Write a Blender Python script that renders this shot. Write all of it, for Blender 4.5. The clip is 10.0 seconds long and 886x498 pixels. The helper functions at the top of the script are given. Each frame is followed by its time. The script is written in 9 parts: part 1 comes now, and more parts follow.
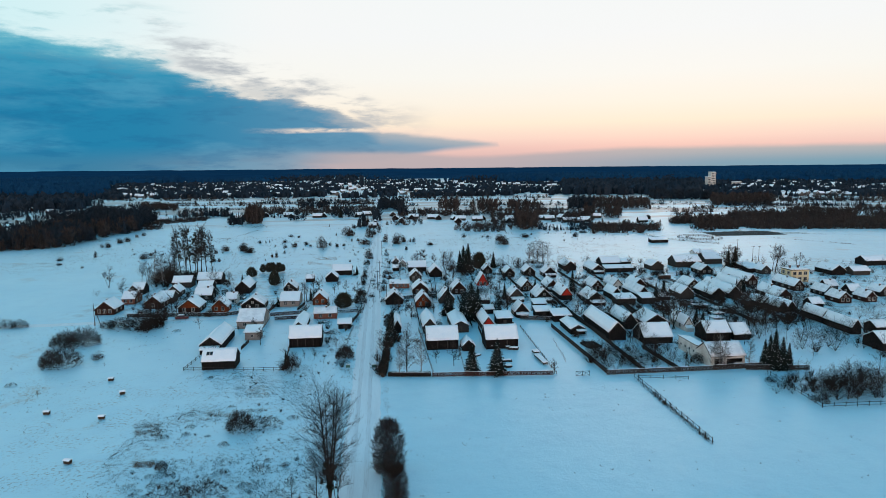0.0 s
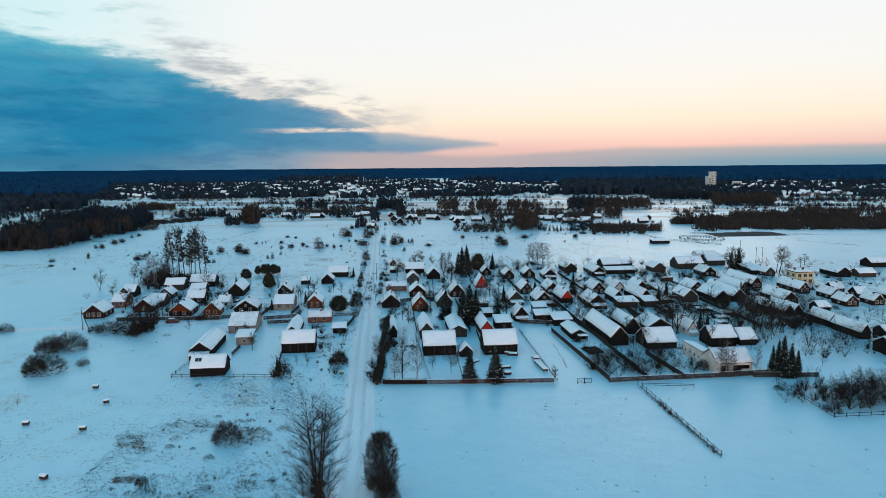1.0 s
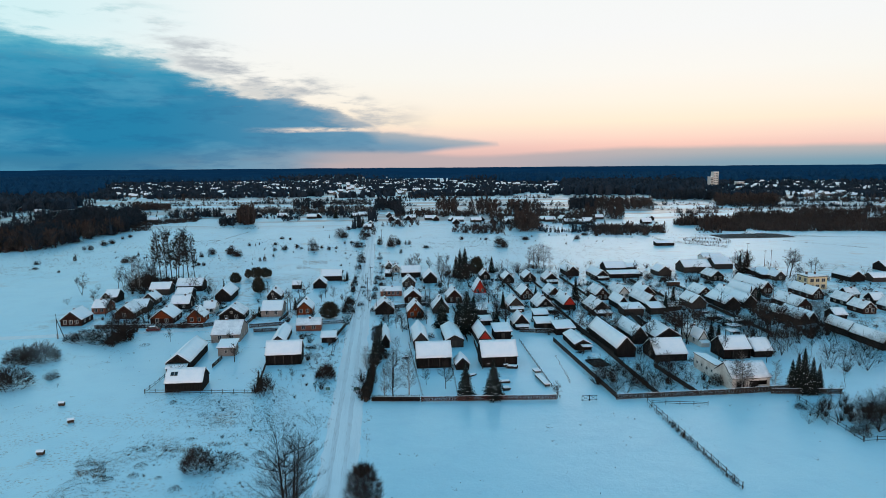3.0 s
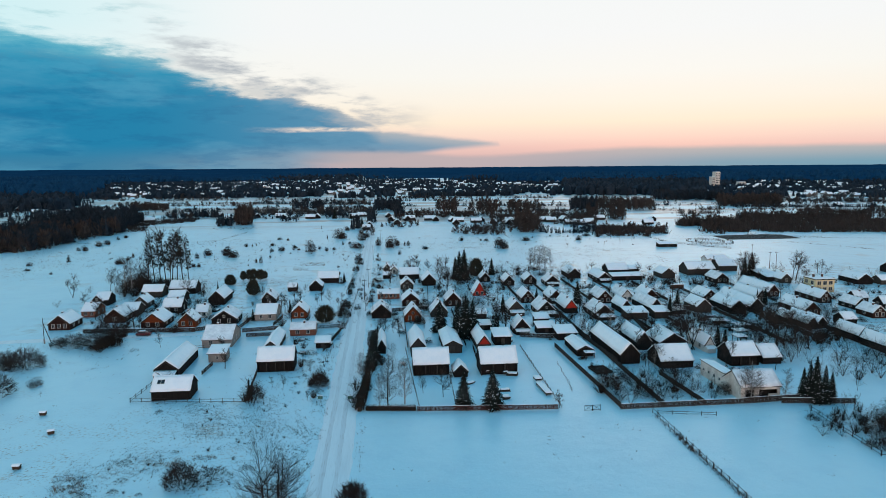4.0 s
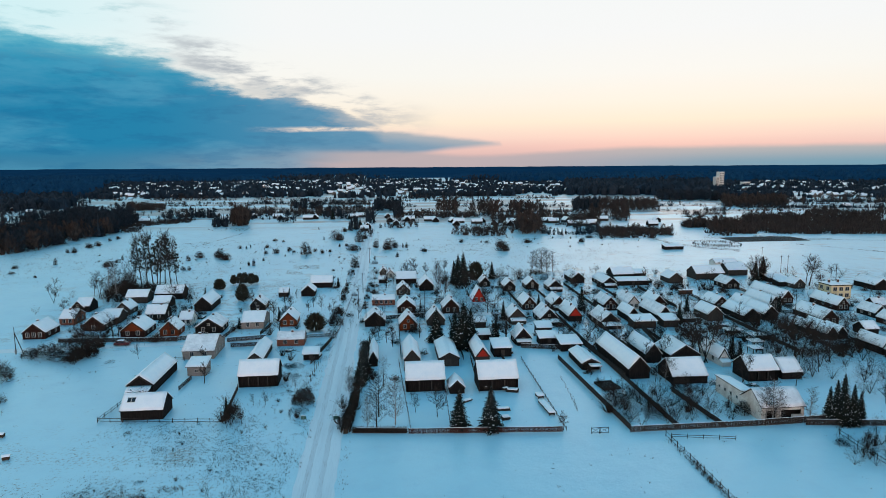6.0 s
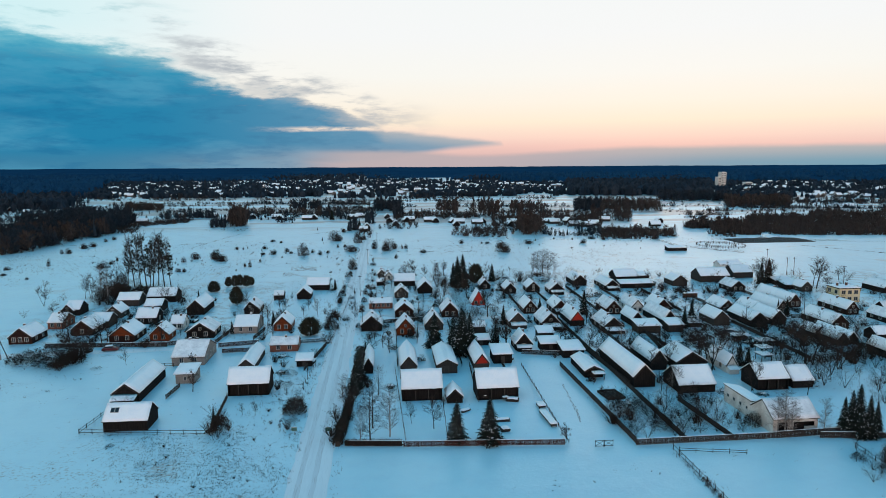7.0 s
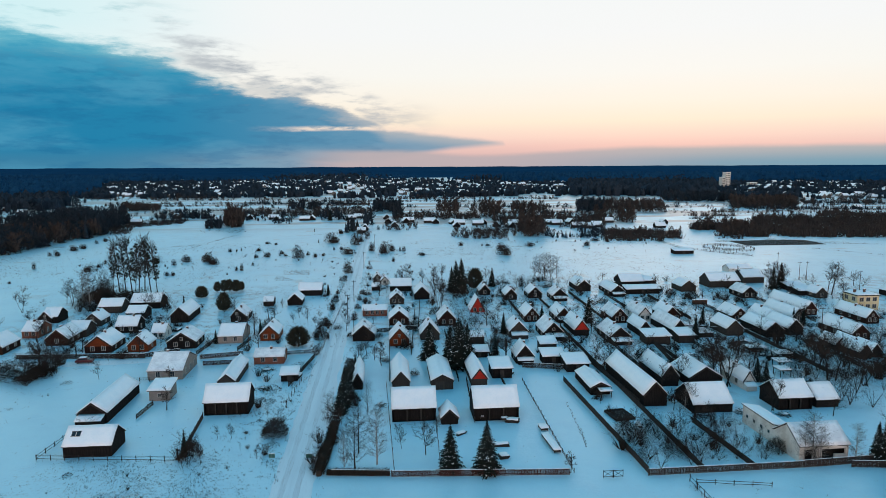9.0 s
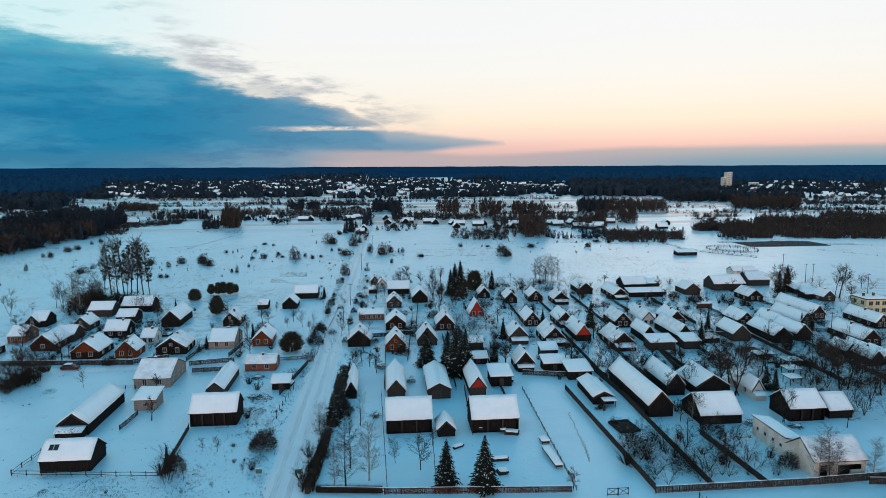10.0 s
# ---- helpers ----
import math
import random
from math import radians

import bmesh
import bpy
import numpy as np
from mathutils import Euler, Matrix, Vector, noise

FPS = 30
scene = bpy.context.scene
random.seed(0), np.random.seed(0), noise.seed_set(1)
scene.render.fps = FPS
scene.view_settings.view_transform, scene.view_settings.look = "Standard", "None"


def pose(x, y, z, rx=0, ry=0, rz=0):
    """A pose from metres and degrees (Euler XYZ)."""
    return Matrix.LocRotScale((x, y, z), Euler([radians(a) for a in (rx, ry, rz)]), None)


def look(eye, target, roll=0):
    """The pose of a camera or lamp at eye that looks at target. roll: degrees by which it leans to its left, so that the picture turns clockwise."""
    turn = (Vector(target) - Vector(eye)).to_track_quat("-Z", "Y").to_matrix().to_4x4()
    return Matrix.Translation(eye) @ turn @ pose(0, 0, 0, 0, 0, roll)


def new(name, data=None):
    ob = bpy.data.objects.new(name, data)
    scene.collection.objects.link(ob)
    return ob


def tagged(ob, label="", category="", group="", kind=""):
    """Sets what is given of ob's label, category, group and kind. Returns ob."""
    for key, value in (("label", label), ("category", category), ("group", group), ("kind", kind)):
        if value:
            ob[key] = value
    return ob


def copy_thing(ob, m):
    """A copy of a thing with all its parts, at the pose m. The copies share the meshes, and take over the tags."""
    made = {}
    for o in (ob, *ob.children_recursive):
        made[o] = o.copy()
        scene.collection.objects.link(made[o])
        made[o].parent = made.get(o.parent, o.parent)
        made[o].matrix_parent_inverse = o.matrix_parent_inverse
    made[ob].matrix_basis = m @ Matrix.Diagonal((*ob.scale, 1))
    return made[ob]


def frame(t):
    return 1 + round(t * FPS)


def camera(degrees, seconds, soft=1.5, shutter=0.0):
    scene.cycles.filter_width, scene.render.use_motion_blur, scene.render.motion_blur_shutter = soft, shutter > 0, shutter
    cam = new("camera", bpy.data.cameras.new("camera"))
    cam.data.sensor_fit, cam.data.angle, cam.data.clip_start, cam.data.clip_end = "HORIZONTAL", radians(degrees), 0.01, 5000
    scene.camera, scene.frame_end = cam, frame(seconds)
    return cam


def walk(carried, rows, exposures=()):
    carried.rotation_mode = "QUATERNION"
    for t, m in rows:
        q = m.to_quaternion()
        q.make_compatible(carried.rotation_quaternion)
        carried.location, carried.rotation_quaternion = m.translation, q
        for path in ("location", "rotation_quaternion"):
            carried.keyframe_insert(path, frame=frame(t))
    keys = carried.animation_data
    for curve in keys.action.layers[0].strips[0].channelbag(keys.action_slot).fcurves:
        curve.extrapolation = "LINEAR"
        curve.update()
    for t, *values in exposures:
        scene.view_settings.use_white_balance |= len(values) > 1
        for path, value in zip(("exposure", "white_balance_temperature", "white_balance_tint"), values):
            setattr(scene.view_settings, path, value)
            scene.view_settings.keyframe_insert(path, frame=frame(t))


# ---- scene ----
cam = camera(67.90, 10.0, soft=0.4)
PATH = [
    (0, (1.360, 0.888, 51.040), (11.119, 99.576, 38.179), -0.500),
    (1, (2.582, 6.418, 51.028), (12.407, 105.097, 38.142), -0.474),
    (2, (3.835, 11.991, 51.021), (13.659, 110.666, 38.110), -0.449),
    (3, (5.112, 17.596, 51.019), (14.883, 116.274, 38.085), -0.423),
    (4, (6.410, 23.226, 51.024), (16.084, 121.910, 38.068), -0.398),
    (5, (7.722, 28.873, 51.037), (17.269, 127.566, 38.058), -0.372),
    (6, (9.043, 34.526, 51.058), (18.445, 133.231, 38.058), -0.347),
    (7, (10.367, 40.178, 51.088), (19.617, 138.895, 38.068), -0.321),
    (8, (11.690, 45.820, 51.128), (20.792, 144.548, 38.090), -0.295),
    (9, (13.005, 51.443, 51.180), (21.977, 150.180, 38.123), -0.270),
    (10, (14.307, 57.038, 51.244), (23.178, 155.782, 38.170), -0.244),
]
walk(cam, [(t, look(eye, target, roll)) for t, eye, target, roll in PATH])


# ---------------------------------------------------------------- light
def lin(r, g, b):
    """Linear colour from 0..255 display values."""
    f = lambda c: c / 12.92 if c <= 0.04045 else ((c + 0.055) / 1.055) ** 2.4
    return (f(r / 255), f(g / 255), f(b / 255), 1)


class Nodes:
    """Short hand for building node trees."""

    def __init__(self, tree):
        self.t = tree
        tree.nodes.clear()

    def link(self, a, b):
        self.t.links.new(a, b)

    def put(self, socket, v):
        if isinstance(v, bpy.types.NodeSocket):
            self.t.links.new(v, socket)
        elif v is not None:
            socket.default_value = v

    def math(self, op, a, b=None, clamp=False):
        n = self.t.nodes.new("ShaderNodeMath")
        n.operation, n.use_clamp = op, clamp
        self.put(n.inputs[0], a)
        self.put(n.inputs[1], b)
        return n.outputs[0]

    def step(self, v, lo, hi):
        n = self.t.nodes.new("ShaderNodeMapRange")
        n.interpolation_type = "SMOOTHSTEP"
        self.put(n.inputs["Value"], v)
        self.put(n.inputs["From Min"], lo)
        self.put(n.inputs["From Max"], hi)
        return n.outputs["Result"]

    def mix(self, fac, a, b, blend="MIX"):
        n = self.t.nodes.new("ShaderNodeMix")
        n.data_type, n.blend_type = "RGBA", blend
        self.put(n.inputs[0], fac)
        self.put(n.inputs[6], a)
        self.put(n.inputs[7], b)
        return n.outputs[2]

    def noise(self, vector, scale, detail=4.0, rough=0.55):
        n = self.t.nodes.new("ShaderNodeTexNoise")
        self.put(n.inputs["Vector"], vector)
        n.inputs["Scale"].default_value, n.inputs["Detail"].default_value, n.inputs["Roughness"].default_value = scale, detail, rough
        return n.outputs["Fac"]

    def ramp(self, fac, stops):
        n = self.t.nodes.new("ShaderNodeValToRGB")
        e = n.color_ramp.elements
        while len(e) < len(stops):
            e.new(0.5)
        for el, (p, c) in zip(e, stops):
            el.position, el.color = p, c
        self.put(n.inputs[0], fac)
        return n.outputs[0]

    def vec(self, x, y, z):
        n = self.t.nodes.new("ShaderNodeCombineXYZ")
        for i, v in enumerate((x, y, z)):
            self.put(n.inputs[i], v)
        return n.outputs[0]

    def split(self, v):
        n = self.t.nodes.new("ShaderNodeSeparateXYZ")
        self.put(n.inputs[0], v)
        return n.outputs


def make_sky():
    """Dusk sky: a clear pale glow ahead, a blue cloud bank to the west of it, cold blue overhead."""
    world = bpy.data.worlds.new("dusk_sky")
    world.use_nodes = True
    n = Nodes(world.node_tree)
    place = n.t.nodes.new("ShaderNodeTexCoord").outputs["Generated"]
    x, y, z = n.split(place)
    el = n.math("MULTIPLY", n.math("ARCSINE", z), 57.2958)
    az = n.math("MULTIPLY", n.math("ARCTAN2", x, y), 57.2958)
    # clear sky by elevation, 0..15 degrees, then on to the cold zenith
    low = n.ramp(n.math("DIVIDE", el, 16.0, True), [
        (0.0, lin(206, 176, 176)), (0.085, lin(238, 200, 191)), (0.13, lin(247, 216, 202)), (0.21, lin(252, 236, 214)),
        (0.31, lin(251, 243, 229)), (0.45, lin(248, 247, 241)), (0.65, lin(245, 247, 247)), (1.0, lin(243, 247, 247))])
    high = n.ramp(n.math("DIVIDE", n.math("SUBTRACT", el, 14.0), 76.0, True), [
        (0.0, lin(243, 247, 247)), (0.10, lin(196, 226, 238)), (0.26, lin(104, 180, 214)), (1.0, ZENITH)])
    ahead = n.mix(n.step(el, 12.0, 16.0), low, high)
    # colder and whiter away from the glow
    west = n.step(az, -6.0, -30.0)
    ahead = n.mix(n.math("MULTIPLY", west, n.step(el, 5.0, 11.0)), ahead, lin(208, 240, 244))
    ring = n.mix(n.step(n.math("ABSOLUTE", az), 95.0, 150.0), SIDE, SOUTH)
    behind = n.mix(n.step(el, 9.0, 31.0), ring, ZENITH)
    clear = n.mix(n.math("MAXIMUM", n.step(az, 48.0, 100.0), n.step(az, -40.0, -100.0)), ahead, behind)
    # cloud bank: its upper edge falls towards the glow and ends in a thin tail
    streak = n.vec(n.math("MULTIPLY", az, 0.040), n.math("MULTIPLY", el, 0.17), 3.1)
    big = n.noise(streak, 2.4, 5.0, 0.56)
    fine = n.noise(streak, 7.0, 6.0, 0.62)

    def along(stops, lo, span, top):
        r = n.ramp(n.math("DIVIDE", n.math("SUBTRACT", az, lo), span, True), [((a - lo) / span, (v / top, v / top, v / top, 1)) for a, v in stops])
        return n.math("MULTIPLY", r, top)

    edge = along([(-40, 9.8), (-25, 10.2), (-21, 9.7), (-17, 8.9), (-14.6, 7.7), (-11, 6.6), (-7, 5.9), (-3, 4.6), (-1, 3.7), (0.5, 2.8), (5.5, 2.35), (8.5, 2.05), (10.5, 1.7), (11.2, 0.2)], -40.0, 52.0, 12.0)
    foot = along([(-4, 0.0), (0, 0.25), (3, 0.8), (6, 1.25), (10.5, 1.6)], -40.0, 52.0, 2.0)
    rag = n.math("ADD", n.math("MULTIPLY", n.math("SUBTRACT", big, 0.5), 3.0), n.math("MULTIPLY", n.math("SUBTRACT", fine, 0.5), 3.4))
    calm = n.math("ADD", 0.12, n.math("MULTIPLY", n.step(az, 4.0, -8.0), 0.88))
    depth = n.math("SUBTRACT", n.math("ADD", edge, n.math("MULTIPLY", rag, calm)), el)
    bank = n.step(depth, -0.15, n.math("ADD", 0.35, n.math("MULTIPLY", n.step(az, 0.0, -14.0), 0.9)))
    under = n.math("SUBTRACT", el, foot)
    bank = n.math("MULTIPLY", bank, n.math("MAXIMUM", n.step(under, -0.35, 0.25), n.step(az, -1.0, -7.0)))
    slit_mid = n.math("ADD", 2.92, n.math("MULTIPLY", n.math("SUBTRACT", big, 0.5), 0.8))
    slit = n.math("MULTIPLY", n.step(n.math("ABSOLUTE", n.math("SUBTRACT", el, slit_mid)), 0.30, 0.04), n.math("MULTIPLY", n.step(az, -11.5, -5.0), n.step(fine, 0.34, 0.56)))
    bank = n.math("MULTIPLY", bank, n.math("SUBTRACT", 1.0, n.math("MULTIPLY", slit, 0.9)))
    bank = n.math("MULTIPLY", bank, n.step(az, -75.0, -45.0))
    thick = n.step(depth, 0.1, n.math("ADD", 1.5, n.math("MULTIPLY", n.step(az, -12.0, -20.0), 1.2)))
    blue = n.mix(n.step(az, 6.0, -20.0), lin(100, 150, 180), lin(24, 128, 170))
    blue = n.mix(n.math("MULTIPLY", n.step(el, 4.5, 9.5), 0.75), blue, n.mix(n.step(az, -2.0, -16.0), lin(104, 164, 192), lin(46, 160, 192)))
    blue = n.mix(n.step(el, 1.8, -0.2), blue, n.mix(n.step(az, 4.0, -24.0), lin(158, 160, 170), lin(60, 128, 162)))
    blue = n.mix(n.math("MULTIPLY", n.step(big, 0.42, 0.66), 0.55), blue, n.mix(n.step(az, 0.0, -20.0), lin(136, 170, 192), lin(84, 160, 192)))
    blue = n.mix(n.math("MULTIPLY", n.step(fine, 0.54, 0.34), 0.36), blue, n.mix(n.step(az, 0.0, -20.0), lin(70, 124, 160), lin(12, 100, 148)))
    pale = n.mix(n.step(az, -8.0, -24.0), lin(168, 178, 186), lin(120, 192, 208))
    sky = n.mix(bank, clear, n.mix(thick, pale, blue))
    # soft grey wisps over the bank's edge, and scraps higher up in the west
    soft = n.noise(streak, 4.2, 6.0, 0.60)
    wisp = n.math("MULTIPLY", n.step(soft, 0.43, 0.64), n.step(n.math("ABSOLUTE", n.math("ADD", depth, 1.0)), 2.0, 0.2))
    wisp = n.math("MULTIPLY", wisp, n.math("MULTIPLY", n.step(az, 6.0, -2.0), n.step(az, -22.0, -12.0)))
    sky = n.mix(n.math("MULTIPLY", wisp, 0.95), sky, lin(172, 180, 188))
    scrap = n.math("MULTIPLY", n.step(soft, 0.50, 0.66), n.math("MULTIPLY", n.step(n.math("ABSOLUTE", n.math("SUBTRACT", el, 11.2)), 1.3, 0.2), n.math("MULTIPLY", n.step(az, -13.0, -20.0), n.step(az, -60.0, -40.0))))
    sky = n.mix(n.math("MULTIPLY", scrap, 0.6), sky, lin(150, 200, 208))
    # low blue-grey band along the horizon under the glow
    top = n.math("ADD", n.math("ADD", 0.50, n.math("MULTIPLY", n.step(az, 9.0, 1.0), 0.45)), n.math("MULTIPLY", n.step(az, 6.0, 24.0), 0.67))
    band = n.step(n.math("SUBTRACT", n.math("ADD", top, n.math("MULTIPLY", n.math("SUBTRACT", fine, 0.5), 0.25)), el), -0.28, 0.25)
    band = n.math("MULTIPLY", band, n.math("MULTIPLY", n.step(az, -9.0, -1.0), n.step(az, 75.0, 45.0)))
    sky = n.mix(n.math("MULTIPLY", band, 0.92), sky, n.mix(n.step(az, 6.0, 30.0), lin(184, 174, 178), n.mix(n.step(el, -0.2, 1.3), lin(96, 158, 180), lin(168, 178, 182))))
    sky = n.mix(n.step(el, -0.4, -2.0), sky, lin(40, 70, 95))
    # faint clear-air scatter of a sun just under the horizon
    air = n.t.nodes.new("ShaderNodeTexSky")
    air.sky_type, air.sun_disc, air.sun_elevation, air.sun_rotation = "NISHITA", False, radians(1.0), radians(24)
    glow = n.t.nodes.new("ShaderNodeBackground")
    n.put(glow.inputs["Color"], air.outputs[0])
    glow.inputs["Strength"].default_value = 0.004
    back = n.t.nodes.new("ShaderNodeBackground")
    n.put(back.inputs["Color"], sky)
    back.inputs["Strength"].default_value = SKY
    both = n.t.nodes.new("ShaderNodeAddShader")
    n.link(glow.outputs[0], both.inputs[0])
    n.link(back.outputs[0], both.inputs[1])
    n.link(both.outputs[0], n.t.nodes.new("ShaderNodeOutputWorld").inputs["Surface"])
    scene.world = world


SKY = 1.0
ZENITH, SIDE, SOUTH = (0.024, 0.340, 0.595, 1), (0.72, 0.86, 0.95, 1), (3.3, 2.4, 1.95, 1)
make_sky()
sun = new("sun", bpy.data.lights.new("sun", "SUN"))
sun.data.energy, sun.data.angle, sun.data.color = 0.12, radians(20), (1.0, 0.80, 0.66)
sun.matrix_world = look((400, 900, 120), (0, 0, 0))


# ---------------------------------------------------------------- materials
def material(name, base, rough=0.8, second=None, scale=1.0, amount=0.5, third=None, fine=0.0, bump=0.0, bump_scale=8.0, metal=0.0, random_tint=0.0, stretch=(1, 1, 1), gloss=0.08, island=0.0):
    """A rough surface whose colour varies at a large and a small scale, with fine relief."""
    m = bpy.data.materials.new(name)
    m.use_nodes = True
    n = Nodes(m.node_tree)
    b = n.t.nodes.new("ShaderNodeBsdfPrincipled")
    at = n.t.nodes.new("ShaderNodeTexCoord").outputs["Object"]
    grow = n.t.nodes.new("ShaderNodeMapping")
    n.link(at, grow.inputs["Vector"])
    grow.inputs["Scale"].default_value = stretch
    at = grow.outputs[0]
    second = second or tuple(c * 0.6 for c in base)
    big = n.step(n.noise(at, scale, 4.0), 0.38, 0.66)
    colour = n.mix(n.math("MULTIPLY", big, amount), (*base, 1), (*second, 1))
    if third:
        colour = n.mix(n.math("MULTIPLY", n.step(n.noise(at, scale * 9, 3.0), 0.5, 0.7), fine), colour, (*third, 1))
    if random_tint:
        info = n.t.nodes.new("ShaderNodeObjectInfo").outputs["Random"]
        colour = n.mix(n.math("MULTIPLY", info, random_tint), colour, (*[c * 0.35 for c in base], 1))
    if island:
        piece = n.t.nodes.new("ShaderNodeNewGeometry").outputs["Random Per Island"]
        colour = n.mix(n.math("MULTIPLY", piece, island), colour, (*[c * 0.25 for c in base], 1))
    n.put(b.inputs["Base Color"], colour)
    b.inputs["Roughness"].default_value, b.inputs["Metallic"].default_value, b.inputs["Specular IOR Level"].default_value = rough, metal, gloss
    if bump:
        r = n.t.nodes.new("ShaderNodeBump")
        r.inputs["Strength"].default_value = bump
        r.inputs["Distance"].default_value = 0.05
        n.link(n.noise(at, bump_scale, 5.0), r.inputs["Height"])
        n.link(r.outputs[0], b.inputs["Normal"])
    n.link(b.outputs[0], n.t.nodes.new("ShaderNodeOutputMaterial").inputs["Surface"])
    return m


def ground_material():
    """Snow over rough grassland, the cold sky's blue put into its colour: smooth drifts, dry stalks showing through in
    patches.
    """
    m = bpy.data.materials.new("sky_tinted_field_snow")
    m.use_nodes = True
    n = Nodes(m.node_tree)
    b = n.t.nodes.new("ShaderNodeBsdfPrincipled")
    at = n.t.nodes.new("ShaderNodeTexCoord").outputs["Object"]
    x, y, z = n.split(at)
    broad = n.noise(at, 0.02, 4.0)
    soft = n.noise(at, 0.16, 5.0)
    fine = n.noise(at, 1.6, 5.0, 0.7)
    # blue of the sky light painted into the snow; roof snow stays near white
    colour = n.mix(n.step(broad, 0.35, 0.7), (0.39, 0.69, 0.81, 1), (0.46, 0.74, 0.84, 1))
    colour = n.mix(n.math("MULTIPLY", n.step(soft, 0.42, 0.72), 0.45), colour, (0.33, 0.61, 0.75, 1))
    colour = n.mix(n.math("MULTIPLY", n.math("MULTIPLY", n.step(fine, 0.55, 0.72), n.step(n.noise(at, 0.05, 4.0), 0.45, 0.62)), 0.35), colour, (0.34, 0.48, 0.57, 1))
    # rough meadow on the west side of the road, thinner in the far pastures
    meadow = n.math("MULTIPLY", n.step(x, -9.0, -16.0), n.math("MULTIPLY", n.step(y, 172.0, 150.0), n.step(n.math("ADD", x, n.math("MULTIPLY", soft, 30.0)), -62.0, -44.0)))
    far = n.math("MULTIPLY", n.step(y, 290.0, 330.0), 0.7)
    west = n.math("MULTIPLY", n.step(x, -62.0, -80.0), n.math("MULTIPLY", n.step(y, 230.0, 200.0), 0.55))
    rough = n.math("MAXIMUM", n.math("MAXIMUM", meadow, far), west)
    tuft = n.math("MULTIPLY", n.step(fine, 0.52, 0.63), n.step(n.noise(at, 0.13, 3.0), 0.42, 0.60))
    colour = n.mix(n.math("MULTIPLY", n.math("MULTIPLY", tuft, rough), 0.72), colour, (0.16, 0.14, 0.12, 1))
    bare = n.math("MULTIPLY", n.math("MULTIPLY", n.step(n.noise(at, 0.055, 3.0), 0.62, 0.70), rough), n.step(fine, 0.42, 0.58))
    colour = n.mix(n.math("MULTIPLY", bare, 0.8), colour, (0.30, 0.17, 0.09, 1))
    # trodden, half-bare gardens among the houses
    yard = n.math("MULTIPLY", n.math("MULTIPLY", n.step(y, 226.0, 236.0), n.step(y, 334.0, 318.0)), n.math("MULTIPLY", n.step(x, -112.0, -98.0), n.step(x, 260.0, 230.0)))
    plot = n.math("MULTIPLY", n.math("MULTIPLY", n.step(y, 176.0, 196.0), n.step(y, 240.0, 230.0)), n.step(x, 62.0, 84.0))
    yard = n.math("MAXIMUM", n.math("MULTIPLY", yard, n.step(n.math("ABSOLUTE", n.math("ADD", x, 14.0)), 9.0, 26.0)), plot)
    soil = n.math("MULTIPLY", n.math("MULTIPLY", n.step(n.noise(at, 0.22, 4.0), 0.46, 0.60), n.step(fine, 0.40, 0.60)), yard)
    colour = n.mix(n.math("MULTIPLY", soil, 0.75), colour, (0.13, 0.11, 0.10, 1))
    # strips of rough brown pasture beyond the hamlet
    strip = n.t.nodes.new("ShaderNodeMapping")
    n.link(at, strip.inputs["Vector"])
    strip.inputs["Scale"].default_value = (0.0035, 0.028, 1)
    band = n.math("MULTIPLY", n.step(n.noise(strip.outputs[0], 1.0, 4.0), 0.44, 0.54), n.math("MULTIPLY", n.step(y, 540.0, 620.0), n.step(n.noise(at, 0.035, 4.0), 0.30, 0.50)))
    colour = n.mix(n.math("MULTIPLY", band, 0.78), colour, (0.17, 0.14, 0.13, 1))
    n.put(b.inputs["Base Color"], colour)
    b.inputs["Roughness"].default_value = 0.36
    b.inputs["Specular IOR Level"].default_value = 0.75
    # wind crust that shines towards the glow
    b.inputs["Coat Weight"].default_value, b.inputs["Coat Roughness"].default_value, b.inputs["Coat IOR"].default_value = 0.10, 0.30, 1.45
    r = n.t.nodes.new("ShaderNodeBump")
    r.inputs["Strength"].default_value, r.inputs["Distance"].default_value = 0.45, 0.5
    n.link(n.math("ADD", soft, n.math("MULTIPLY", fine, 0.25)), r.inputs["Height"])
    n.link(r.outputs[0], b.inputs["Normal"])
    n.link(b.outputs[0], n.t.nodes.new("ShaderNodeOutputMaterial").inputs["Surface"])
    return m


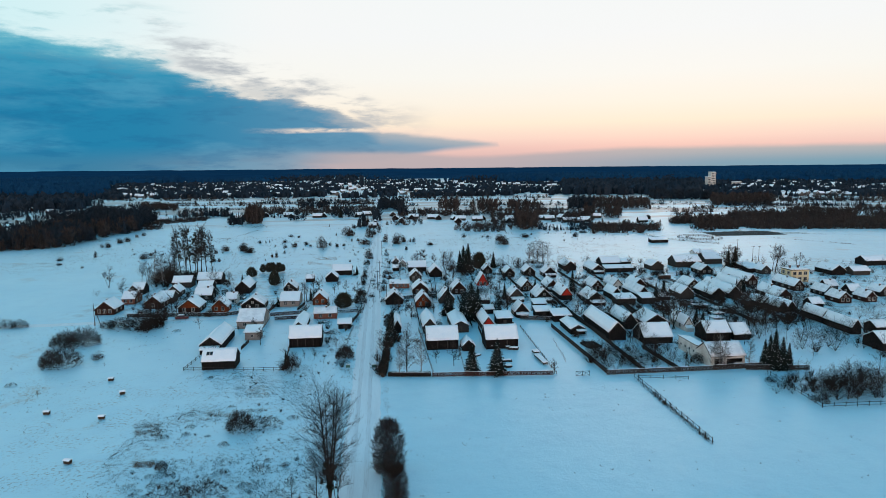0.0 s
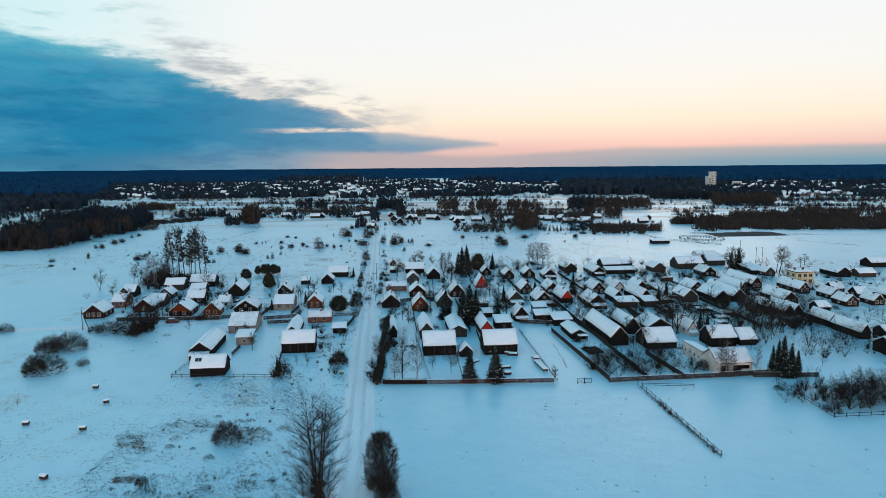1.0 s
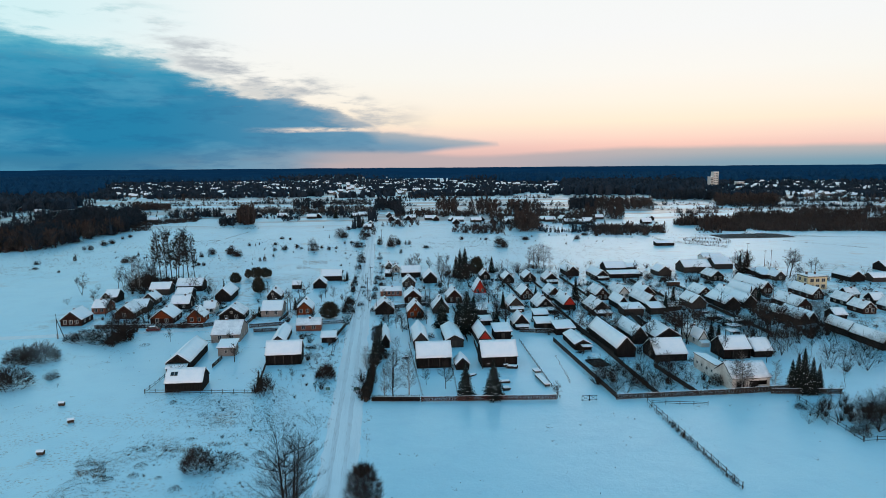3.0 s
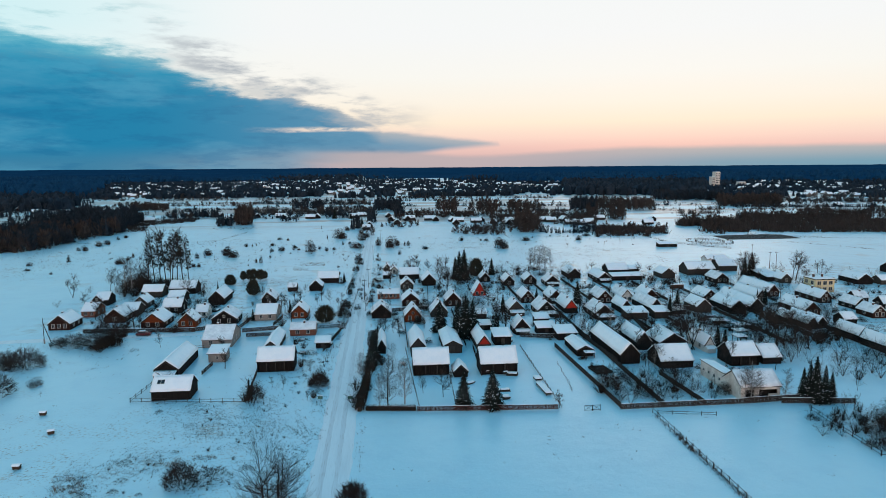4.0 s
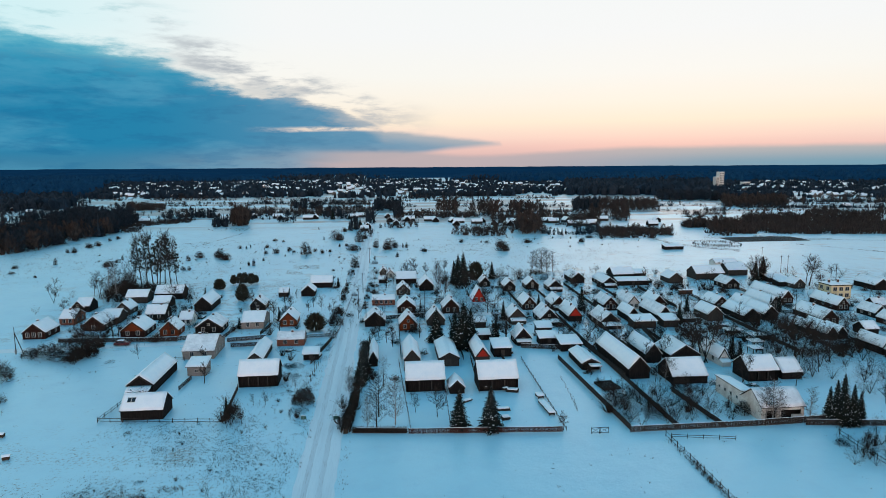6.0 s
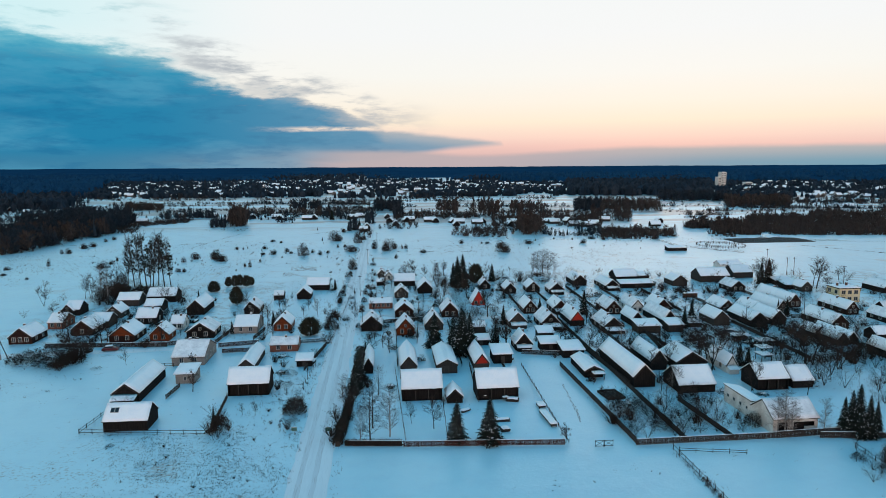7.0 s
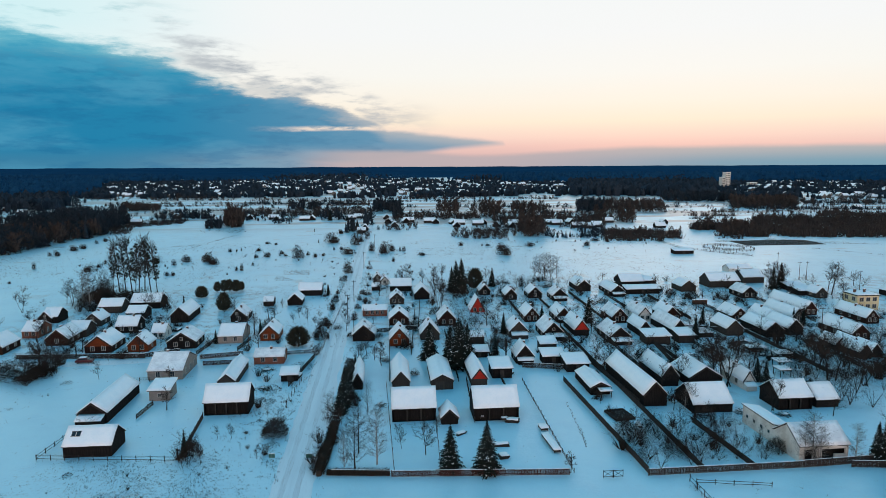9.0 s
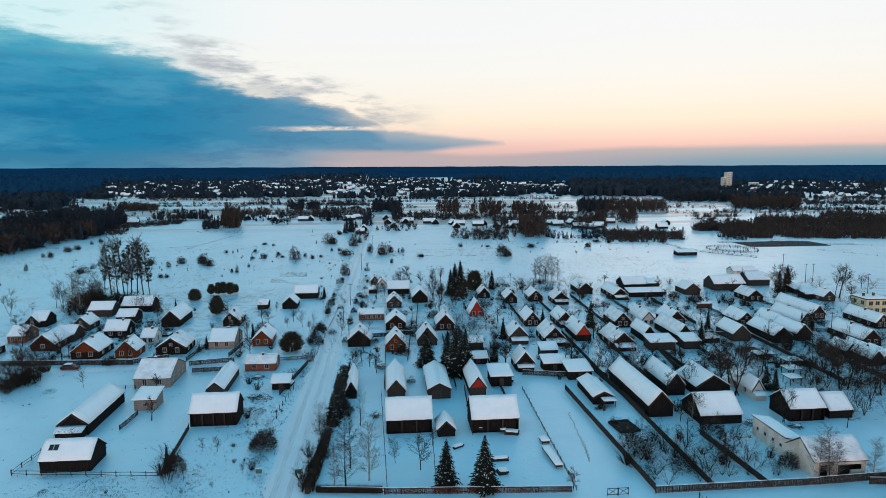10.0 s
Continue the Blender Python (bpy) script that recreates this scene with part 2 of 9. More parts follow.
MAT = {
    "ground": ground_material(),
    "road": material("packed_road_snow", (0.66, 0.76, 0.82), 0.42, (0.54, 0.64, 0.71), 0.3, 0.6, (0.52, 0.60, 0.66), 0.3, 0.4, 2.0, stretch=(1.6, 0.12, 1), gloss=0.7),
    "track": material("wheel_worn_snow", (0.56, 0.64, 0.70), 0.5, (0.62, 0.71, 0.77), 0.5, 0.9, (0.28, 0.27, 0.27), 0.40, 0.3, 3.0, stretch=(2.0, 0.06, 1), gloss=0.5),
    "snow": material("roof_snow", (0.88, 0.90, 0.92), 0.8, (0.80, 0.85, 0.89), 0.5, 0.6, (0.72, 0.79, 0.85), 0.3, 0.35, 1.6),
    "thin_snow": material("thin_wind_blown_snow", (0.87, 0.88, 0.90), 0.8, (0.60, 0.62, 0.65), 0.45, 0.55, (0.24, 0.22, 0.22), 0.22, 0.3, 3.0),
    "dark": material("weathered_black_boards", (0.012, 0.0105, 0.010), 0.9, (0.026, 0.022, 0.020), 1.2, 0.7, (0.009, 0.008, 0.007), 0.6, 0.4, 9.0, stretch=(6, 6, 0.5), random_tint=0.4),
    "grey": material("grey_weathered_boards", (0.060, 0.052, 0.045), 0.9, (0.036, 0.031, 0.028), 1.0, 0.7, (0.05, 0.045, 0.04), 0.5, 0.4, 9.0, stretch=(6, 6, 0.5), random_tint=0.4),
    "brown": material("dark_red_brown_boards", (0.030, 0.013, 0.009), 0.8, (0.020, 0.010, 0.008), 1.0, 0.7, (0.02, 0.011, 0.009), 0.5, 0.3, 9.0, stretch=(0.5, 0.5, 6)),
    "orange": material("orange_stained_boards", (0.17, 0.038, 0.012), 0.75, (0.11, 0.026, 0.010), 1.0, 0.7, (0.10, 0.03, 0.014), 0.4, 0.3, 9.0, stretch=(0.5, 0.5, 6)),
    "red": material("red_painted_boards", (0.46, 0.032, 0.018), 0.7, (0.32, 0.022, 0.014), 1.0, 0.6, (0.16, 0.02, 0.018), 0.3, 0.3, 9.0, stretch=(0.5, 0.5, 6)),
    "brick": material("grey_silicate_brick", (0.27, 0.23, 0.20), 0.9, (0.19, 0.165, 0.145), 0.8, 0.6, (0.17, 0.155, 0.14), 0.4, 0.4, 6.0, stretch=(1, 1, 3)),
    "rosy": material("pink_red_brick", (0.22, 0.085, 0.055), 0.9, (0.15, 0.06, 0.042), 0.9, 0.6, (0.14, 0.06, 0.05), 0.4, 0.4, 6.0, stretch=(1, 1, 3)),
    "white": material("stained_whitewash", (0.66, 0.63, 0.58), 0.9, (0.46, 0.42, 0.37), 0.35, 0.8, (0.26, 0.23, 0.20), 0.45, 0.3, 5.0),
    "yellow": material("pale_yellow_plaster", (0.62, 0.52, 0.32), 0.85, (0.52, 0.43, 0.27), 0.4, 0.6, (0.38, 0.32, 0.22), 0.3, 0.2, 5.0),
    "green": material("faded_green_boards", (0.10, 0.15, 0.11), 0.8, (0.06, 0.09, 0.07), 1.0, 0.7, (0.03, 0.045, 0.04), 0.4, 0.3, 9.0),
    "roofing": material("dark_roof_sheet", (0.022, 0.021, 0.022), 0.8, (0.045, 0.040, 0.038), 1.5, 0.6),
    "trim": material("white_painted_trim", (0.46, 0.43, 0.38), 0.6, (0.32, 0.29, 0.25), 3.0, 0.5),
    "glass": material("window_glass", (0.02, 0.025, 0.03), 0.08, (0.03, 0.04, 0.05), 2.0, 0.4, gloss=0.5),
    "chimney": material("chimney_brick", (0.13, 0.070, 0.055), 0.9, (0.07, 0.045, 0.04), 2.0, 0.7, (0.06, 0.04, 0.04), 0.5),
    # near-black base that stands in for the darkness inside open barns
    "inner_dark": material("painted_interior_dark", (0.010, 0.010, 0.010), 0.95, (0.016, 0.015, 0.014), 1.0, 0.5),
    "fence": material("fence_boards", (0.036, 0.031, 0.028), 0.9, (0.062, 0.053, 0.046), 2.0, 0.7, (0.03, 0.027, 0.025), 0.5),
    "fence_red": material("red_brown_fence_boards", (0.052, 0.028, 0.023), 0.9, (0.05, 0.024, 0.02), 1.5, 0.7, (0.05, 0.03, 0.03), 0.5),
    "bark": material("bark", (0.024, 0.019, 0.016), 0.95, (0.045, 0.036, 0.030), 2.5, 0.7, (0.025, 0.022, 0.02), 0.5, 0.5, 12.0),
    "birch": material("birch_bark", (0.36, 0.34, 0.32), 0.9, (0.10, 0.09, 0.085), 2.0, 0.8, (0.04, 0.04, 0.04), 0.6),
    "twig": material("bare_twigs", (0.040, 0.030, 0.026), 0.95, (0.060, 0.046, 0.038), 0.8, 0.7, random_tint=0.35),
    "shrub": material("bare_shrub_stems", (0.042, 0.032, 0.027), 0.95, (0.026, 0.021, 0.018), 0.7, 0.7, random_tint=0.3),
    "spruce": material("spruce_needles", (0.026, 0.034, 0.028), 0.9, (0.016, 0.021, 0.019), 0.9, 0.7, (0.012, 0.018, 0.018), 0.4, random_tint=0.2, island=0.95),
    "pine": material("pine_needles", (0.082, 0.082, 0.060), 0.9, (0.048, 0.052, 0.040), 0.9, 0.7, (0.015, 0.02, 0.018), 0.4, island=0.95),
    # blue haze of distance is painted into these two tree colours
    "forest": material("hazed_far_conifers", (0.008, 0.041, 0.088), 1.0, (0.010, 0.052, 0.108), 0.004, 0.8, (0.008, 0.033, 0.070), 0.4, gloss=0.0),
    "town_tree": material("hazed_town_trees", (0.018, 0.034, 0.052), 0.95, (0.034, 0.040, 0.048), 0.02, 0.8, (0.010, 0.022, 0.036), 0.4, island=0.8),
    "scrub_far": material("leafless_scrub", (0.088, 0.068, 0.060), 0.95, (0.064, 0.056, 0.054), 0.03, 0.8, (0.05, 0.045, 0.045), 0.4, island=0.9),
    # woods nearer by, with less of the blue haze put into the colour
    "conifer_near": material("less_hazed_dark_conifers", (0.032, 0.050, 0.068), 0.95, (0.052, 0.052, 0.057), 0.05, 0.8, (0.012, 0.016, 0.018), 0.4, island=0.95),
    "weed": material("dry_weeds", (0.060, 0.042, 0.028), 0.95, (0.05, 0.042, 0.036), 0.3, 0.7, (0.16, 0.09, 0.045), 0.3),
    "hive": material("bee_hive_boards", (0.060, 0.042, 0.030), 0.85, (0.04, 0.03, 0.024), 2.0, 0.6),
    "metal": material("galvanised_steel", (0.30, 0.31, 0.32), 0.45, (0.2, 0.2, 0.21), 2.0, 0.5, metal=0.8),
    "post": material("concrete_post", (0.26, 0.25, 0.24), 0.9, (0.17, 0.165, 0.16), 1.0, 0.6),
    "sign": material("green_sign_back", (0.05, 0.13, 0.11), 0.5, (0.04, 0.09, 0.08), 3.0, 0.5),
    "paint_red": material("dark_red_car_paint", (0.09, 0.010, 0.012), 0.3, (0.07, 0.008, 0.008), 1.0, 0.4, gloss=0.5),
    "paint_blue": material("grey_blue_car_paint", (0.12, 0.15, 0.18), 0.3, (0.09, 0.11, 0.14), 1.0, 0.4),
    "rubber": material("rubber", (0.02, 0.02, 0.02), 0.9),
    "mistletoe": material("mistletoe", (0.016, 0.018, 0.011), 0.9, (0.022, 0.026, 0.018), 1.0, 0.5),
    "tan": material("stacked_firewood", (0.11, 0.055, 0.034), 0.9, (0.07, 0.035, 0.022), 2.5, 0.7, (0.07, 0.04, 0.03), 0.5),
    "concrete_far": material("far_pale_concrete", (0.62, 0.58, 0.52), 0.9, (0.5, 0.47, 0.43), 0.05, 0.6),
}


# ---------------------------------------------------------------- mesh building
class Geo:
    """Collects vertices and faces for one mesh."""

    def __init__(self):
        self.v, self.f = [], []

    def quad(self, a, b, c, d):
        i = len(self.v)
        self.v += [a, b, c, d]
        self.f.append((i, i + 1, i + 2, i + 3))

    def tri(self, a, b, c):
        i = len(self.v)
        self.v += [a, b, c]
        self.f.append((i, i + 1, i + 2))

    def box(self, x0, y0, z0, x1, y1, z1):
        i = len(self.v)
        self.v += [(x0, y0, z0), (x1, y0, z0), (x1, y1, z0), (x0, y1, z0), (x0, y0, z1), (x1, y0, z1), (x1, y1, z1), (x0, y1, z1)]
        self.f += [(i + a, i + b, i + c, i + d) for a, b, c, d in ((3, 2, 1, 0), (4, 5, 6, 7), (0, 1, 5, 4), (1, 2, 6, 5), (2, 3, 7, 6), (3, 0, 4, 7))]
        return self

    def prism(self, outline, axis, lo, hi):
        """An outline in the plane across axis ('x' or 'y'), drawn out from lo to hi; outline as (u, z)."""
        i, k = len(self.v), len(outline)
        for w in (lo, hi):
            self.v += [(u, w, z) if axis == "y" else (w, u, z) for u, z in outline]
        self.f.append(tuple(i + j for j in range(k)))
        self.f.append(tuple(i + k + j for j in reversed(range(k))))
        self.f += [(i + j, i + k + j, i + k + (j + 1) % k, i + (j + 1) % k) for j in range(k)]
        return self

    def tube(self, a, b, ra, rb, sides=4):
        a, b = Vector(a), Vector(b)
        d = (b - a).normalized()
        u = d.orthogonal().normalized()
        w = d.cross(u)
        i = len(self.v)
        for p, r in ((a, ra), (b, rb)):
            if r == 0:
                self.v.append(tuple(p))
            else:
                for j in range(sides):
                    t = 2 * math.pi * j / sides
                    self.v.append(tuple(p + (u * math.cos(t) + w * math.sin(t)) * r))
        if rb == 0:
            self.f += [(i + j, i + (j + 1) % sides, i + sides) for j in range(sides)]
        else:
            self.f += [(i + j, i + (j + 1) % sides, i + sides + (j + 1) % sides, i + sides + j) for j in range(sides)]
        return self

    def mesh(self, name, mat, smooth=False):
        me = bpy.data.meshes.new(name)
        me.from_pydata(self.v, [], self.f)
        me.materials.append(MAT[mat])
        if smooth:
            me.shade_smooth()
        me.update()
        return me


def part(name, geo, mat, parent, label="", smooth=False):
    """One mesh object under a thing or under a part."""
    data = geo if isinstance(geo, bpy.types.Mesh) else geo.mesh(name, mat, smooth)
    ob = new(name, data)
    ob.parent = parent
    return tagged(ob, label)


def thing(name, m, label, category, group="", kind=""):
    ob = new(name)
    ob.matrix_basis = m
    return tagged(ob, label, category, group, kind)


def single(name, geo, mat, m, label, category, group="", kind="", smooth=False):
    ob = new(name, geo.mesh(name, mat, smooth))
    ob.matrix_basis = m
    return tagged(ob, label, category, group, kind)


def snow_sheet(w, l, thick, seed, cell=0.9, ragged=0.06):
    """A blanket of snow on a flat w x l slab, lying in x, y with its underside at z = 0: rounded rim, uneven top, ragged edge."""
    g = Geo()
    rnd = random.Random(seed)
    nx, ny = max(3, int(w / cell)), max(3, int(l / cell))
    top = []
    for j in range(ny + 1):
        for i in range(nx + 1):
            u, v = i / nx, j / ny
            rim = i in (0, nx) or j in (0, ny)
            x, y = (u - 0.5) * w, (v - 0.5) * l
            if rim:
                x += rnd.uniform(-ragged, ragged * 0.4) * (1 if u > 0.5 else -1) * (i in (0, nx))
                y += rnd.uniform(-ragged, ragged * 0.4) * (1 if v > 0.5 else -1) * (j in (0, ny))
            z = thick * (0.85 if rim else 1.0) + (0 if rim else noise.noise(Vector((x * 0.5, y * 0.5, seed))) * thick * 0.4)
            top.append(len(g.v))
            g.v.append((x, y, z))
    for j in range(ny):
        for i in range(nx):
            a = j * (nx + 1) + i
            g.f.append((a, a + 1, a + nx + 2, a + nx + 1))
    ring = [i for i in range(nx + 1)] + [j * (nx + 1) + nx for j in range(1, ny + 1)] + [ny * (nx + 1) + i for i in range(nx - 1, -1, -1)] + [j * (nx + 1) for j in range(ny - 1, 0, -1)]
    base = len(g.v)
    for a in ring:
        x, y, z = g.v[a]
        g.v.append((x * 0.99, y * 0.99, 0.0))
    k = len(ring)
    for j in range(k):
        g.f.append((ring[(j + 1) % k], ring[j], base + j, base + (j + 1) % k))
    return g


def window_mesh(w, h):
    """A frame as one ring, a pane and a glazing bar."""
    f, t = Geo(), 0.09
    rings = [(w / 2 + t, -t, h + t, 0.04), (w / 2 + t, -t, h + t, -0.06), (w / 2, 0, h, -0.06), (w / 2, 0, h, 0.0)]
    for a, lo, hi, y in rings:
        f.v += [(-a, y, lo), (a, y, lo), (a, y, hi), (-a, y, hi)]
    for k in range(3):
        f.f += [(4 * k + j, 4 * k + (j + 1) % 4, 4 * k + 4 + (j + 1) % 4, 4 * k + 4 + j) for j in range(4)]
    return f.mesh("window_frame", "trim"), Geo().box(-w / 2, -0.02, 0, w / 2, 0.02, h).mesh("pane", "glass"), Geo().box(-0.03, -0.05, 0, 0.03, -0.024, h).mesh("glazing_bar", "trim")


WINDOWS = {s: window_mesh(*s) for s in ((0.9, 1.2), (0.6, 0.7), (1.4, 1.3))}


def add_window(parent, m, size=(0.9, 1.2)):
    frame_mesh, pane_mesh, bar_mesh = WINDOWS[size]
    w = part("window", frame_mesh, "", parent, "white-painted window frame")
    w.matrix_local = m
    part("pane", pane_mesh, "", w)
    part("glazing_bar", bar_mesh, "", w)
    return w


# ---------------------------------------------------------------- buildings
WALL_WORDS = {"dark": "blackened timber", "grey": "grey weathered timber", "brown": "dark red-brown timber", "orange": "orange-stained timber", "red": "bright red timber",
              "brick": "grey brick", "rosy": "pink-red brick", "white": "stained whitewashed", "yellow": "pale yellow plastered", "green": "faded green timber"}
built = [0]


def gable(across, length, h, rise, wall, m, name, label, group="", over=0.20, snow="snow", thick=0.15, lean=0.0):
    """A building with a saddle roof whose ridge runs along its own y: walls, two roof slopes and their snow. lean moves the ridge sideways."""
    built[0] += 1
    seed = built[0]
    rnd = random.Random(seed)
    top = thing(name, m, label, name.split("_")[-1], group)
    a, l = across / 2, length / 2
    r = lean * a
    part("wall", Geo().prism([(-a, 0), (a, 0), (a, h), (r, h + rise), (-a, h)], "y", -l, l), wall, top)
    ridge = Vector((r, 0, h + rise + 0.02))
    for side in (-1, 1):
        eave = Vector((side * a, 0, h + 0.02))
        run = (eave - ridge)
        drop = run.normalized()
        full = run.length + over
        up = Vector((0, 1, 0)).cross(drop) * -side
        if up.z < 0:
            up = -up
        mid = ridge + drop * (full / 2)
        across_axis = drop * side
        turn = Matrix((across_axis, Vector((0, 1, 0)), up)).transposed().to_4x4()
        slab = part("roof", Geo().box(-full / 2, -l - over, 0, full / 2, l + over, 0.10), "roofing", top)
        slab.matrix_local = Matrix.Translation(mid) @ turn
        cover = part("snow_cover", snow_sheet(full + 0.26, 2 * (l + over) + 0.02, thick * rnd.uniform(0.85, 1.15), seed * 2 + side, cell=max(0.8, length / 12)), snow, slab, "fresh snow lying on the roof", True)
        cover.matrix_local = Matrix.Translation((-side * 0.12, 0, 0.104))
    return top


def chimney(top, x, y, z, size=0.55, tall=1.4):
    c = part("chimney", Geo().box(x - size / 2, y - size / 2, z - 0.8, x + size / 2, y + size / 2, z + tall - 0.8), "chimney", top, "sooty brick chimney")
    part("snow_cap", Geo().box(x - size / 2 - 0.05, y - size / 2 - 0.05, z + tall - 0.796, x + size / 2 + 0.05, y + size / 2 + 0.05, z + tall - 0.66), "snow", c)


def face(kind, across, length, side):
    """The pose of a wall's plane, outside: origin at the middle of its foot, local -y pointing outwards."""
    if side == "end":
        return pose(0, -length / 2 - 0.01, 0)
    if side == "far_end":
        return pose(0, length / 2 + 0.01, 0, 0, 0, 180)
    if side == "low":
        return pose(-across / 2 - 0.01, 0, 0, 0, 0, -90)
    return pose(across / 2 + 0.01, 0, 0, 0, 0, 90)


FOOT = []


def free(x, y, margin=0.6):
    """True where no building stands."""
    return not any(a - margin < x < c + margin and b - margin < y < d + margin for a, b, c, d in FOOT)


def house(kind, x, y, w, d, h, rise, wall, name="house", win=2, attic=True, stack=True, door=False, note="", porch=0.0, snow="snow", lean=0.0, rot=0.0, trim=True, front=None):
    """kind G: a gable looks south, the ridge runs north; kind X: the ridge runs east-west and a long wall looks south.
    x, y: the middle of the south wall's foot; w: its length; d: the depth northwards."""
    FOOT.append((x - w / 2, y, x + w / 2, y + d))
    across, length = (w, d) if kind == "G" else (d, w)
    turn = rot + (0 if kind == "G" else 90)
    c, s = math.cos(radians(rot)), math.sin(radians(rot))
    m = pose(x - s * d / 2, y + c * d / 2, 0, 0, 0, turn)
    size = "small " if w * d < 30 else "long " if max(w, d) > 16 else ""
    snow = "thin_snow" if snow == "snow" and (built[0] * 7) % 9 == 4 and name == "house" else snow
    label = note or f"{size}{WALL_WORDS[wall]} {name.replace('_', ' ')} with snow on its gable roof"
    top = gable(across, length, h, rise, wall, m, name, label, snow=snow, lean=lean)
    south = face(kind, across, length, "end" if kind == "G" else "low")
    # the flank that faces the line of flight
    if kind == "G":
        flank, reach = face(kind, across, length, "low" if x > 8 else "high"), length
    else:
        flank, reach = face(kind, across, length, "far_end" if x > 8 else "end"), across
    if front:
        # another cladding on the south gable, 3 cm proud
        g = Geo().prism([(-across / 2 + 0.05, h * 0.98), (across / 2 - 0.05, h * 0.98), (lean * across / 2, h + rise - 0.15)], "y", -length / 2 - 0.05, -length / 2 - 0.01)
        part("gable_boarding", g, front, top, f"{WALL_WORDS[front]} gable")
    if win:
        n = max(1, win)
        for i in range(n):
            u = (i + 0.5) / n * w - w / 2
            add_window(top, south @ pose(u * 0.82, 0, 0.32 * h + 0.1))
        k = max(1, int(reach / 4))
        for i in range(k):
            add_window(top, flank @ pose(((i + 0.5) / k - 0.5) * reach * 0.85, 0, 0.32 * h + 0.1))
        if attic and kind == "G" and rise > 1.8 and built[0] % 2:
            add_window(top, south @ pose(lean * across / 2, 0, h + rise * 0.22), (0.6, 0.7))
    elif door:
        dr = part("door", Geo().box(-1.1, -0.06, 0.05, 1.1, -0.01, min(2.2, h * 0.9)), "grey", top, "grey plank door")
        dr.matrix_local = south @ pose(-w * 0.12, 0, 0)
    if trim and kind == "G":
        # barge boards along the south gable
        for side in (-1, 1):
            a = Vector((lean * across / 2, -length / 2 - 0.22, h + rise - 0.06))
            b = Vector((side * (across / 2 + 0.15), -length / 2 - 0.22, h - 0.15 * rise / (across / 2) - 0.06))
            g = Geo()
            g.quad(a, b, b - Vector((0, 0, 0.22)), a - Vector((0, 0, 0.22)))
            a2, b2 = a + Vector((0, 0.05, 0)), b + Vector((0, 0.05, 0))
            g.quad(a2, b2, b2 - Vector((0, 0, 0.22)), a2 - Vector((0, 0, 0.22)))
            g.quad(a, b, b2, a2)
            g.quad(a - Vector((0, 0, 0.22)), b - Vector((0, 0, 0.22)), b2 - Vector((0, 0, 0.22)), a2 - Vector((0, 0, 0.22)))
            part("barge_board", g, "grey" if wall != "dark" else "fence", top)
    if porch:
        # lean-to along the foot of the south wall with its own snow
        pw = w * 0.86
        pg = Geo().prism([(0, 0), (-porch, 0), (-porch, h * 0.62), (0, h * 0.86)], "x", -pw / 2, pw / 2)
        p = part("porch", pg, wall, top)
        p.matrix_local = south @ pose(0, 0, 0) @ pose(0, 0.012, 0)
        fall = h * 0.24
        run = math.hypot(porch + 0.3, fall)
        cover = part("snow_cover", snow_sheet(pw + 0.3, run, 0.22, built[0] + 900), "snow", p, "", True)
        cover.matrix_local = pose(0, -porch / 2 - 0.12, h * 0.735, math.degrees(math.atan2(fall, porch + 0.2)))
    if stack:
        rnd = random.Random(built[0])
        chimney(top, rnd.choice((-1, 1)) * 0.25, rnd.uniform(-0.2, 0.15) * length, h + rise)
    return top


def open_barn(x, y, w, d, h, rise, bays, note):
    """A barn whose south long wall is open between posts."""
    t = 0.18
    FOOT.append((x - w / 2, y, x + w / 2, y + d))
    top = thing("barn", pose(x, y + d / 2, 0), note, "barn")
    a, l = d / 2, w / 2
    for u in (-l, l - t):
        part("end_wall", Geo().prism([(-a, 0), (a, 0), (a, h), (0, h + rise), (-a, h)], "x", u, u + t), "dark", top)
    part("back_wall", Geo().box(-l + t, a - t, 0, l - t, a, h), "dark", top)
    # floor blackened for the shade under the roof
    part("floor", Geo().box(-l + t, -a, 0, l - t, a - t, 0.05), "inner_dark", top)
    part("lintel", Geo().box(-l + t, -a, h - 0.28, l - t, -a + 0.2, h), "dark", top)
    for i in range(bays):
        x0 = -l + t + (w - 2 * t) * i / bays
        x1 = -l + t + (w - 2 * t) * (i + 1) / bays
        if i:
            part("post", Geo().box(x0 - 0.12, -a - 0.04, 0, x0 + 0.12, -a + 0.2, h), "grey", top, "pale squared post")
        # dark panel added across the bay in place of its shaded inside
        part("boarding", Geo().box(x0 + 0.14, -a + 0.5, 0.05, x1 - 0.14, -a + 0.56, h - 0.3), "dark", top)
    slope(top, a, l, h, rise)
    return top


def slope(top, a, l, h, rise, over=0.22, thick=0.16):
    """Two roof slopes over a ridge that runs along x."""
    for side in (-1, 1):
        run = math.hypot(a, rise)
        full = run + over
        ang = math.degrees(math.atan2(rise, a)) * -side
        cy, cz = side * a * full / run / 2, h + rise - rise * full / run / 2 + 0.03
        slab = part("roof", Geo().box(-l - over, -full / 2, 0, l + over, full / 2, 0.1), "roofing", top)
        slab.matrix_local = pose(0, cy, cz, ang)
        built[0] += 1
        cover = part("snow_cover", snow_sheet(2 * (l + over), full + 0.26, thick, built[0] + 300), "snow", slab, "thick smooth snow on the roof", True)
        cover.matrix_local = pose(0, -side * 0.12, 0.104)


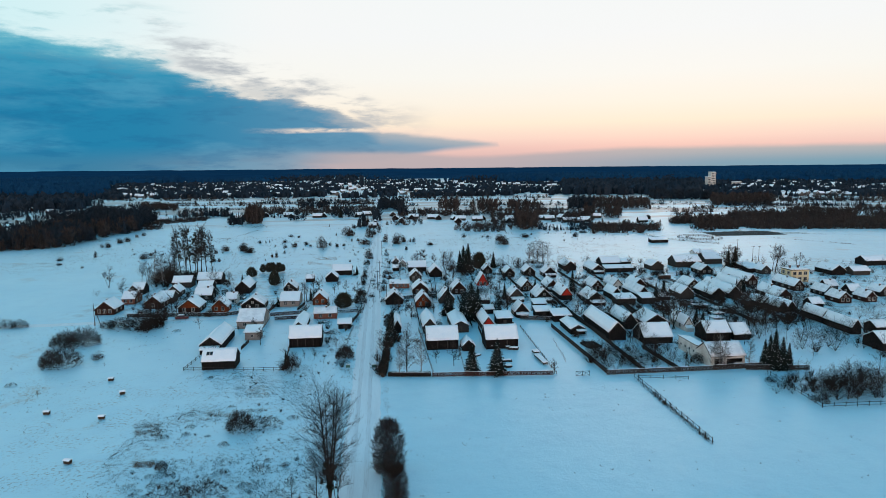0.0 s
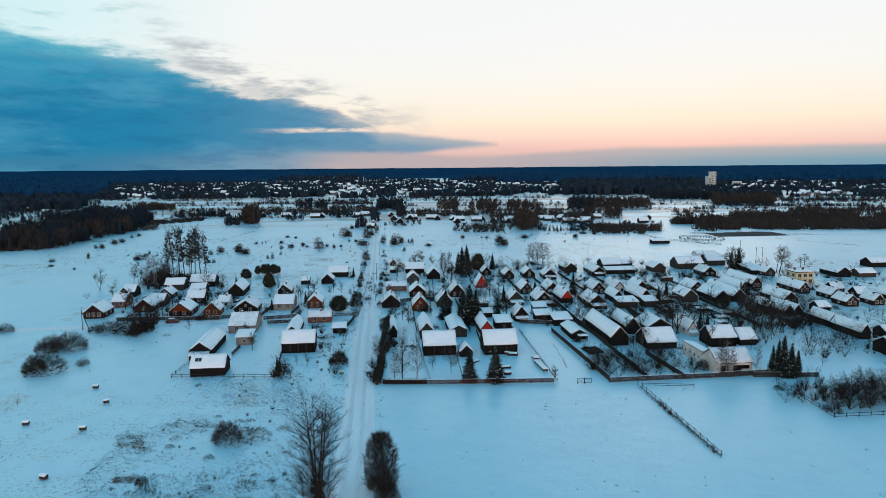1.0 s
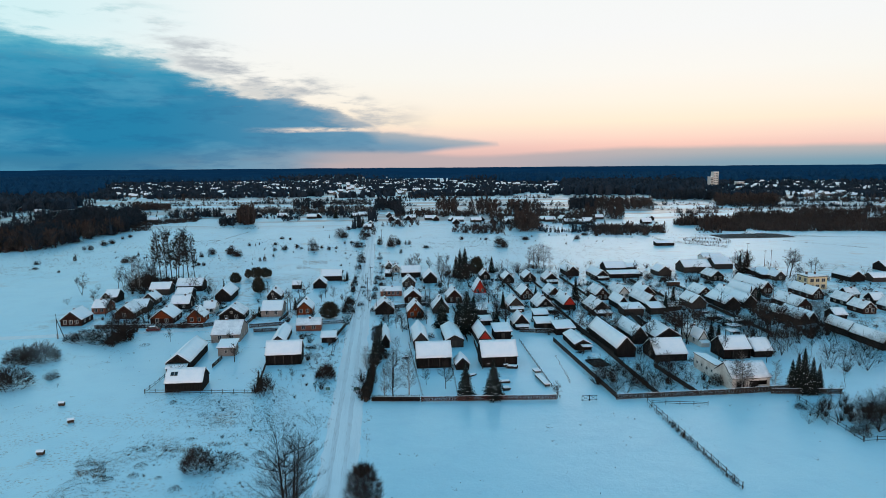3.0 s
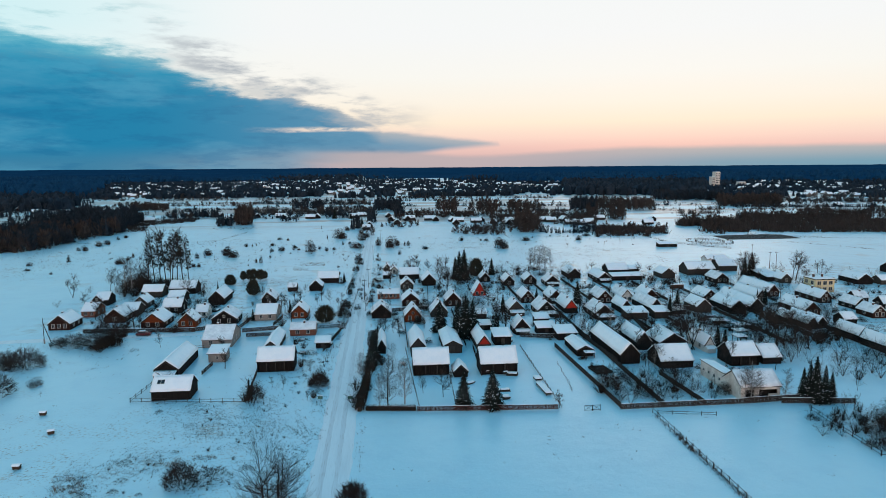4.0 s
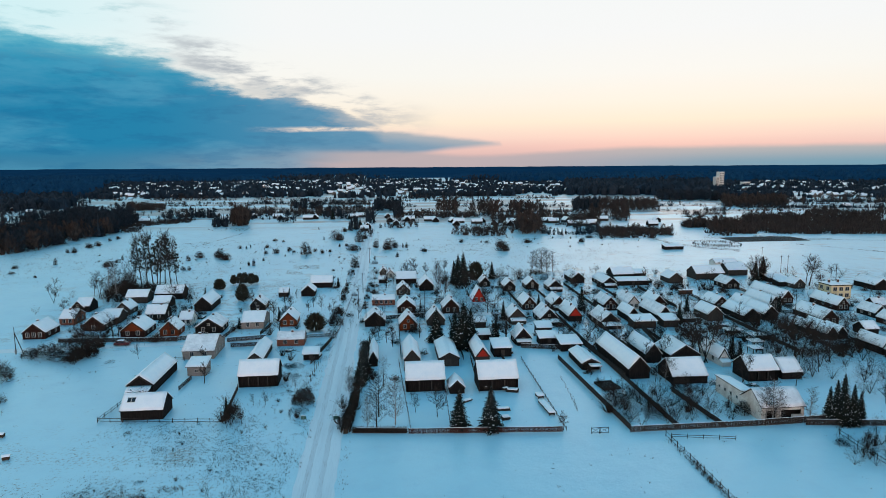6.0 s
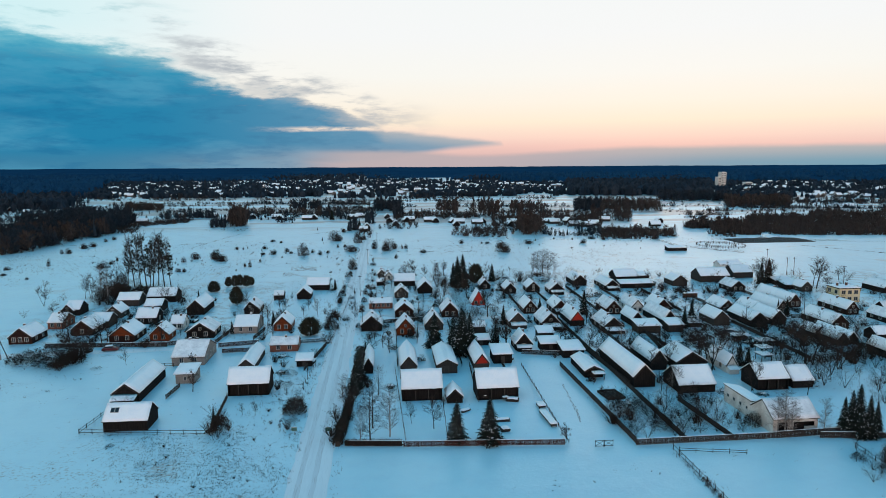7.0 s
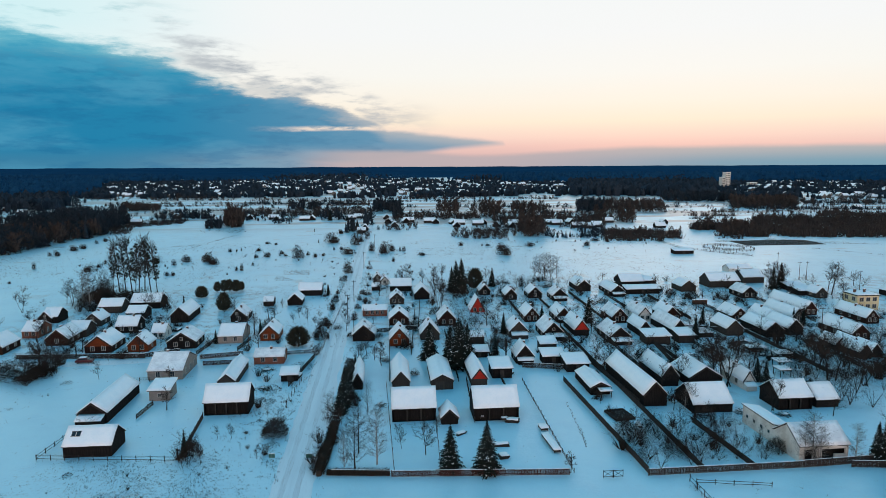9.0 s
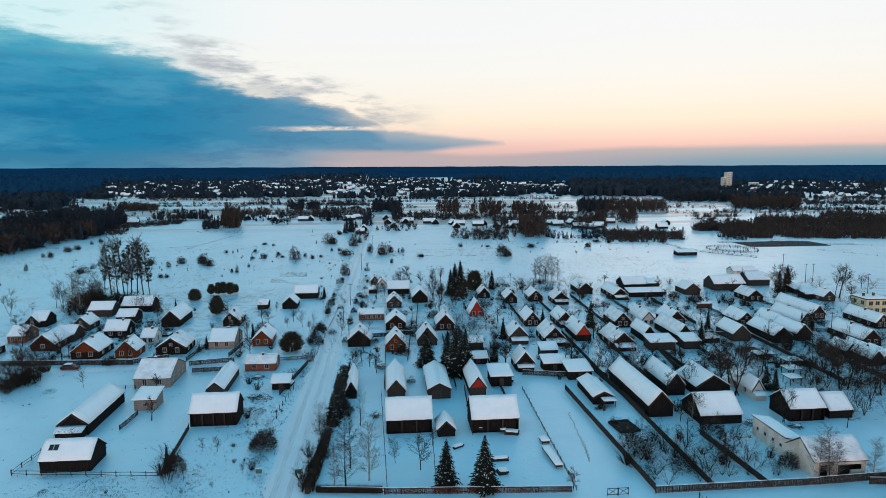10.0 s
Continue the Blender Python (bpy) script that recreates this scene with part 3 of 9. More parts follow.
def flat_shed(x, y, w, d, h, wall, fall=0.8, name="shed", note="", win=0, rot=0.0):
    """A shed under a single low slope that falls towards the south."""
    FOOT.append((x - w / 2, y, x + w / 2, y + d))
    top = thing(name, pose(x, y + d / 2, 0, 0, 0, rot), note or f"low {WALL_WORDS[wall]} {name} with a snow-laden single-pitch roof", name)
    part("wall", Geo().prism([(-d / 2, 0), (d / 2, 0), (d / 2, h + fall), (-d / 2, h)], "x", -w / 2, w / 2), wall, top)
    run = math.hypot(d, fall) + 0.8
    ang = math.degrees(math.atan2(fall, d))
    slab = part("roof", Geo().box(-w / 2 - 0.35, -run / 2, 0, w / 2 + 0.35, run / 2, 0.09), "roofing", top)
    slab.matrix_local = pose(0, 0, h + fall / 2 + 0.03, ang)
    built[0] += 1
    cover = part("snow_cover", snow_sheet(w + 0.74, run + 0.05, 0.24, built[0] + 500), "snow", slab, "", True)
    cover.matrix_local = pose(0, 0, 0.094)
    for i in range(win):
        add_window(top, pose(((i + 0.5) / win - 0.5) * w * 0.9, -d / 2 - 0.01, 0.9), (0.6, 0.7))
    if not win:
        part("door", Geo().box(-0.5, -d / 2 - 0.06, 0.04, 0.5, -d / 2 - 0.01, min(1.9, h * 0.9)), "grey", top)
    return top


def open_roof(x, y, w, d, h, name="carport"):
    """A snow-laden lean-to roof on four posts with stacked wood below."""
    top = thing(name, pose(x, y + d / 2, 0), "open lean-to on posts with snow on its roof", "shelter")
    for u in (-w / 2 + 0.1, w / 2 - 0.1):
        for v in (-d / 2 + 0.1, d / 2 - 0.1):
            part("post", Geo().box(u - 0.07, v - 0.07, 0, u + 0.07, v + 0.07, h), "fence", top)
    slab = part("roof", Geo().box(-w / 2 - 0.2, -d / 2 - 0.2, h, w / 2 + 0.2, d / 2 + 0.2, h + 0.08), "roofing", top)
    built[0] += 1
    cover = part("snow_cover", snow_sheet(w + 0.45, d + 0.45, 0.22, built[0] + 700), "snow", slab, "", True)
    cover.matrix_local = pose(0, 0, h + 0.084)
    return top


# ---------------------------------------------------------------- plants
SPREAD = [0.45, 0.95]
LIMB = [0.30, 0.50]
FINE = [0.024]
LOW = [0.28]


def sprout(g, twigs, rnd, p, d, length, radius, level, levels, kids, droop, wander):
    """One branch, drawn as two bent pieces, with its side branches."""
    if level == 0:
        wander = wander * 0.35
    steps = 3 if level < 2 else 2 if level < levels else 1
    pts = [p]
    for i in range(steps):
        d = (d + Vector((rnd.gauss(0, wander), rnd.gauss(0, wander), rnd.gauss(0.04, wander * 0.6) - droop * level))).normalized()
        pts.append(pts[-1] + d * (length / steps))
    target = g if level < 2 else twigs
    for i in range(steps):
        ra, rb = radius * (1 - 0.75 * i / steps), radius * (1 - 0.75 * (i + 1) / steps)
        if i == steps - 1 and level == levels:
            rb = 0
        if level == levels:
            w = (pts[i + 1] - pts[i]).orthogonal().normalized() * ra * 1.3
            target.tri(pts[i] - w, pts[i] + w, pts[i + 1])
        else:
            target.tube(pts[i], pts[i + 1], ra, rb, 6 if level == 0 else 4 if level == 1 else 3)
    if level == levels:
        return
    n = kids[level]
    for i in range(n):
        f = rnd.uniform(LOW[0] if level == 0 else 0.15, 1.0)
        k = min(steps - 1, int(f * steps))
        q = pts[k].lerp(pts[k + 1], f * steps - k)
        axis = (pts[k + 1] - pts[k]).normalized()
        around = Matrix.Rotation(rnd.uniform(0, 2 * math.pi), 3, axis) @ axis.orthogonal().normalized()
        spread = rnd.uniform(*SPREAD)
        way = (axis * (1 - spread * 0.5) + around * spread + Vector((0, 0, 0.18))).normalized()
        sprout(g, twigs, rnd, q, way, length * (rnd.uniform(*LIMB) if level == 0 else rnd.uniform(0.34, 0.58)) * (1.15 - 0.5 * f if level == 0 else 1), max(FINE[0], radius * rnd.uniform(0.28, 0.42)), level + 1, levels, kids, droop, wander / 0.35 if level == 0 else wander)


def bare_tree(height, seed, kids=(16, 8, 5), levels=3, droop=0.0, wander=0.14, radius=None, bark="bark", stems=1):
    """Meshes of a leafless tree: trunk with limbs, and twigs."""
    rnd = random.Random(seed)
    g, tw = Geo(), Geo()
    for i in range(stems):
        lean = Vector((rnd.gauss(0, 0.05 + 0.12 * (stems > 1)), rnd.gauss(0, 0.05 + 0.12 * (stems > 1)), 1)).normalized()
        sprout(g, tw, rnd, Vector((rnd.gauss(0, 0.25) * (stems > 1), rnd.gauss(0, 0.25) * (stems > 1), -0.05)), lean, height * rnd.uniform(0.8, 0.95), radius or height * 0.016, 0, levels, kids, droop, wander)
    return g.mesh("trunk", bark), tw.mesh("crown", "twig")


def spruce_tree(height, width, seed, layers=20, arms=15, mat="spruce", snowy=0.10, blades=3):
    """Meshes of a spruce: trunk, drooping whorls of needled arms, snow on some of them."""
    rnd = random.Random(seed)
    trunk = Geo().tube((0, 0, -0.05), (0, 0, height), height * 0.018, 0, 6)
    g, sn = Geo(), Geo()
    g.tube((0, 0, height * 0.07), (0, 0, height * 0.96), width * 0.27, 0, 9)
    for k in range(layers):
        f = (k + rnd.uniform(0.1, 0.9)) / layers
        z = height * (0.05 + 0.93 * f)
        reach = width / 2 * (1 - f) ** 0.82 * rnd.uniform(0.68, 1.14) + 0.10
        n = max(5, int(arms * (1 - f * 0.55)))
        for i in range(n):
            t = 2 * math.pi * (i + rnd.random()) / n
            out = Vector((math.cos(t), math.sin(t), 0))
            side = Vector((-out.y, out.x, 0))
            r = reach * rnd.uniform(0.65, 1.12)
            drop = r * rnd.uniform(0.25, 0.7)
            tip = Vector((0, 0, z)) + out * r - Vector((0, 0, drop))
            root = Vector((0, 0, z + height * 0.012))
            for s in range(blades):
                q = root.lerp(tip, (s + 0.9) / (blades + 0.6))
                b = r * 0.72 / blades * (1.15 - s / (blades + 0.5)) + 0.05
                hang = Vector((0, 0, -b * rnd.uniform(0.3, 0.8)))
                for sg in (-1, 1):
                    end = q + side * sg * b * rnd.uniform(0.8, 1.3) + out * b * 0.7 + hang
                    g.tri(q - out * b * 0.35, end, q + out * b * 0.35 + Vector((0, 0, 0.03)))
                    g.tri(q - out * b * 0.3, q + hang * 1.3 + out * 0.1 * b + side * sg * b * 0.3, q + out * b * 0.4)
            g.tri(root, tip, root.lerp(tip, 0.7) + side * 0.1 * r - Vector((0, 0, 0.05)))
            if rnd.random() < snowy:
                a = root.lerp(tip, rnd.uniform(0.35, 0.75)) + Vector((0, 0, 0.07))
                k2 = rnd.uniform(0.5, 1.0)
                sn.tri(a - side * r * 0.07 * k2, a.lerp(tip, 0.45 * k2) + Vector((0, 0, 0.06)), a + side * r * 0.08 * k2)
    return trunk.mesh("trunk", "bark"), g.mesh("crown", mat), (sn.mesh("snow", "snow") if sn.f else None)


def egg_tree(height, width, seed, n=1500, mat="pine", lift=0.03):
    """Meshes of a rounded evergreen: upswept sprays over an egg-shaped body."""
    rnd = random.Random(seed)
    trunk = Geo().tube((0, 0, -0.05), (0, 0, height * 0.75), height * 0.025, 0.02, 6)
    g = Geo()
    for i in range(n):
        f = rnd.random()
        shape = math.sin(math.pi * (0.10 + 0.86 * f) ** 0.8) ** 0.75
        t = rnd.uniform(0, 6.2832)
        r = width / 2 * shape * (1 - 0.55 * rnd.random() ** 1.6) * (1 + 0.34 * noise.noise(Vector((math.cos(t) * 2, math.sin(t) * 2, f * 4 + seed))))
        p = Vector((r * math.cos(t), r * math.sin(t), height * (lift + (0.93 - lift) * f)))
        out = Vector((math.cos(t), math.sin(t), rnd.uniform(0.5, 2.0))).normalized()
        side = out.orthogonal().normalized()
        side = Matrix.Rotation(rnd.uniform(0, 6.28), 3, out) @ side
        s = width * rnd.uniform(0.05, 0.14)
        g.tri(p - side * s * 0.26, p + side * s * 0.26, p + out * s * 2.6)
        g.tri(p - side * s * 0.2, p + side.cross(out) * s * 0.5, p + out * s * 1.3 + side * s * 0.4)
    return trunk.mesh("trunk", "bark"), g.mesh("crown", mat), None


def oval_tree(height, width, seed, limbs=70, twigs=9, bark="bark", stems=3, fan=0.12, stout=1.0, low=0.12):
    """Meshes of a leafless tree with an oval crown: stems that fan out, limbs that sweep out and up, each with many fine twigs."""
    rnd = random.Random(seed)
    g, tw = Geo(), Geo()
    lines = []
    for k in range(stems):
        t = 6.2832 * k / stems + rnd.uniform(-0.5, 0.5)
        lean = width * fan * rnd.uniform(0.5, 1.3) * (stems > 1)
        tall = height * (0.95 if k == 0 else rnd.uniform(0.72, 0.94))
        pts = [Vector((math.cos(t) * lean * q + rnd.gauss(0, 0.03), math.sin(t) * lean * q + rnd.gauss(0, 0.03), tall * f)) for f, q in ((0, 0), (0.3, 0.5), (0.65, 1.1), (1.0, 1.5))]
        pts[0].z = -0.05
        rad = [height * r * stout for r in (0.013, 0.009, 0.005, 0.0008)]
        for a in range(3):
            g.tube(pts[a], pts[a + 1], rad[a], rad[a + 1], 6)
        lines.append(pts)
    for i in range(limbs):
        f = low + (0.92 - low) * (i + rnd.random()) / limbs
        pts = rnd.choice(lines)
        k = min(2, int(f * 3))
        a = pts[k].lerp(pts[k + 1], f * 3 - k)
        t = rnd.uniform(0, 6.2832)
        out = Vector((math.cos(t) + a.x * 0.6, math.sin(t) + a.y * 0.6, 0)).normalized()
        z1 = min(height * 0.98, a.z + height * rnd.uniform(0.07, 0.24) * (1.15 - 0.7 * f))
        edge = width / 2 * math.sin(math.pi * min(1.0, 0.16 + 0.80 * z1 / height)) ** 0.6
        reach = max(0.2, edge * rnd.uniform(0.55, 1.08) - math.hypot(a.x, a.y) * 0.5)
        c = Vector((a.x + out.x * reach, a.y + out.y * reach, z1))
        b = a.lerp(c, 0.5) + Vector((rnd.gauss(0, 0.12), rnd.gauss(0, 0.12), rnd.uniform(-0.10, 0.06) * (z1 - a.z)))
        g.tube(a, b, 0.024 * stout, 0.015 * stout, 4)
        g.tube(b, c, 0.015 * stout, 0.005, 3)
        for k in range(twigs):
            u = rnd.uniform(0.15, 1.0)
            p = a.lerp(b, u * 2) if u < 0.5 else b.lerp(c, u * 2 - 1)
            d = (out * rnd.uniform(0.2, 1.0) + Vector((rnd.gauss(0, 0.55), rnd.gauss(0, 0.55), rnd.uniform(0.2, 1.0)))).normalized()
            e = p + d * height * rnd.uniform(0.04, 0.10)
            w = d.orthogonal().normalized() * 0.009
            tw.tri(p - w, p + w, e)
            for j in range(4):
                q2 = p.lerp(e, rnd.uniform(0.2, 1.0))
                d2 = (d + Vector((rnd.gauss(0, 0.6), rnd.gauss(0, 0.6), rnd.gauss(0.2, 0.35)))).normalized()
                w2 = d2.orthogonal().normalized() * 0.0065
                tw.tri(q2 - w2, q2 + w2, q2 + d2 * height * rnd.uniform(0.025, 0.06))
    return g.mesh("trunk", bark), tw.mesh("crown", "twig")


def egg_bush(height, width, seed, n=3600, lumps=1, blade=0.03):
    """A dense bush: fine upswept twigs filling one egg, or several of uneven size grown together."""
    rnd = random.Random(seed)
    g = Geo()
    eggs = [(0.0, 0.0, 1.0)] + [(rnd.uniform(-0.32, 0.32) * width, rnd.uniform(-0.32, 0.32) * width, rnd.uniform(0.45, 0.85)) for k in range(lumps - 1)]
    for i in range(9):
        t = rnd.uniform(0, 6.2832)
        g.tube((math.cos(t) * 0.1, math.sin(t) * 0.1, -0.05), (math.cos(t) * width * 0.2, math.sin(t) * width * 0.2, height * 0.7), 0.018 * width ** 0.5, 0.008, 4)
    for i in range(n):
        ox, oy, k = rnd.choice(eggs)
        if lumps > 1:
            k *= 0.85
        f, t, e = rnd.random() ** 1.15, rnd.uniform(0, 6.2832), rnd.random() ** 0.6
        r = k * width / 2 * e * math.sin(math.pi * (0.24 + 0.66 * f)) ** 0.7 * (1 + 0.3 * noise.noise(Vector((math.cos(t) * 2.2, math.sin(t) * 2.2, f * 4 + seed))))
        p = Vector((ox + r * math.cos(t), oy + r * math.sin(t), height * k * 0.90 * f - 0.02))
        d = Vector((math.cos(t) * e * 0.7 + rnd.gauss(0, 0.4), math.sin(t) * e * 0.7 + rnd.gauss(0, 0.4), rnd.uniform(0.3, 1.3))).normalized()
        w = Matrix.Rotation(rnd.uniform(0, 6.28), 3, d) @ d.orthogonal().normalized() * blade
        g.tri(p - w, p + w, p + d * height * rnd.uniform(0.04, 0.12))
    return g.mesh("stems", "shrub")


def hedge(pts, width, height, label, seed=0, n=320, fill="hedge"):
    """A dense hedge along a line: a lumpy body bristling with short twigs."""
    rnd = random.Random(seed)
    g = Geo()
    for (x0, y0), (x1, y1) in zip(pts, pts[1:]):
        d = Vector((x1 - x0, y1 - y0, 0))
        length = d.length
        d.normalize()
        s = Vector((-d.y, d.x, 0))
        k = max(2, int(length / 0.7))
        b = len(g.v)
        ring = [(-0.5, 0.0), (-0.52, 0.55), (-0.36, 0.92), (0.0, 1.0), (0.36, 0.92), (0.52, 0.55), (0.5, 0.0)]
        for i in range(k + 1):
            p = Vector((x0, y0, 0)) + d * length * i / k
            for u, z in ring:
                j = 1 + 0.22 * rnd.uniform(-1, 1)
                q = p + s * u * width * j * (0.55 + 0.3 * noise.noise(Vector((i * 0.7, seed, 0))))
                g.v.append((q.x, q.y, -0.03 if z == 0 else z * height * (0.66 + 0.28 * noise.noise(Vector((i * 0.6, seed + 5, 0)))) * (1 + 0.12 * rnd.uniform(-1, 1))))
        m = len(ring)
        for i in range(k):
            g.f += [(b + i * m + j, b + (i + 1) * m + j, b + (i + 1) * m + j + 1, b + i * m + j + 1) for j in range(m - 1)]
        g.f += [tuple(b + j for j in range(m)), tuple(b + k * m + j for j in reversed(range(m)))]
        for i in range(int(n * length)):
            p = Vector((x0, y0, 0)) + d * rnd.uniform(0, length)
            t = rnd.uniform(-0.2, math.pi + 0.2)
            q = p + s * math.cos(t) * width * 0.46 + Vector((0, 0, max(0.05, 0.2 + abs(math.sin(t)) * height * 0.66) * rnd.uniform(0.5, 1.05)))
            e = (s * math.cos(t) * 0.7 + Vector((rnd.gauss(0, 0.4), rnd.gauss(0, 0.4), rnd.uniform(0.3, 1.1)))).normalized()
            w = e.orthogonal().normalized() * 0.022
            g.tri(q - w, q + w, q + e * rnd.uniform(0.25, 0.8))
    return single("hedge", g, fill, pose(0, 0, 0), label, "hedge")


def shrub_mesh(height, width, seed, stems=60, forks=5, stout=1.0):
    """A leafless shrub: many thin stems that fork from one root."""
    rnd = random.Random(seed)
    g = Geo()
    for i in range(stems):
        t, e = rnd.uniform(0, 2 * math.pi), rnd.random() ** 0.6
        tip = Vector((math.cos(t) * e * width / 2, math.sin(t) * e * width / 2, height * (1 - 0.55 * e * e) * rnd.uniform(0.65, 1.05)))
        root = Vector((tip.x * 0.25, tip.y * 0.25, -0.03))
        mid = root.lerp(tip, 0.5) + Vector((rnd.gauss(0, 0.08), rnd.gauss(0, 0.08), 0.12)) * height * 0.4
        g.tube(root, mid, 0.04 * stout, 0.028 * stout, 3)
        w = (tip - mid).orthogonal().normalized() * 0.03 * stout
        g.tri(mid - w, mid + w, tip)
        for k in range(forks):
            q = root.lerp(mid, rnd.uniform(0.4, 1)) if rnd.random() < 0.4 else mid.lerp(tip, rnd.random())
            end = q + Vector((rnd.gauss(0, 0.28) + tip.x * 0.1, rnd.gauss(0, 0.28) + tip.y * 0.1, rnd.uniform(0.1, 0.5))) * height * 0.42
            w = (end - q).orthogonal().normalized() * 0.024 * stout
            g.tri(q - w, q + w, end)
    return g.mesh("stems", "shrub")


def dome_mesh(height, width, seed, n=380):
    """A dense leafless bush: short upswept twigs filling a low dome."""
    rnd = random.Random(seed)
    g = Geo()
    for i in range(n):
        t, e, up = rnd.uniform(0, 6.2832), rnd.random() ** 0.5, rnd.random()
        lump = 1 + 0.25 * noise.noise(Vector((math.cos(t) * 1.5, math.sin(t) * 1.5, seed)))
        top = height * math.sqrt(max(0.02, 1 - e * e)) * lump
        p = Vector((math.cos(t) * e * width / 2 * lump, math.sin(t) * e * width / 2 * lump, top * up ** 0.7 * 0.85))
        d = (Vector((p.x * 2 / width, p.y * 2 / width, p.z * 0.8 / height)) + Vector((rnd.gauss(0, 0.45), rnd.gauss(0, 0.45), rnd.gauss(0.25, 0.3)))).normalized()
        w = d.orthogonal().normalized() * 0.034
        g.tri(p - d * 0.1 * height - w, p - d * 0.1 * height + w, p + d * height * rnd.uniform(0.08, 0.22))
    for i in range(12):
        t, e = rnd.uniform(0, 6.2832), rnd.random()
        g.tube((math.cos(t) * e * width * 0.12, math.sin(t) * e * width * 0.12, -0.03), (math.cos(t) * e * width * 0.42, math.sin(t) * e * width * 0.42, height * (0.7 - 0.3 * e)), 0.02, 0.01, 3)
    return g.mesh("stems", "shrub")


def ball_mesh(r, seed, n=110):
    """A mistletoe ball: a tangle of short twigs."""
    rnd = random.Random(seed)
    g = Geo()
    for i in range(n):
        d = Vector((rnd.gauss(0, 1), rnd.gauss(0, 1), rnd.gauss(0, 1))).normalized()
        q = d * r * 0.25
        w = d.orthogonal().normalized() * 0.11
        g.tri(q - w, d * r * rnd.uniform(0.8, 1.1), q + w)
        e = (d + Vector((rnd.gauss(0, 0.5), rnd.gauss(0, 0.5), rnd.gauss(0, 0.5)))).normalized() * r
        g.tri(d * r * 0.5 - w, e, d * r * 0.5 + w)
    return g.mesh("mistletoe", "mistletoe")


MAT["hedge"] = material("hedge_twigs", (0.032, 0.026, 0.021), 0.95, (0.050, 0.040, 0.032), 1.0, 0.6, (0.018, 0.016, 0.014), 0.5)
BARE = {
    "tall": bare_tree(10, 11, (17, 7, 5)),
    "wide": bare_tree(10, 12, (16, 8, 5), wander=0.19),
    "young": bare_tree(10, 13, (20, 6, 4), wander=0.10, radius=0.10),
    "multi": bare_tree(10, 14, (10, 6, 4), stems=3, wander=0.13, radius=0.10),
    "apple": bare_tree(10, 16, (12, 9, 6), wander=0.26, radius=0.2),
    }
SPREAD[:] = [0.40, 0.75]
BARE["giant"] = oval_tree(10, 6.0, 18, 210, 12, stems=6, fan=0.10)
BARE["maple"] = oval_tree(10, 5.0, 20, 60, 9, stems=1)
LIMB[:] = [0.16, 0.30]
FINE[0], LOW[0] = 0.018, 0.24
BARE["poplar"] = bare_tree(10, 17, (34, 6, 4), wander=0.07, radius=0.11)
BARE["birch"] = oval_tree(10, 4.4, 15, 74, 11, bark="birch", stems=1)
SPREAD[:], LIMB[:] = [0.45, 0.95], [0.30, 0.50]
BARE["sapling"] = bare_tree(10, 19, (11, 4, 3), wander=0.15, radius=0.09)
TWIGGY = [oval_tree(10, 10.0, 91, 64, 8, stems=5, fan=0.22, stout=0.6, low=0.03), oval_tree(10, 9.0, 92, 60, 8, stems=4, fan=0.2, stout=0.6, low=0.03), oval_tree(10, 11.0, 93, 64, 8, stems=6, fan=0.25, stout=0.55, low=0.03)]
FIR = {
    "tall": spruce_tree(10, 5.0, 21, 42, 20, snowy=0.65, blades=4), "full": spruce_tree(10, 6.0, 22, 44, 22, snowy=0.75, blades=4), "slim": spruce_tree(10, 3.8, 23, 34, 14, snowy=0.24),
    "thuja": egg_tree(10, 6.4, 24), "pine": egg_tree(10, 7.0, 25, 1300, lift=0.10),
}
SHRUB = {"round": egg_bush(3, 4.2, 31, 1300, 4, 0.03), "loose": shrub_mesh(3, 3.6, 32, 30, 6), "dense": dome_mesh(3, 5.0, 33, 950), "low": dome_mesh(2, 5.5, 34, 420), "upright": shrub_mesh(4, 3.0, 35, 32, 6), "oval": egg_bush(10, 5.8, 36, 7000, 1, 0.04), "bushy": egg_bush(3, 3.8, 37, 2000, 4, 0.035), "brushy": egg_bush(3, 2.6, 38, 1300, 3, 0.03), "clump": egg_bush(3, 4.2, 39, 2000, 5, 0.035)}
BALL = [ball_mesh(1.0, 41, 80), ball_mesh(0.7, 42, 70)]
TREE_WORDS = {"tall": "tall leafless tree with fine dark twigs", "wide": "broad leafless tree with spreading twigs", "young": "slender young leafless tree", "multi": "leafless tree with several stems",
              "birch": "leafless birch with a pale trunk", "apple": "gnarled leafless fruit tree", "poplar": "narrow leafless poplar", "maple": "leafless tree with a fine oval crown", "giant": "large leafless roadside tree with ascending limbs"}
grown = [0]


def tree(kind, x, y, height, wide=1.0, z=0.0, balls=0, group="", low=(0.32, 1.0), where="standing in the snow"):
    if "garden" in where and not free(x, y):
        return None
    grown[0] += 1
    rnd = random.Random(grown[0] * 7)
    top = thing("tree", pose(x, y, z, 0, 0, rnd.uniform(0, 360)), f"{TREE_WORDS[kind]} {where}", "tree", group)
    k = height / 10
    top.scale = (k * wide, k * wide, k)
    trunk, crown = BARE[kind]
    part("trunk", trunk, "", top)
    part("crown", crown, "", top, "bare dark twigs")
    for i in range(balls):
        b = part("mistletoe", BALL[i % 2], "", top, "dark mistletoe ball")
        t, f = rnd.uniform(0, 6.28), rnd.uniform(*low)
        r = rnd.uniform(0.15, 1.0) * (1.15 - f * 0.7)
        b.matrix_local = Matrix.Translation((r * math.cos(t), r * math.sin(t), f * 9)) @ Matrix.Diagonal((0.27 / wide, 0.27 / wide, 0.27, 1))
    return top


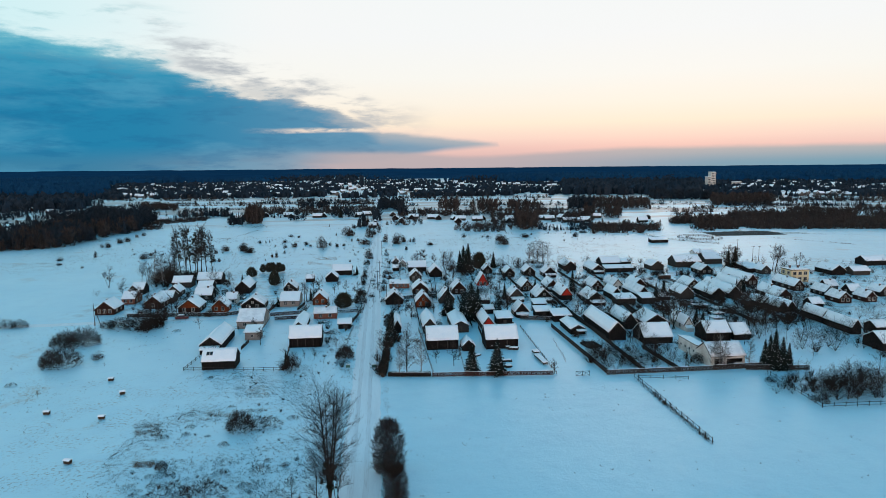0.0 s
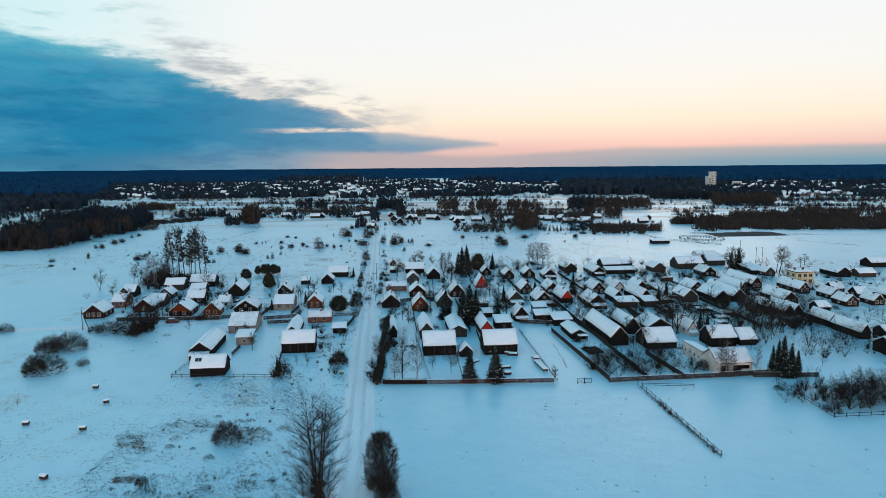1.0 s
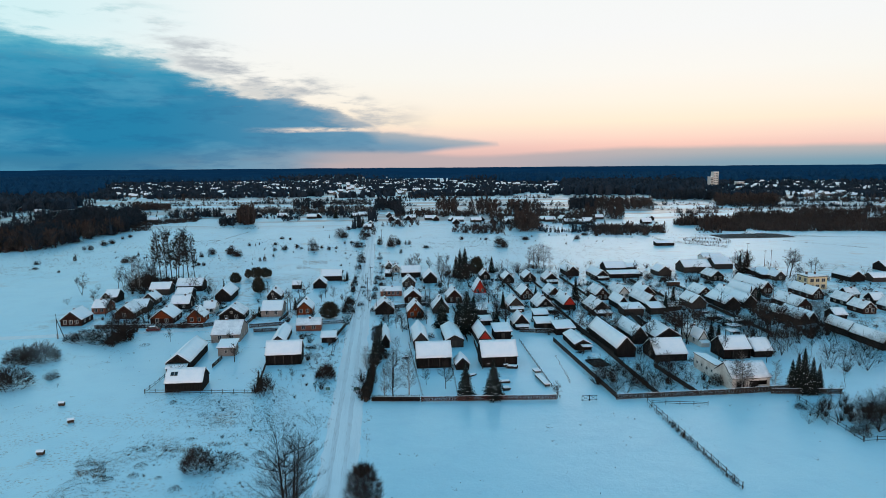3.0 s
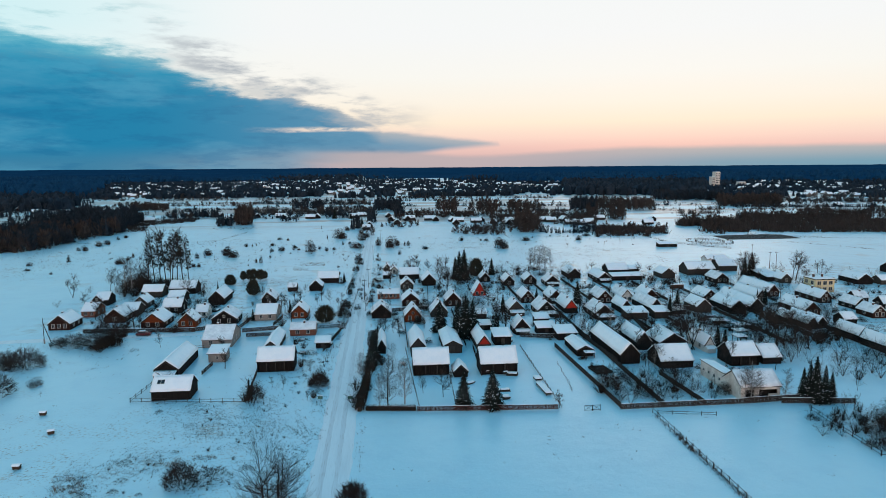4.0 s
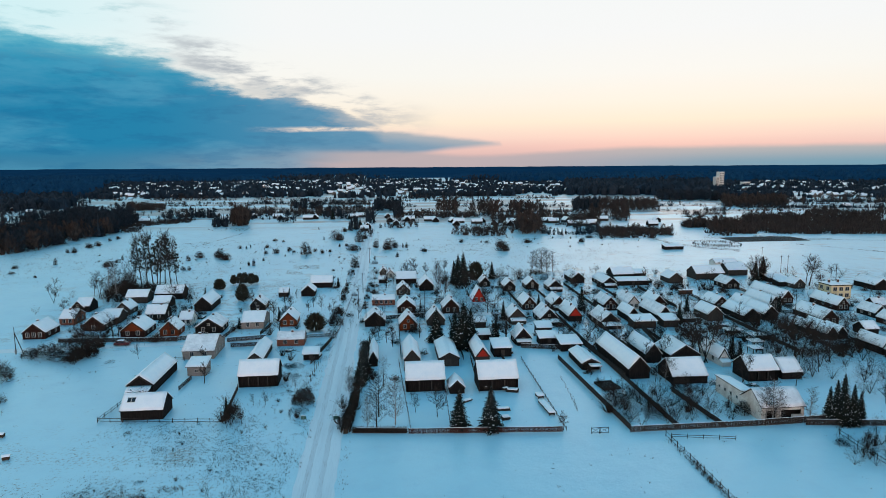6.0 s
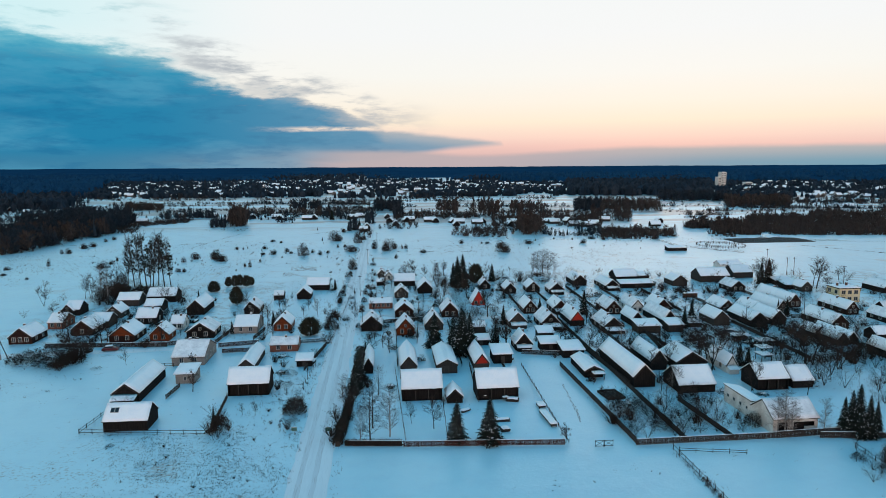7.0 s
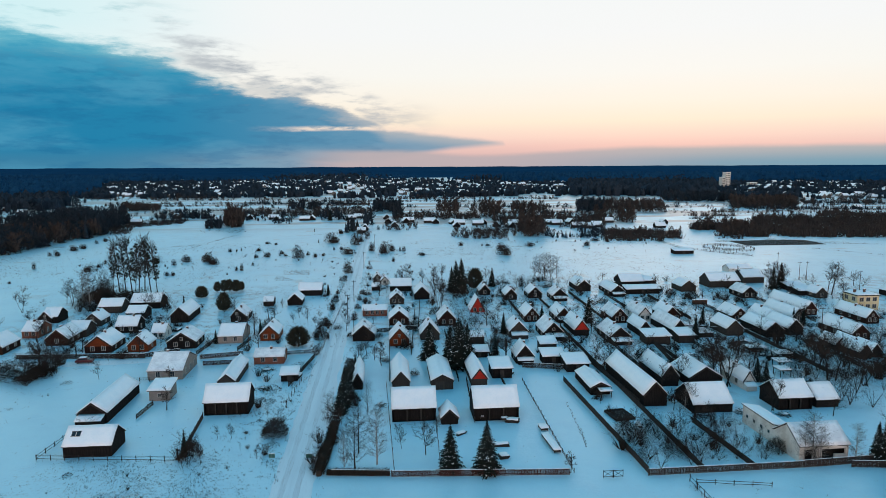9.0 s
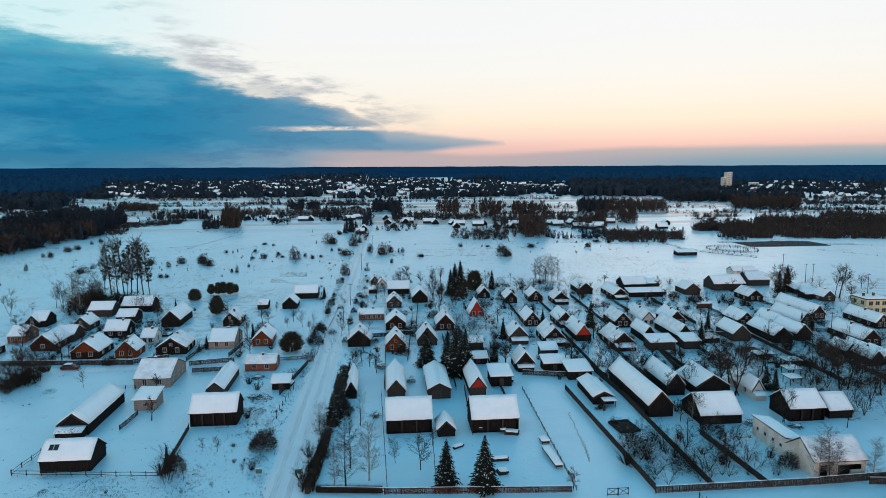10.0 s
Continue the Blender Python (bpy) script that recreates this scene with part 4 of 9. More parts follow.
FIR_WORDS = {"tall": "dark spruce dusted with snow", "full": "broad snow-dusted spruce", "slim": "slim dark spruce", "thuja": "dense dark rounded conifer", "pine": "bushy dark pine"}


def fir(kind, x, y, height, wide=1.0, group="", where="standing in the snow"):
    if "garden" in where and not free(x, y):
        return None
    grown[0] += 1
    rnd = random.Random(grown[0] * 5)
    top = thing("conifer", pose(x, y, 0, 0, 0, rnd.uniform(0, 360)), f"{FIR_WORDS[kind]} {where}", "tree", group)
    k = height / 10
    top.scale = (k * wide, k * wide, k)
    trunk, crown, snow = FIR[kind]
    part("trunk", trunk, "", top)
    part("crown", crown, "", top, "dark needled crown")
    if snow:
        tagged(part("snow", snow, "", top, "snow on the boughs"), kind="stuff")
    return top


def shrub(kind, x, y, height, wide=1.0, group="", where="on the snowy field"):
    if "garden" in where and not free(x, y):
        return None
    grown[0] += 1
    rnd = random.Random(grown[0] * 3)
    ob = new("shrub", SHRUB[kind])
    ob.matrix_basis = pose(x, y, 0, 0, 0, rnd.uniform(0, 360))
    k = height / (4 if kind == "upright" else 2 if kind == "low" else 10 if kind == "oval" else 3)
    ob.scale = (k * wide, k * wide, k)
    words = {"clump": "spreading dense leafless bush", "bushy": "rounded dense leafless bush", "brushy": "upright leafless bush", "round": "rounded leafless shrub", "loose": "thin leafless shrub", "dense": "dense dark leafless shrub", "low": "low spreading leafless shrub", "upright": "upright leafless shrub", "oval": "tall oval bush of dense ascending twigs"}
    return tagged(ob, f"{words[kind]} {where}", "shrub", group)


def joined(name, items, mat, label, category):
    """One mesh out of many plants; items: (meshes, x, y, width scale, height scale, turn)."""
    points, faces, count = [], [], 0
    for models, x, y, w, k, t in items:
        c, s = math.cos(t), math.sin(t)
        for me in models:
            v = np.empty(len(me.vertices) * 3)
            me.vertices.foreach_get("co", v)
            v = v.reshape(-1, 3)
            points.append(np.stack([x + w * (c * v[:, 0] - s * v[:, 1]), y + w * (s * v[:, 0] + c * v[:, 1]), k * v[:, 2]], 1))
            faces += [tuple(j + count for j in p.vertices) for p in me.polygons]
            count += len(v)
    me = bpy.data.meshes.new(name)
    me.from_pydata(np.concatenate(points).tolist(), [], faces)
    me.materials.append(MAT[mat])
    return tagged(new(name, me), label, category, kind="stuff")


def thicket(x0, y0, x1, y1, n, seed, lo=2.0, hi=4.5, kinds=("loose", "upright", "round"), trees=0.25, group="thicket", where="in a tangled thicket"):
    """A tangle of shrubs and saplings over a stretch of ground, in one mesh."""
    rnd = random.Random(seed)
    items = []
    for i in range(n):
        x, y, h = rnd.uniform(x0, x1), rnd.uniform(y0, y1), rnd.uniform(lo, hi)
        kind = rnd.choice(kinds)
        if not free(x, y):
            continue
        if rnd.random() < trees:
            models, k = BARE["sapling"], h * 0.15
        else:
            models, k = (SHRUB[kind],), h / (4 if kind == "upright" else 2 if kind == "low" else 3)
        items.append((models, x, y, k * rnd.uniform(0.8, 1.3), k, rnd.uniform(0, 6.28)))
    joined("shrubs", items, "shrub", f"leafless dark shrubs {where}", "shrubs")


def tangle(x0, y0, x1, y1, n, seed, lo, hi, wide=1.0):
    """Overgrown plot: many twiggy small trees growing into one another, in one mesh."""
    rnd = random.Random(seed)
    items = []
    for i in range(n * 3):
        x, y, h = rnd.uniform(x0, x1), rnd.uniform(y0, y1), rnd.uniform(lo, hi) / 10
        if len(items) < n and free(x, y, 1.2) and noise.noise(Vector((x * 0.09, y * 0.09, seed))) > -0.22:
            items.append((rnd.choice(TWIGGY), x, y, h * wide * rnd.uniform(0.8, 1.25), h, rnd.uniform(0, 6.28)))
    if items:
        joined("thicket", items, "shrub", "dense dark thicket of leafless small trees", "thicket")


TINY_FIR = [spruce_tree(10, 4.6, 64, 6, 5, snowy=0, blades=1)[1], spruce_tree(10, 3.8, 65, 6, 5, snowy=0, blades=1)[1]]
SMALL_FIR = [spruce_tree(10, 4.4, 61, 9, 6, snowy=0, blades=1)[1], spruce_tree(10, 5.2, 62, 8, 7, snowy=0, blades=1)[1], spruce_tree(10, 3.6, 63, 10, 6, snowy=0, blades=1)[1]]
SMALL_BARE = [egg_tree(10, 5.6, 71, 150)[1], egg_tree(10, 6.6, 72, 150)[1], egg_tree(10, 4.6, 73, 130)[1]]


def stand(q, n, lo, hi, mat, seed, label, firs=0.5, clear=0.0, size=0.02, wide=1.0):
    """A stand of trees at middle distance, in one mesh, over a four-cornered stretch of ground."""
    rnd = random.Random(seed)
    items = []
    for i in range(n):
        x, y = between(q, rnd.random(), rnd.random())
        if clear and noise.noise(Vector((x * size, y * size, seed))) < clear:
            continue
        h = rnd.uniform(lo, hi) / 10
        models = (rnd.choice(SMALL_FIR),) if rnd.random() < firs else (rnd.choice(SMALL_BARE),)
        items.append((models, x, y, h * wide * rnd.uniform(0.8, 1.3), h, rnd.uniform(0, 6.28)))
    return joined("woods", items, mat, label, "woods")


# ---------------------------------------------------------------- fences and small things
def fence(x0, y0, x1, y1, h=1.2, mat="fence", style="board", note=""):
    """A fence on posts from one point to another: close boards, rails, or wire."""
    a, b = Vector((x0, y0, 0)), Vector((x1, y1, 0))
    d = b - a
    length = d.length
    top = thing("fence", pose(x0, y0, 0, 0, 0, math.degrees(math.atan2(d.y, d.x))), note or {"board": "weathered close-boarded fence with snow on top", "rail": "rough pole-rail fence in the snow", "wire": "thin wire fence on wooden posts", "picket": "weathered picket fence in the snow"}[style], "fence")
    n = max(1, round(length / 2.6))
    rnd = random.Random(int(x0 * 7 + y0 * 3))
    post = Geo().box(-0.045, -0.02, 0, 0.045, 0.08, h + 0.05).mesh("post", mat)
    for i in range(n + 1):
        p = part("post", post, "", top)
        p.matrix_local = pose(length * i / n, 0, 0, rnd.uniform(-3, 3), rnd.uniform(-3, 3), 0)
    if style in ("board", "picket"):
        g = Geo()
        step = 0.16 if style == "board" else 0.24
        k = int(length / step)
        for i in range(k):
            u = i * step + rnd.uniform(-0.01, 0.01)
            g.box(u, -0.06, rnd.uniform(0.03, 0.1), u + 0.13, -0.03, h + rnd.uniform(-0.06, 0.06))
        tagged(part("boarding", g, mat, top), kind="stuff")
        if abs(d.x) > abs(d.y):
            part("snow_line", Geo().box(0, -0.09, h + 0.06, length, 0.02, h + 0.10), "snow", top, "thin line of snow")
    for z in ((0.35, h - 0.15) if style != "wire" else (0.4, 0.75, h - 0.05)):
        t = 0.05 if style != "wire" else 0.012
        v = -0.06 if style == "rail" else -0.01
        rail = Geo()
        for i in range(n + 1):
            q = z + rnd.uniform(-0.05, 0.05)
            rail.v += [(length * i / n, v + t, q), (length * i / n, v, q + t), (length * i / n, v - t, q), (length * i / n, v, q - t)]
        for i in range(n):
            rail.f += [(4 * i + j, 4 * i + 4 + j, 4 * i + 4 + (j + 1) % 4, 4 * i + (j + 1) % 4) for j in range(4)]
        part("wire" if style == "wire" else "rail", rail, mat if style != "wire" else "metal", top)
    return top


def pole(x, y, h=6.5, brace=False, arms=True):
    top = thing("utility_pole", pose(x, y, 0), "weathered utility pole with a concrete foot and cross-arm", "pole")
    part("shaft", Geo().tube((0, 0, 0), (0, 0, h), 0.11, 0.08, 8), "fence", top)
    part("foot", Geo().box(-0.16, -0.16, 0, 0.16, 0.16, 1.4), "post", top, "concrete foot")
    if arms:
        part("cross_arm", Geo().box(-0.8, -0.05, h - 0.5, 0.8, 0.05, h - 0.38), "fence", top)
        for u in (-0.7, 0.0, 0.7):
            part("insulator", Geo().tube((u, 0, h - 0.38), (u, 0, h - 0.15), 0.05, 0.03, 6), "post", top)
    if brace:
        part("brace", Geo().tube((1.8, 0.3, 0), (0, 0, h * 0.8), 0.12, 0.10, 6), "fence", top)
    return top


def wire(x0, y0, x1, y1, z0, z1):
    g = Geo()
    for off in (-0.7, 0.7):
        prev = None
        for i in range(9):
            f = i / 8
            p = (x0 + (x1 - x0) * f + off, y0 + (y1 - y0) * f, z0 + (z1 - z0) * f - 0.9 * 4 * f * (1 - f))
            if prev:
                g.tube(prev, p, 0.012, 0.012, 3)
            prev = p
    return single("overhead_wires", g, "rubber", pose(0, 0, 0), "two thin sagging overhead wires between poles", "wire")


def hive(x, y, s=1.0, rz=0):
    top = thing("bee_hive", pose(x, y, 0, 0, 0, rz), "small wooden hive box capped with snow on an open field", "hive", "hives on the field")
    part("body", Geo().box(-0.75 * s, -0.5 * s, 0.12, 0.75 * s, 0.5 * s, 0.85 * s), "hive", top)
    for u in (-0.6 * s, 0.5 * s):
        for v in (-0.4 * s, 0.3 * s):
            part("leg", Geo().box(u, v, 0, u + 0.1, v + 0.1, 0.13), "fence", top)
    roof = part("roof", Geo().prism([(-0.62 * s, 0.85 * s), (0.62 * s, 0.85 * s), (0, 1.12 * s)], "x", -0.85 * s, 0.85 * s), "roofing", top)
    part("snow_cover", Geo().prism([(-0.66 * s, 0.90 * s), (0, 1.13 * s), (0.66 * s, 0.90 * s), (0.6 * s, 1.05 * s), (0, 1.32 * s), (-0.6 * s, 1.05 * s)], "x", -0.88 * s, 0.88 * s), "snow", roof, "", False)
    return top


def car(x, y, rz, mat, note):
    top = thing("car", pose(x, y, 0, 0, 0, rz), note, "car")
    body = Geo().prism([(-2.1, 0.3), (2.1, 0.3), (2.1, 0.75), (1.3, 0.9), (-1.9, 0.92), (-2.1, 0.8)], "y", -0.82, 0.82)
    body.prism([(-1.7, 0.9), (1.25, 0.9), (0.55, 1.42), (-1.2, 1.42)], "y", -0.72, 0.72)
    part("body", body, mat, top)
    for sy in (-0.735, 0.735):
        part("side_window", Geo().prism([(-1.45, 0.95), (0.95, 0.95), (0.45, 1.34), (-1.15, 1.34)], "y", sy - 0.01, sy + 0.01), "glass", top)
    part("windscreen", Geo().prism([(1.24, 0.94), (1.28, 0.94), (0.62, 1.40), (0.58, 1.40)], "y", -0.66, 0.66), "glass", top)
    for wx in (-1.3, 1.3):
        for sy in (-0.78, 0.78):
            w = part("wheel", Geo().tube((wx, sy - 0.1, 0.31), (wx, sy + 0.1, 0.31), 0.31, 0.31, 12), "rubber", top)
            part("rim", Geo().tube((wx, sy - 0.11, 0.31), (wx, sy + 0.11, 0.31), 0.18, 0.18, 10), "metal", w)
    s = part("snow_cover", snow_sheet(1.75, 1.4, 0.14, int(abs(x) * 10)), "snow", top, "snow on the car's roof", True)
    s.matrix_local = pose(-0.35, 0, 1.424)
    return top


def road_sign(x, y):
    top = thing("road_sign", pose(x, y, 0), "small green-backed road sign on a steel post beside the road", "sign", "village signs")
    part("post", Geo().tube((0, 0, 0), (0, 0, 1.5), 0.04, 0.04, 8), "metal", top)
    part("board", Geo().box(-0.5, -0.03, 0.75, 0.5, 0.03, 1.5), "sign", top)
    part("snow_line", Geo().box(-0.5, -0.04, 1.504, 0.5, 0.04, 1.58), "snow", top)


def hay_rack(x, y, w, d):
    top = thing("feed_rack", pose(x, y, 0, 0, 0, 4), "long low timber rack under a lid of snow", "rack")
    for u in (-w / 2 + 0.1, w / 2 - 0.1):
        for v in (-d / 2 + 0.1, d / 2 - 0.1):
            part("leg", Geo().box(u - 0.06, v - 0.06, 0, u + 0.06, v + 0.06, 0.62), "fence", top)
    part("box", Geo().box(-w / 2, -d / 2, 0.25, w / 2, d / 2, 0.62), "grey", top)
    s = part("snow_cover", snow_sheet(w + 0.2, d + 0.2, 0.22, int(d * 10)), "snow", top, "", True)
    s.matrix_local = pose(0, 0, 0.624)


def wood_stack(x, y, w, h=1.9):
    top = thing("wood_stack", pose(x, y, 0), "stack of cut reddish firewood under snow", "woodpile")
    rnd = random.Random(int(x * 10))
    rows = int(h / 0.24)
    log = Geo().tube((0, 0, 0), (0, 1.0, 0), 0.12, 0.11, 6)
    log.f.append((5, 4, 3, 2, 1, 0))
    data = log.mesh("log", "tan")
    for r in range(rows):
        for i in range(int(w / 0.25)):
            p = part("log", data, "", top)
            p.matrix_local = pose(-w / 2 + 0.13 + i * 0.25 + (r % 2) * 0.06, rnd.uniform(-0.06, 0.06), 0.12 + r * 0.235)
    s = part("snow_cover", snow_sheet(w + 0.25, 1.25, 0.22, int(w * 13)), "snow", top, "", True)
    s.matrix_local = pose(0.03, 0.5, rows * 0.235 + 0.01)


def plank_pile(x, y, w, d, h, rz):
    """A rough pile of old boards under a lid of snow."""
    top = thing("plank_pile", pose(x, y, 0, 0, 0, rz), "low pile of dark old boards capped with snow", "woodpile", "piles in the yards")
    rnd = random.Random(int(x * 13 + y))
    board = Geo().box(-w / 2, -0.14, 0, w / 2, 0.14, 0.07).mesh("board", "grey")
    rows = max(2, int(h / 0.12))
    for r in range(rows):
        for i in range(max(2, int(d / 0.34))):
            p = part("board", board, "", top)
            p.matrix_local = pose(rnd.uniform(-0.15, 0.15), -d / 2 + 0.17 + i * 0.34, r * 0.12, 0, 0, rnd.uniform(-4, 4))
    s = part("snow_cover", snow_sheet(w * 0.96, d, 0.18, rows + int(w * 10), 0.5, 0.2), "snow", top, "lumpy snow", True)
    s.matrix_local = pose(0, 0, rows * 0.12 - 0.03)


def brush_heap(x, y, r, h):
    """A heap of cut branches with snow caught in it."""
    rnd = random.Random(int(x * 11 + y * 3))
    top = thing("brush_heap", pose(x, y, 0), "tangled heap of cut branches dusted with snow", "brushwood", "piles in the yards")
    g = Geo()
    for i in range(110):
        t, e = rnd.uniform(0, 6.28), rnd.random() ** 0.6 * r
        a = Vector((e * math.cos(t), e * math.sin(t), h * (1 - (e / r) ** 2) * rnd.random()))
        b = a + Vector((rnd.gauss(0, 0.5), rnd.gauss(0, 0.5), rnd.gauss(0.1, 0.2))) * r
        b.z = max(0.02, b.z)
        g.tube(a, b, 0.03, 0.012, 3)
    tagged(part("brushwood", g, "shrub", top), kind="stuff")
    s = part("snow_cover", snow_sheet(r * 1.1, r * 0.9, 0.12, int(r * 30), 0.4, 0.2), "snow", top, "patch of snow", True)
    s.matrix_local = pose(0, 0, h * 0.62)


def hand_cart(x, y, rz):
    """A small two-wheeled cart left in the snow."""
    top = thing("hand_cart", pose(x, y, 0, 0, 0, rz), "small two-wheeled garden cart filled with snow", "cart")
    part("tray", Geo().box(-0.7, -0.45, 0.40, 0.7, 0.45, 0.46).box(-0.7, -0.45, 0.46, -0.64, 0.45, 0.8).box(0.64, -0.45, 0.46, 0.7, 0.45, 0.8).box(-0.64, -0.45, 0.46, 0.64, -0.39, 0.8).box(-0.64, 0.39, 0.46, 0.64, 0.45, 0.8), "grey", top)
    for v in (-0.53, 0.53):
        part("wheel", Geo().tube((0, v - 0.04, 0.33), (0, v + 0.04, 0.33), 0.33, 0.33, 12), "rubber", top)
    part("axle", Geo().tube((0, -0.53, 0.33), (0, 0.53, 0.33), 0.03, 0.03, 6), "metal", top)
    part("shaft", Geo().tube((0.68, 0, 0.5), (1.9, 0, 0.12), 0.035, 0.03, 6), "fence", top)
    s = part("snow_cover", snow_sheet(1.3, 0.82, 0.30, 5, 0.4, 0.05), "snow", top, "heaped snow", True)
    s.matrix_local = pose(0, 0, 0.62)


def raised_bed(x, y, w, d, rz):
    """A square bed walled with old logs, dark soil and prunings inside."""
    top = thing("raised_bed", pose(x, y, 0, 0, 0, rz), "square garden bed walled with dark logs, prunings heaped inside", "garden bed")
    for u, v, ang, n in ((0, -d / 2, 0, w), (0, d / 2, 0, w), (-w / 2, 0, 90, d), (w / 2, 0, 90, d)):
        for z in (0.16, 0.42):
            p = part("log", Geo().tube((-n / 2 - 0.1, 0, 0), (n / 2 + 0.1, 0, 0), 0.15, 0.14, 6), "fence", top)
            p.matrix_local = pose(u, v, z, 0, 0, ang)
    part("soil", Geo().box(-w / 2 + 0.14, -d / 2 + 0.14, 0, w / 2 - 0.14, d / 2 - 0.14, 0.3), "earth", top)
    rnd = random.Random(7)
    g = Geo()
    for i in range(160):
        a = Vector((rnd.uniform(-w / 2, w / 2) * 0.85, rnd.uniform(-d / 2, d / 2) * 0.85, rnd.uniform(0.3, 0.6)))
        b = a + Vector((rnd.gauss(0, 0.5), rnd.gauss(0, 0.5), rnd.uniform(0, 0.3)))
        g.tube(a, b, 0.025, 0.012, 3)
    tagged(part("prunings", g, "shrub", top, "heap of cut twigs"), kind="stuff")


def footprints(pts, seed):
    """A line of boot prints across the snow: flat dark patches painted for the shade in their hollows."""
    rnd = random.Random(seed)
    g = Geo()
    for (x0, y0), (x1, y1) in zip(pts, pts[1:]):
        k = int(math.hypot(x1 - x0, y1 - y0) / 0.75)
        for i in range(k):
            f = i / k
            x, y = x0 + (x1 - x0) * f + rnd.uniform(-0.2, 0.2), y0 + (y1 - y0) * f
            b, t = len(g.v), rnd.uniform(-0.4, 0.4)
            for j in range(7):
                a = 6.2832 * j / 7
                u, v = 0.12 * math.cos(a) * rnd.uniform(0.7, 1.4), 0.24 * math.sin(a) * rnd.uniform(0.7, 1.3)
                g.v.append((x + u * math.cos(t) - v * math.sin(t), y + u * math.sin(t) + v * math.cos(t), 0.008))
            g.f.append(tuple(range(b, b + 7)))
    single("footprints", g, "earth", pose(0, 0, 0), "line of boot prints across a snowy yard, their shade painted dark", "footprints", kind="stuff")


def greenhouse_frame(x, y, w):
    """A low frame of snowy slats over a timber base."""
    top = thing("greenhouse", pose(x, y + 3, 0), "low timber frame with open snow-lined roof slats", "greenhouse")
    part("base", Geo().box(-w / 2, -3, 0, w / 2, 3, 1.2), "dark", top)
    slat = Geo().box(-w / 2 - 0.1, -0.16, 1.36, w / 2 + 0.1, 0.16, 1.44).mesh("slat", "snow")
    beam = Geo().box(-0.08, -3.1, 1.204, 0.08, 3.1, 1.356).mesh("beam", "fence")
    for i in range(8):
        part("slat", slat, "", top).matrix_local = pose(0, -2.8 + i * 0.8, 0)
    for i in range(4):
        part("beam", beam, "", top).matrix_local = pose((i / 3 - 0.5) * w, 0, 0)



def earth_bank(x, y, w, d):
    """A low bank of dug earth, dark where the snow has not held."""
    g = Geo()
    nx, ny = 40, 10
    for j in range(ny + 1):
        for i in range(nx + 1):
            u, v = i / nx, j / ny
            h = 1.7 * math.sin(math.pi * u) ** 0.5 * math.sin(math.pi * v) ** 0.8 * (0.6 + 0.8 * abs(noise.noise(Vector((u * 9, v * 3, 4)))))
            g.v.append((x + (u - 0.5) * w, y + (v - 0.5) * d, h - 0.03))
    for j in range(ny):
        for i in range(nx):
            a = j * (nx + 1) + i
            g.f.append((a, a + 1, a + nx + 2, a + nx + 1))
    single("earth_bank", g, "earth", pose(0, 0, 0), "low bank of dark dug earth in the snow", "bank")


def corral(x, y, r):
    """A ring of rail fencing round a trodden paddock."""
    for k, f in enumerate((1.0, 0.62)):
        top = thing("paddock_fence", pose(x, y, 0), "ring of rough rails round a trodden snowy paddock", "fence", "paddock rings")
        n = 28
        for i in range(n):
            a, b = 6.2832 * i / n, 6.2832 * (i + 1) / n
            p, q = (r * f * math.cos(a), r * 1.1 * f * math.sin(a)), (r * f * math.cos(b), r * 1.1 * f * math.sin(b))
            part("post", Geo().tube((p[0], p[1], -0.1), (p[0], p[1], 1.3), 0.13, 0.11, 5), "fence", top)
            part("rail", Geo().tube((p[0], p[1], 0.6), (q[0], q[1], 0.6), 0.09, 0.09, 4), "fence", top)
            part("rail", Geo().tube((p[0], p[1], 1.1), (q[0], q[1], 1.1), 0.09, 0.09, 4), "fence", top)


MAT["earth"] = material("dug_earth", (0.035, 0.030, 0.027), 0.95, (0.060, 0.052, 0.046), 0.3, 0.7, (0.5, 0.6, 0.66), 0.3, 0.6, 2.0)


# ---------------------------------------------------------------- ground, road and lanes
def sheet():
    """The snow-covered plain, one sheet to the horizon."""
    g = Geo()
    xs = [-6000, -3000, -1500, -800, -400, -200, -100, -50, 0, 50, 100, 200, 400, 800, 1500, 3000, 6000]
    ys = [-2000, -500, 0, 50, 100, 150, 200, 250, 300, 400, 600, 1000, 1800, 3000, 4500, 6500]
    for y in ys:
        for x in xs:
            g.v.append((x, y, 0))
    k = len(xs)
    for j in range(len(ys) - 1):
        for i in range(k - 1):
            a = j * k + i
            g.f.append((a, a + 1, a + k + 1, a + k))
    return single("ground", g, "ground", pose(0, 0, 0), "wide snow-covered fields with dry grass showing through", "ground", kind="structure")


def ribbon(name, pts, width, mat, z, label, wobble=0.15, seed=0, step=3.0):
    """A strip along a line of points, with slightly uneven edges, raised above the ground by z."""
    rnd = random.Random(seed)
    g = Geo()
    line = []
    for (x0, y0), (x1, y1) in zip(pts, pts[1:]):
        n = max(1, int(math.hypot(x1 - x0, y1 - y0) / step))
        line += [(x0 + (x1 - x0) * i / n, y0 + (y1 - y0) * i / n) for i in range(n)]
    line.append(pts[-1])
    for i, (x, y) in enumerate(line):
        a, b = line[max(0, i - 1)], line[min(len(line) - 1, i + 1)]
        d = Vector((b[0] - a[0], b[1] - a[1], 0)).normalized()
        s = Vector((d.y, -d.x, 0))
        for sg in (-1, 1):
            w = width / 2 + rnd.uniform(-wobble, wobble)
            g.v.append((x + s.x * sg * w, y + s.y * sg * w, z))
    for i in range(len(line) - 1):
        g.f.append((2 * i, 2 * i + 1, 2 * i + 3, 2 * i + 2))
    return single(name, g, mat, pose(0, 0, 0), label, name.split("_")[0], kind="structure")


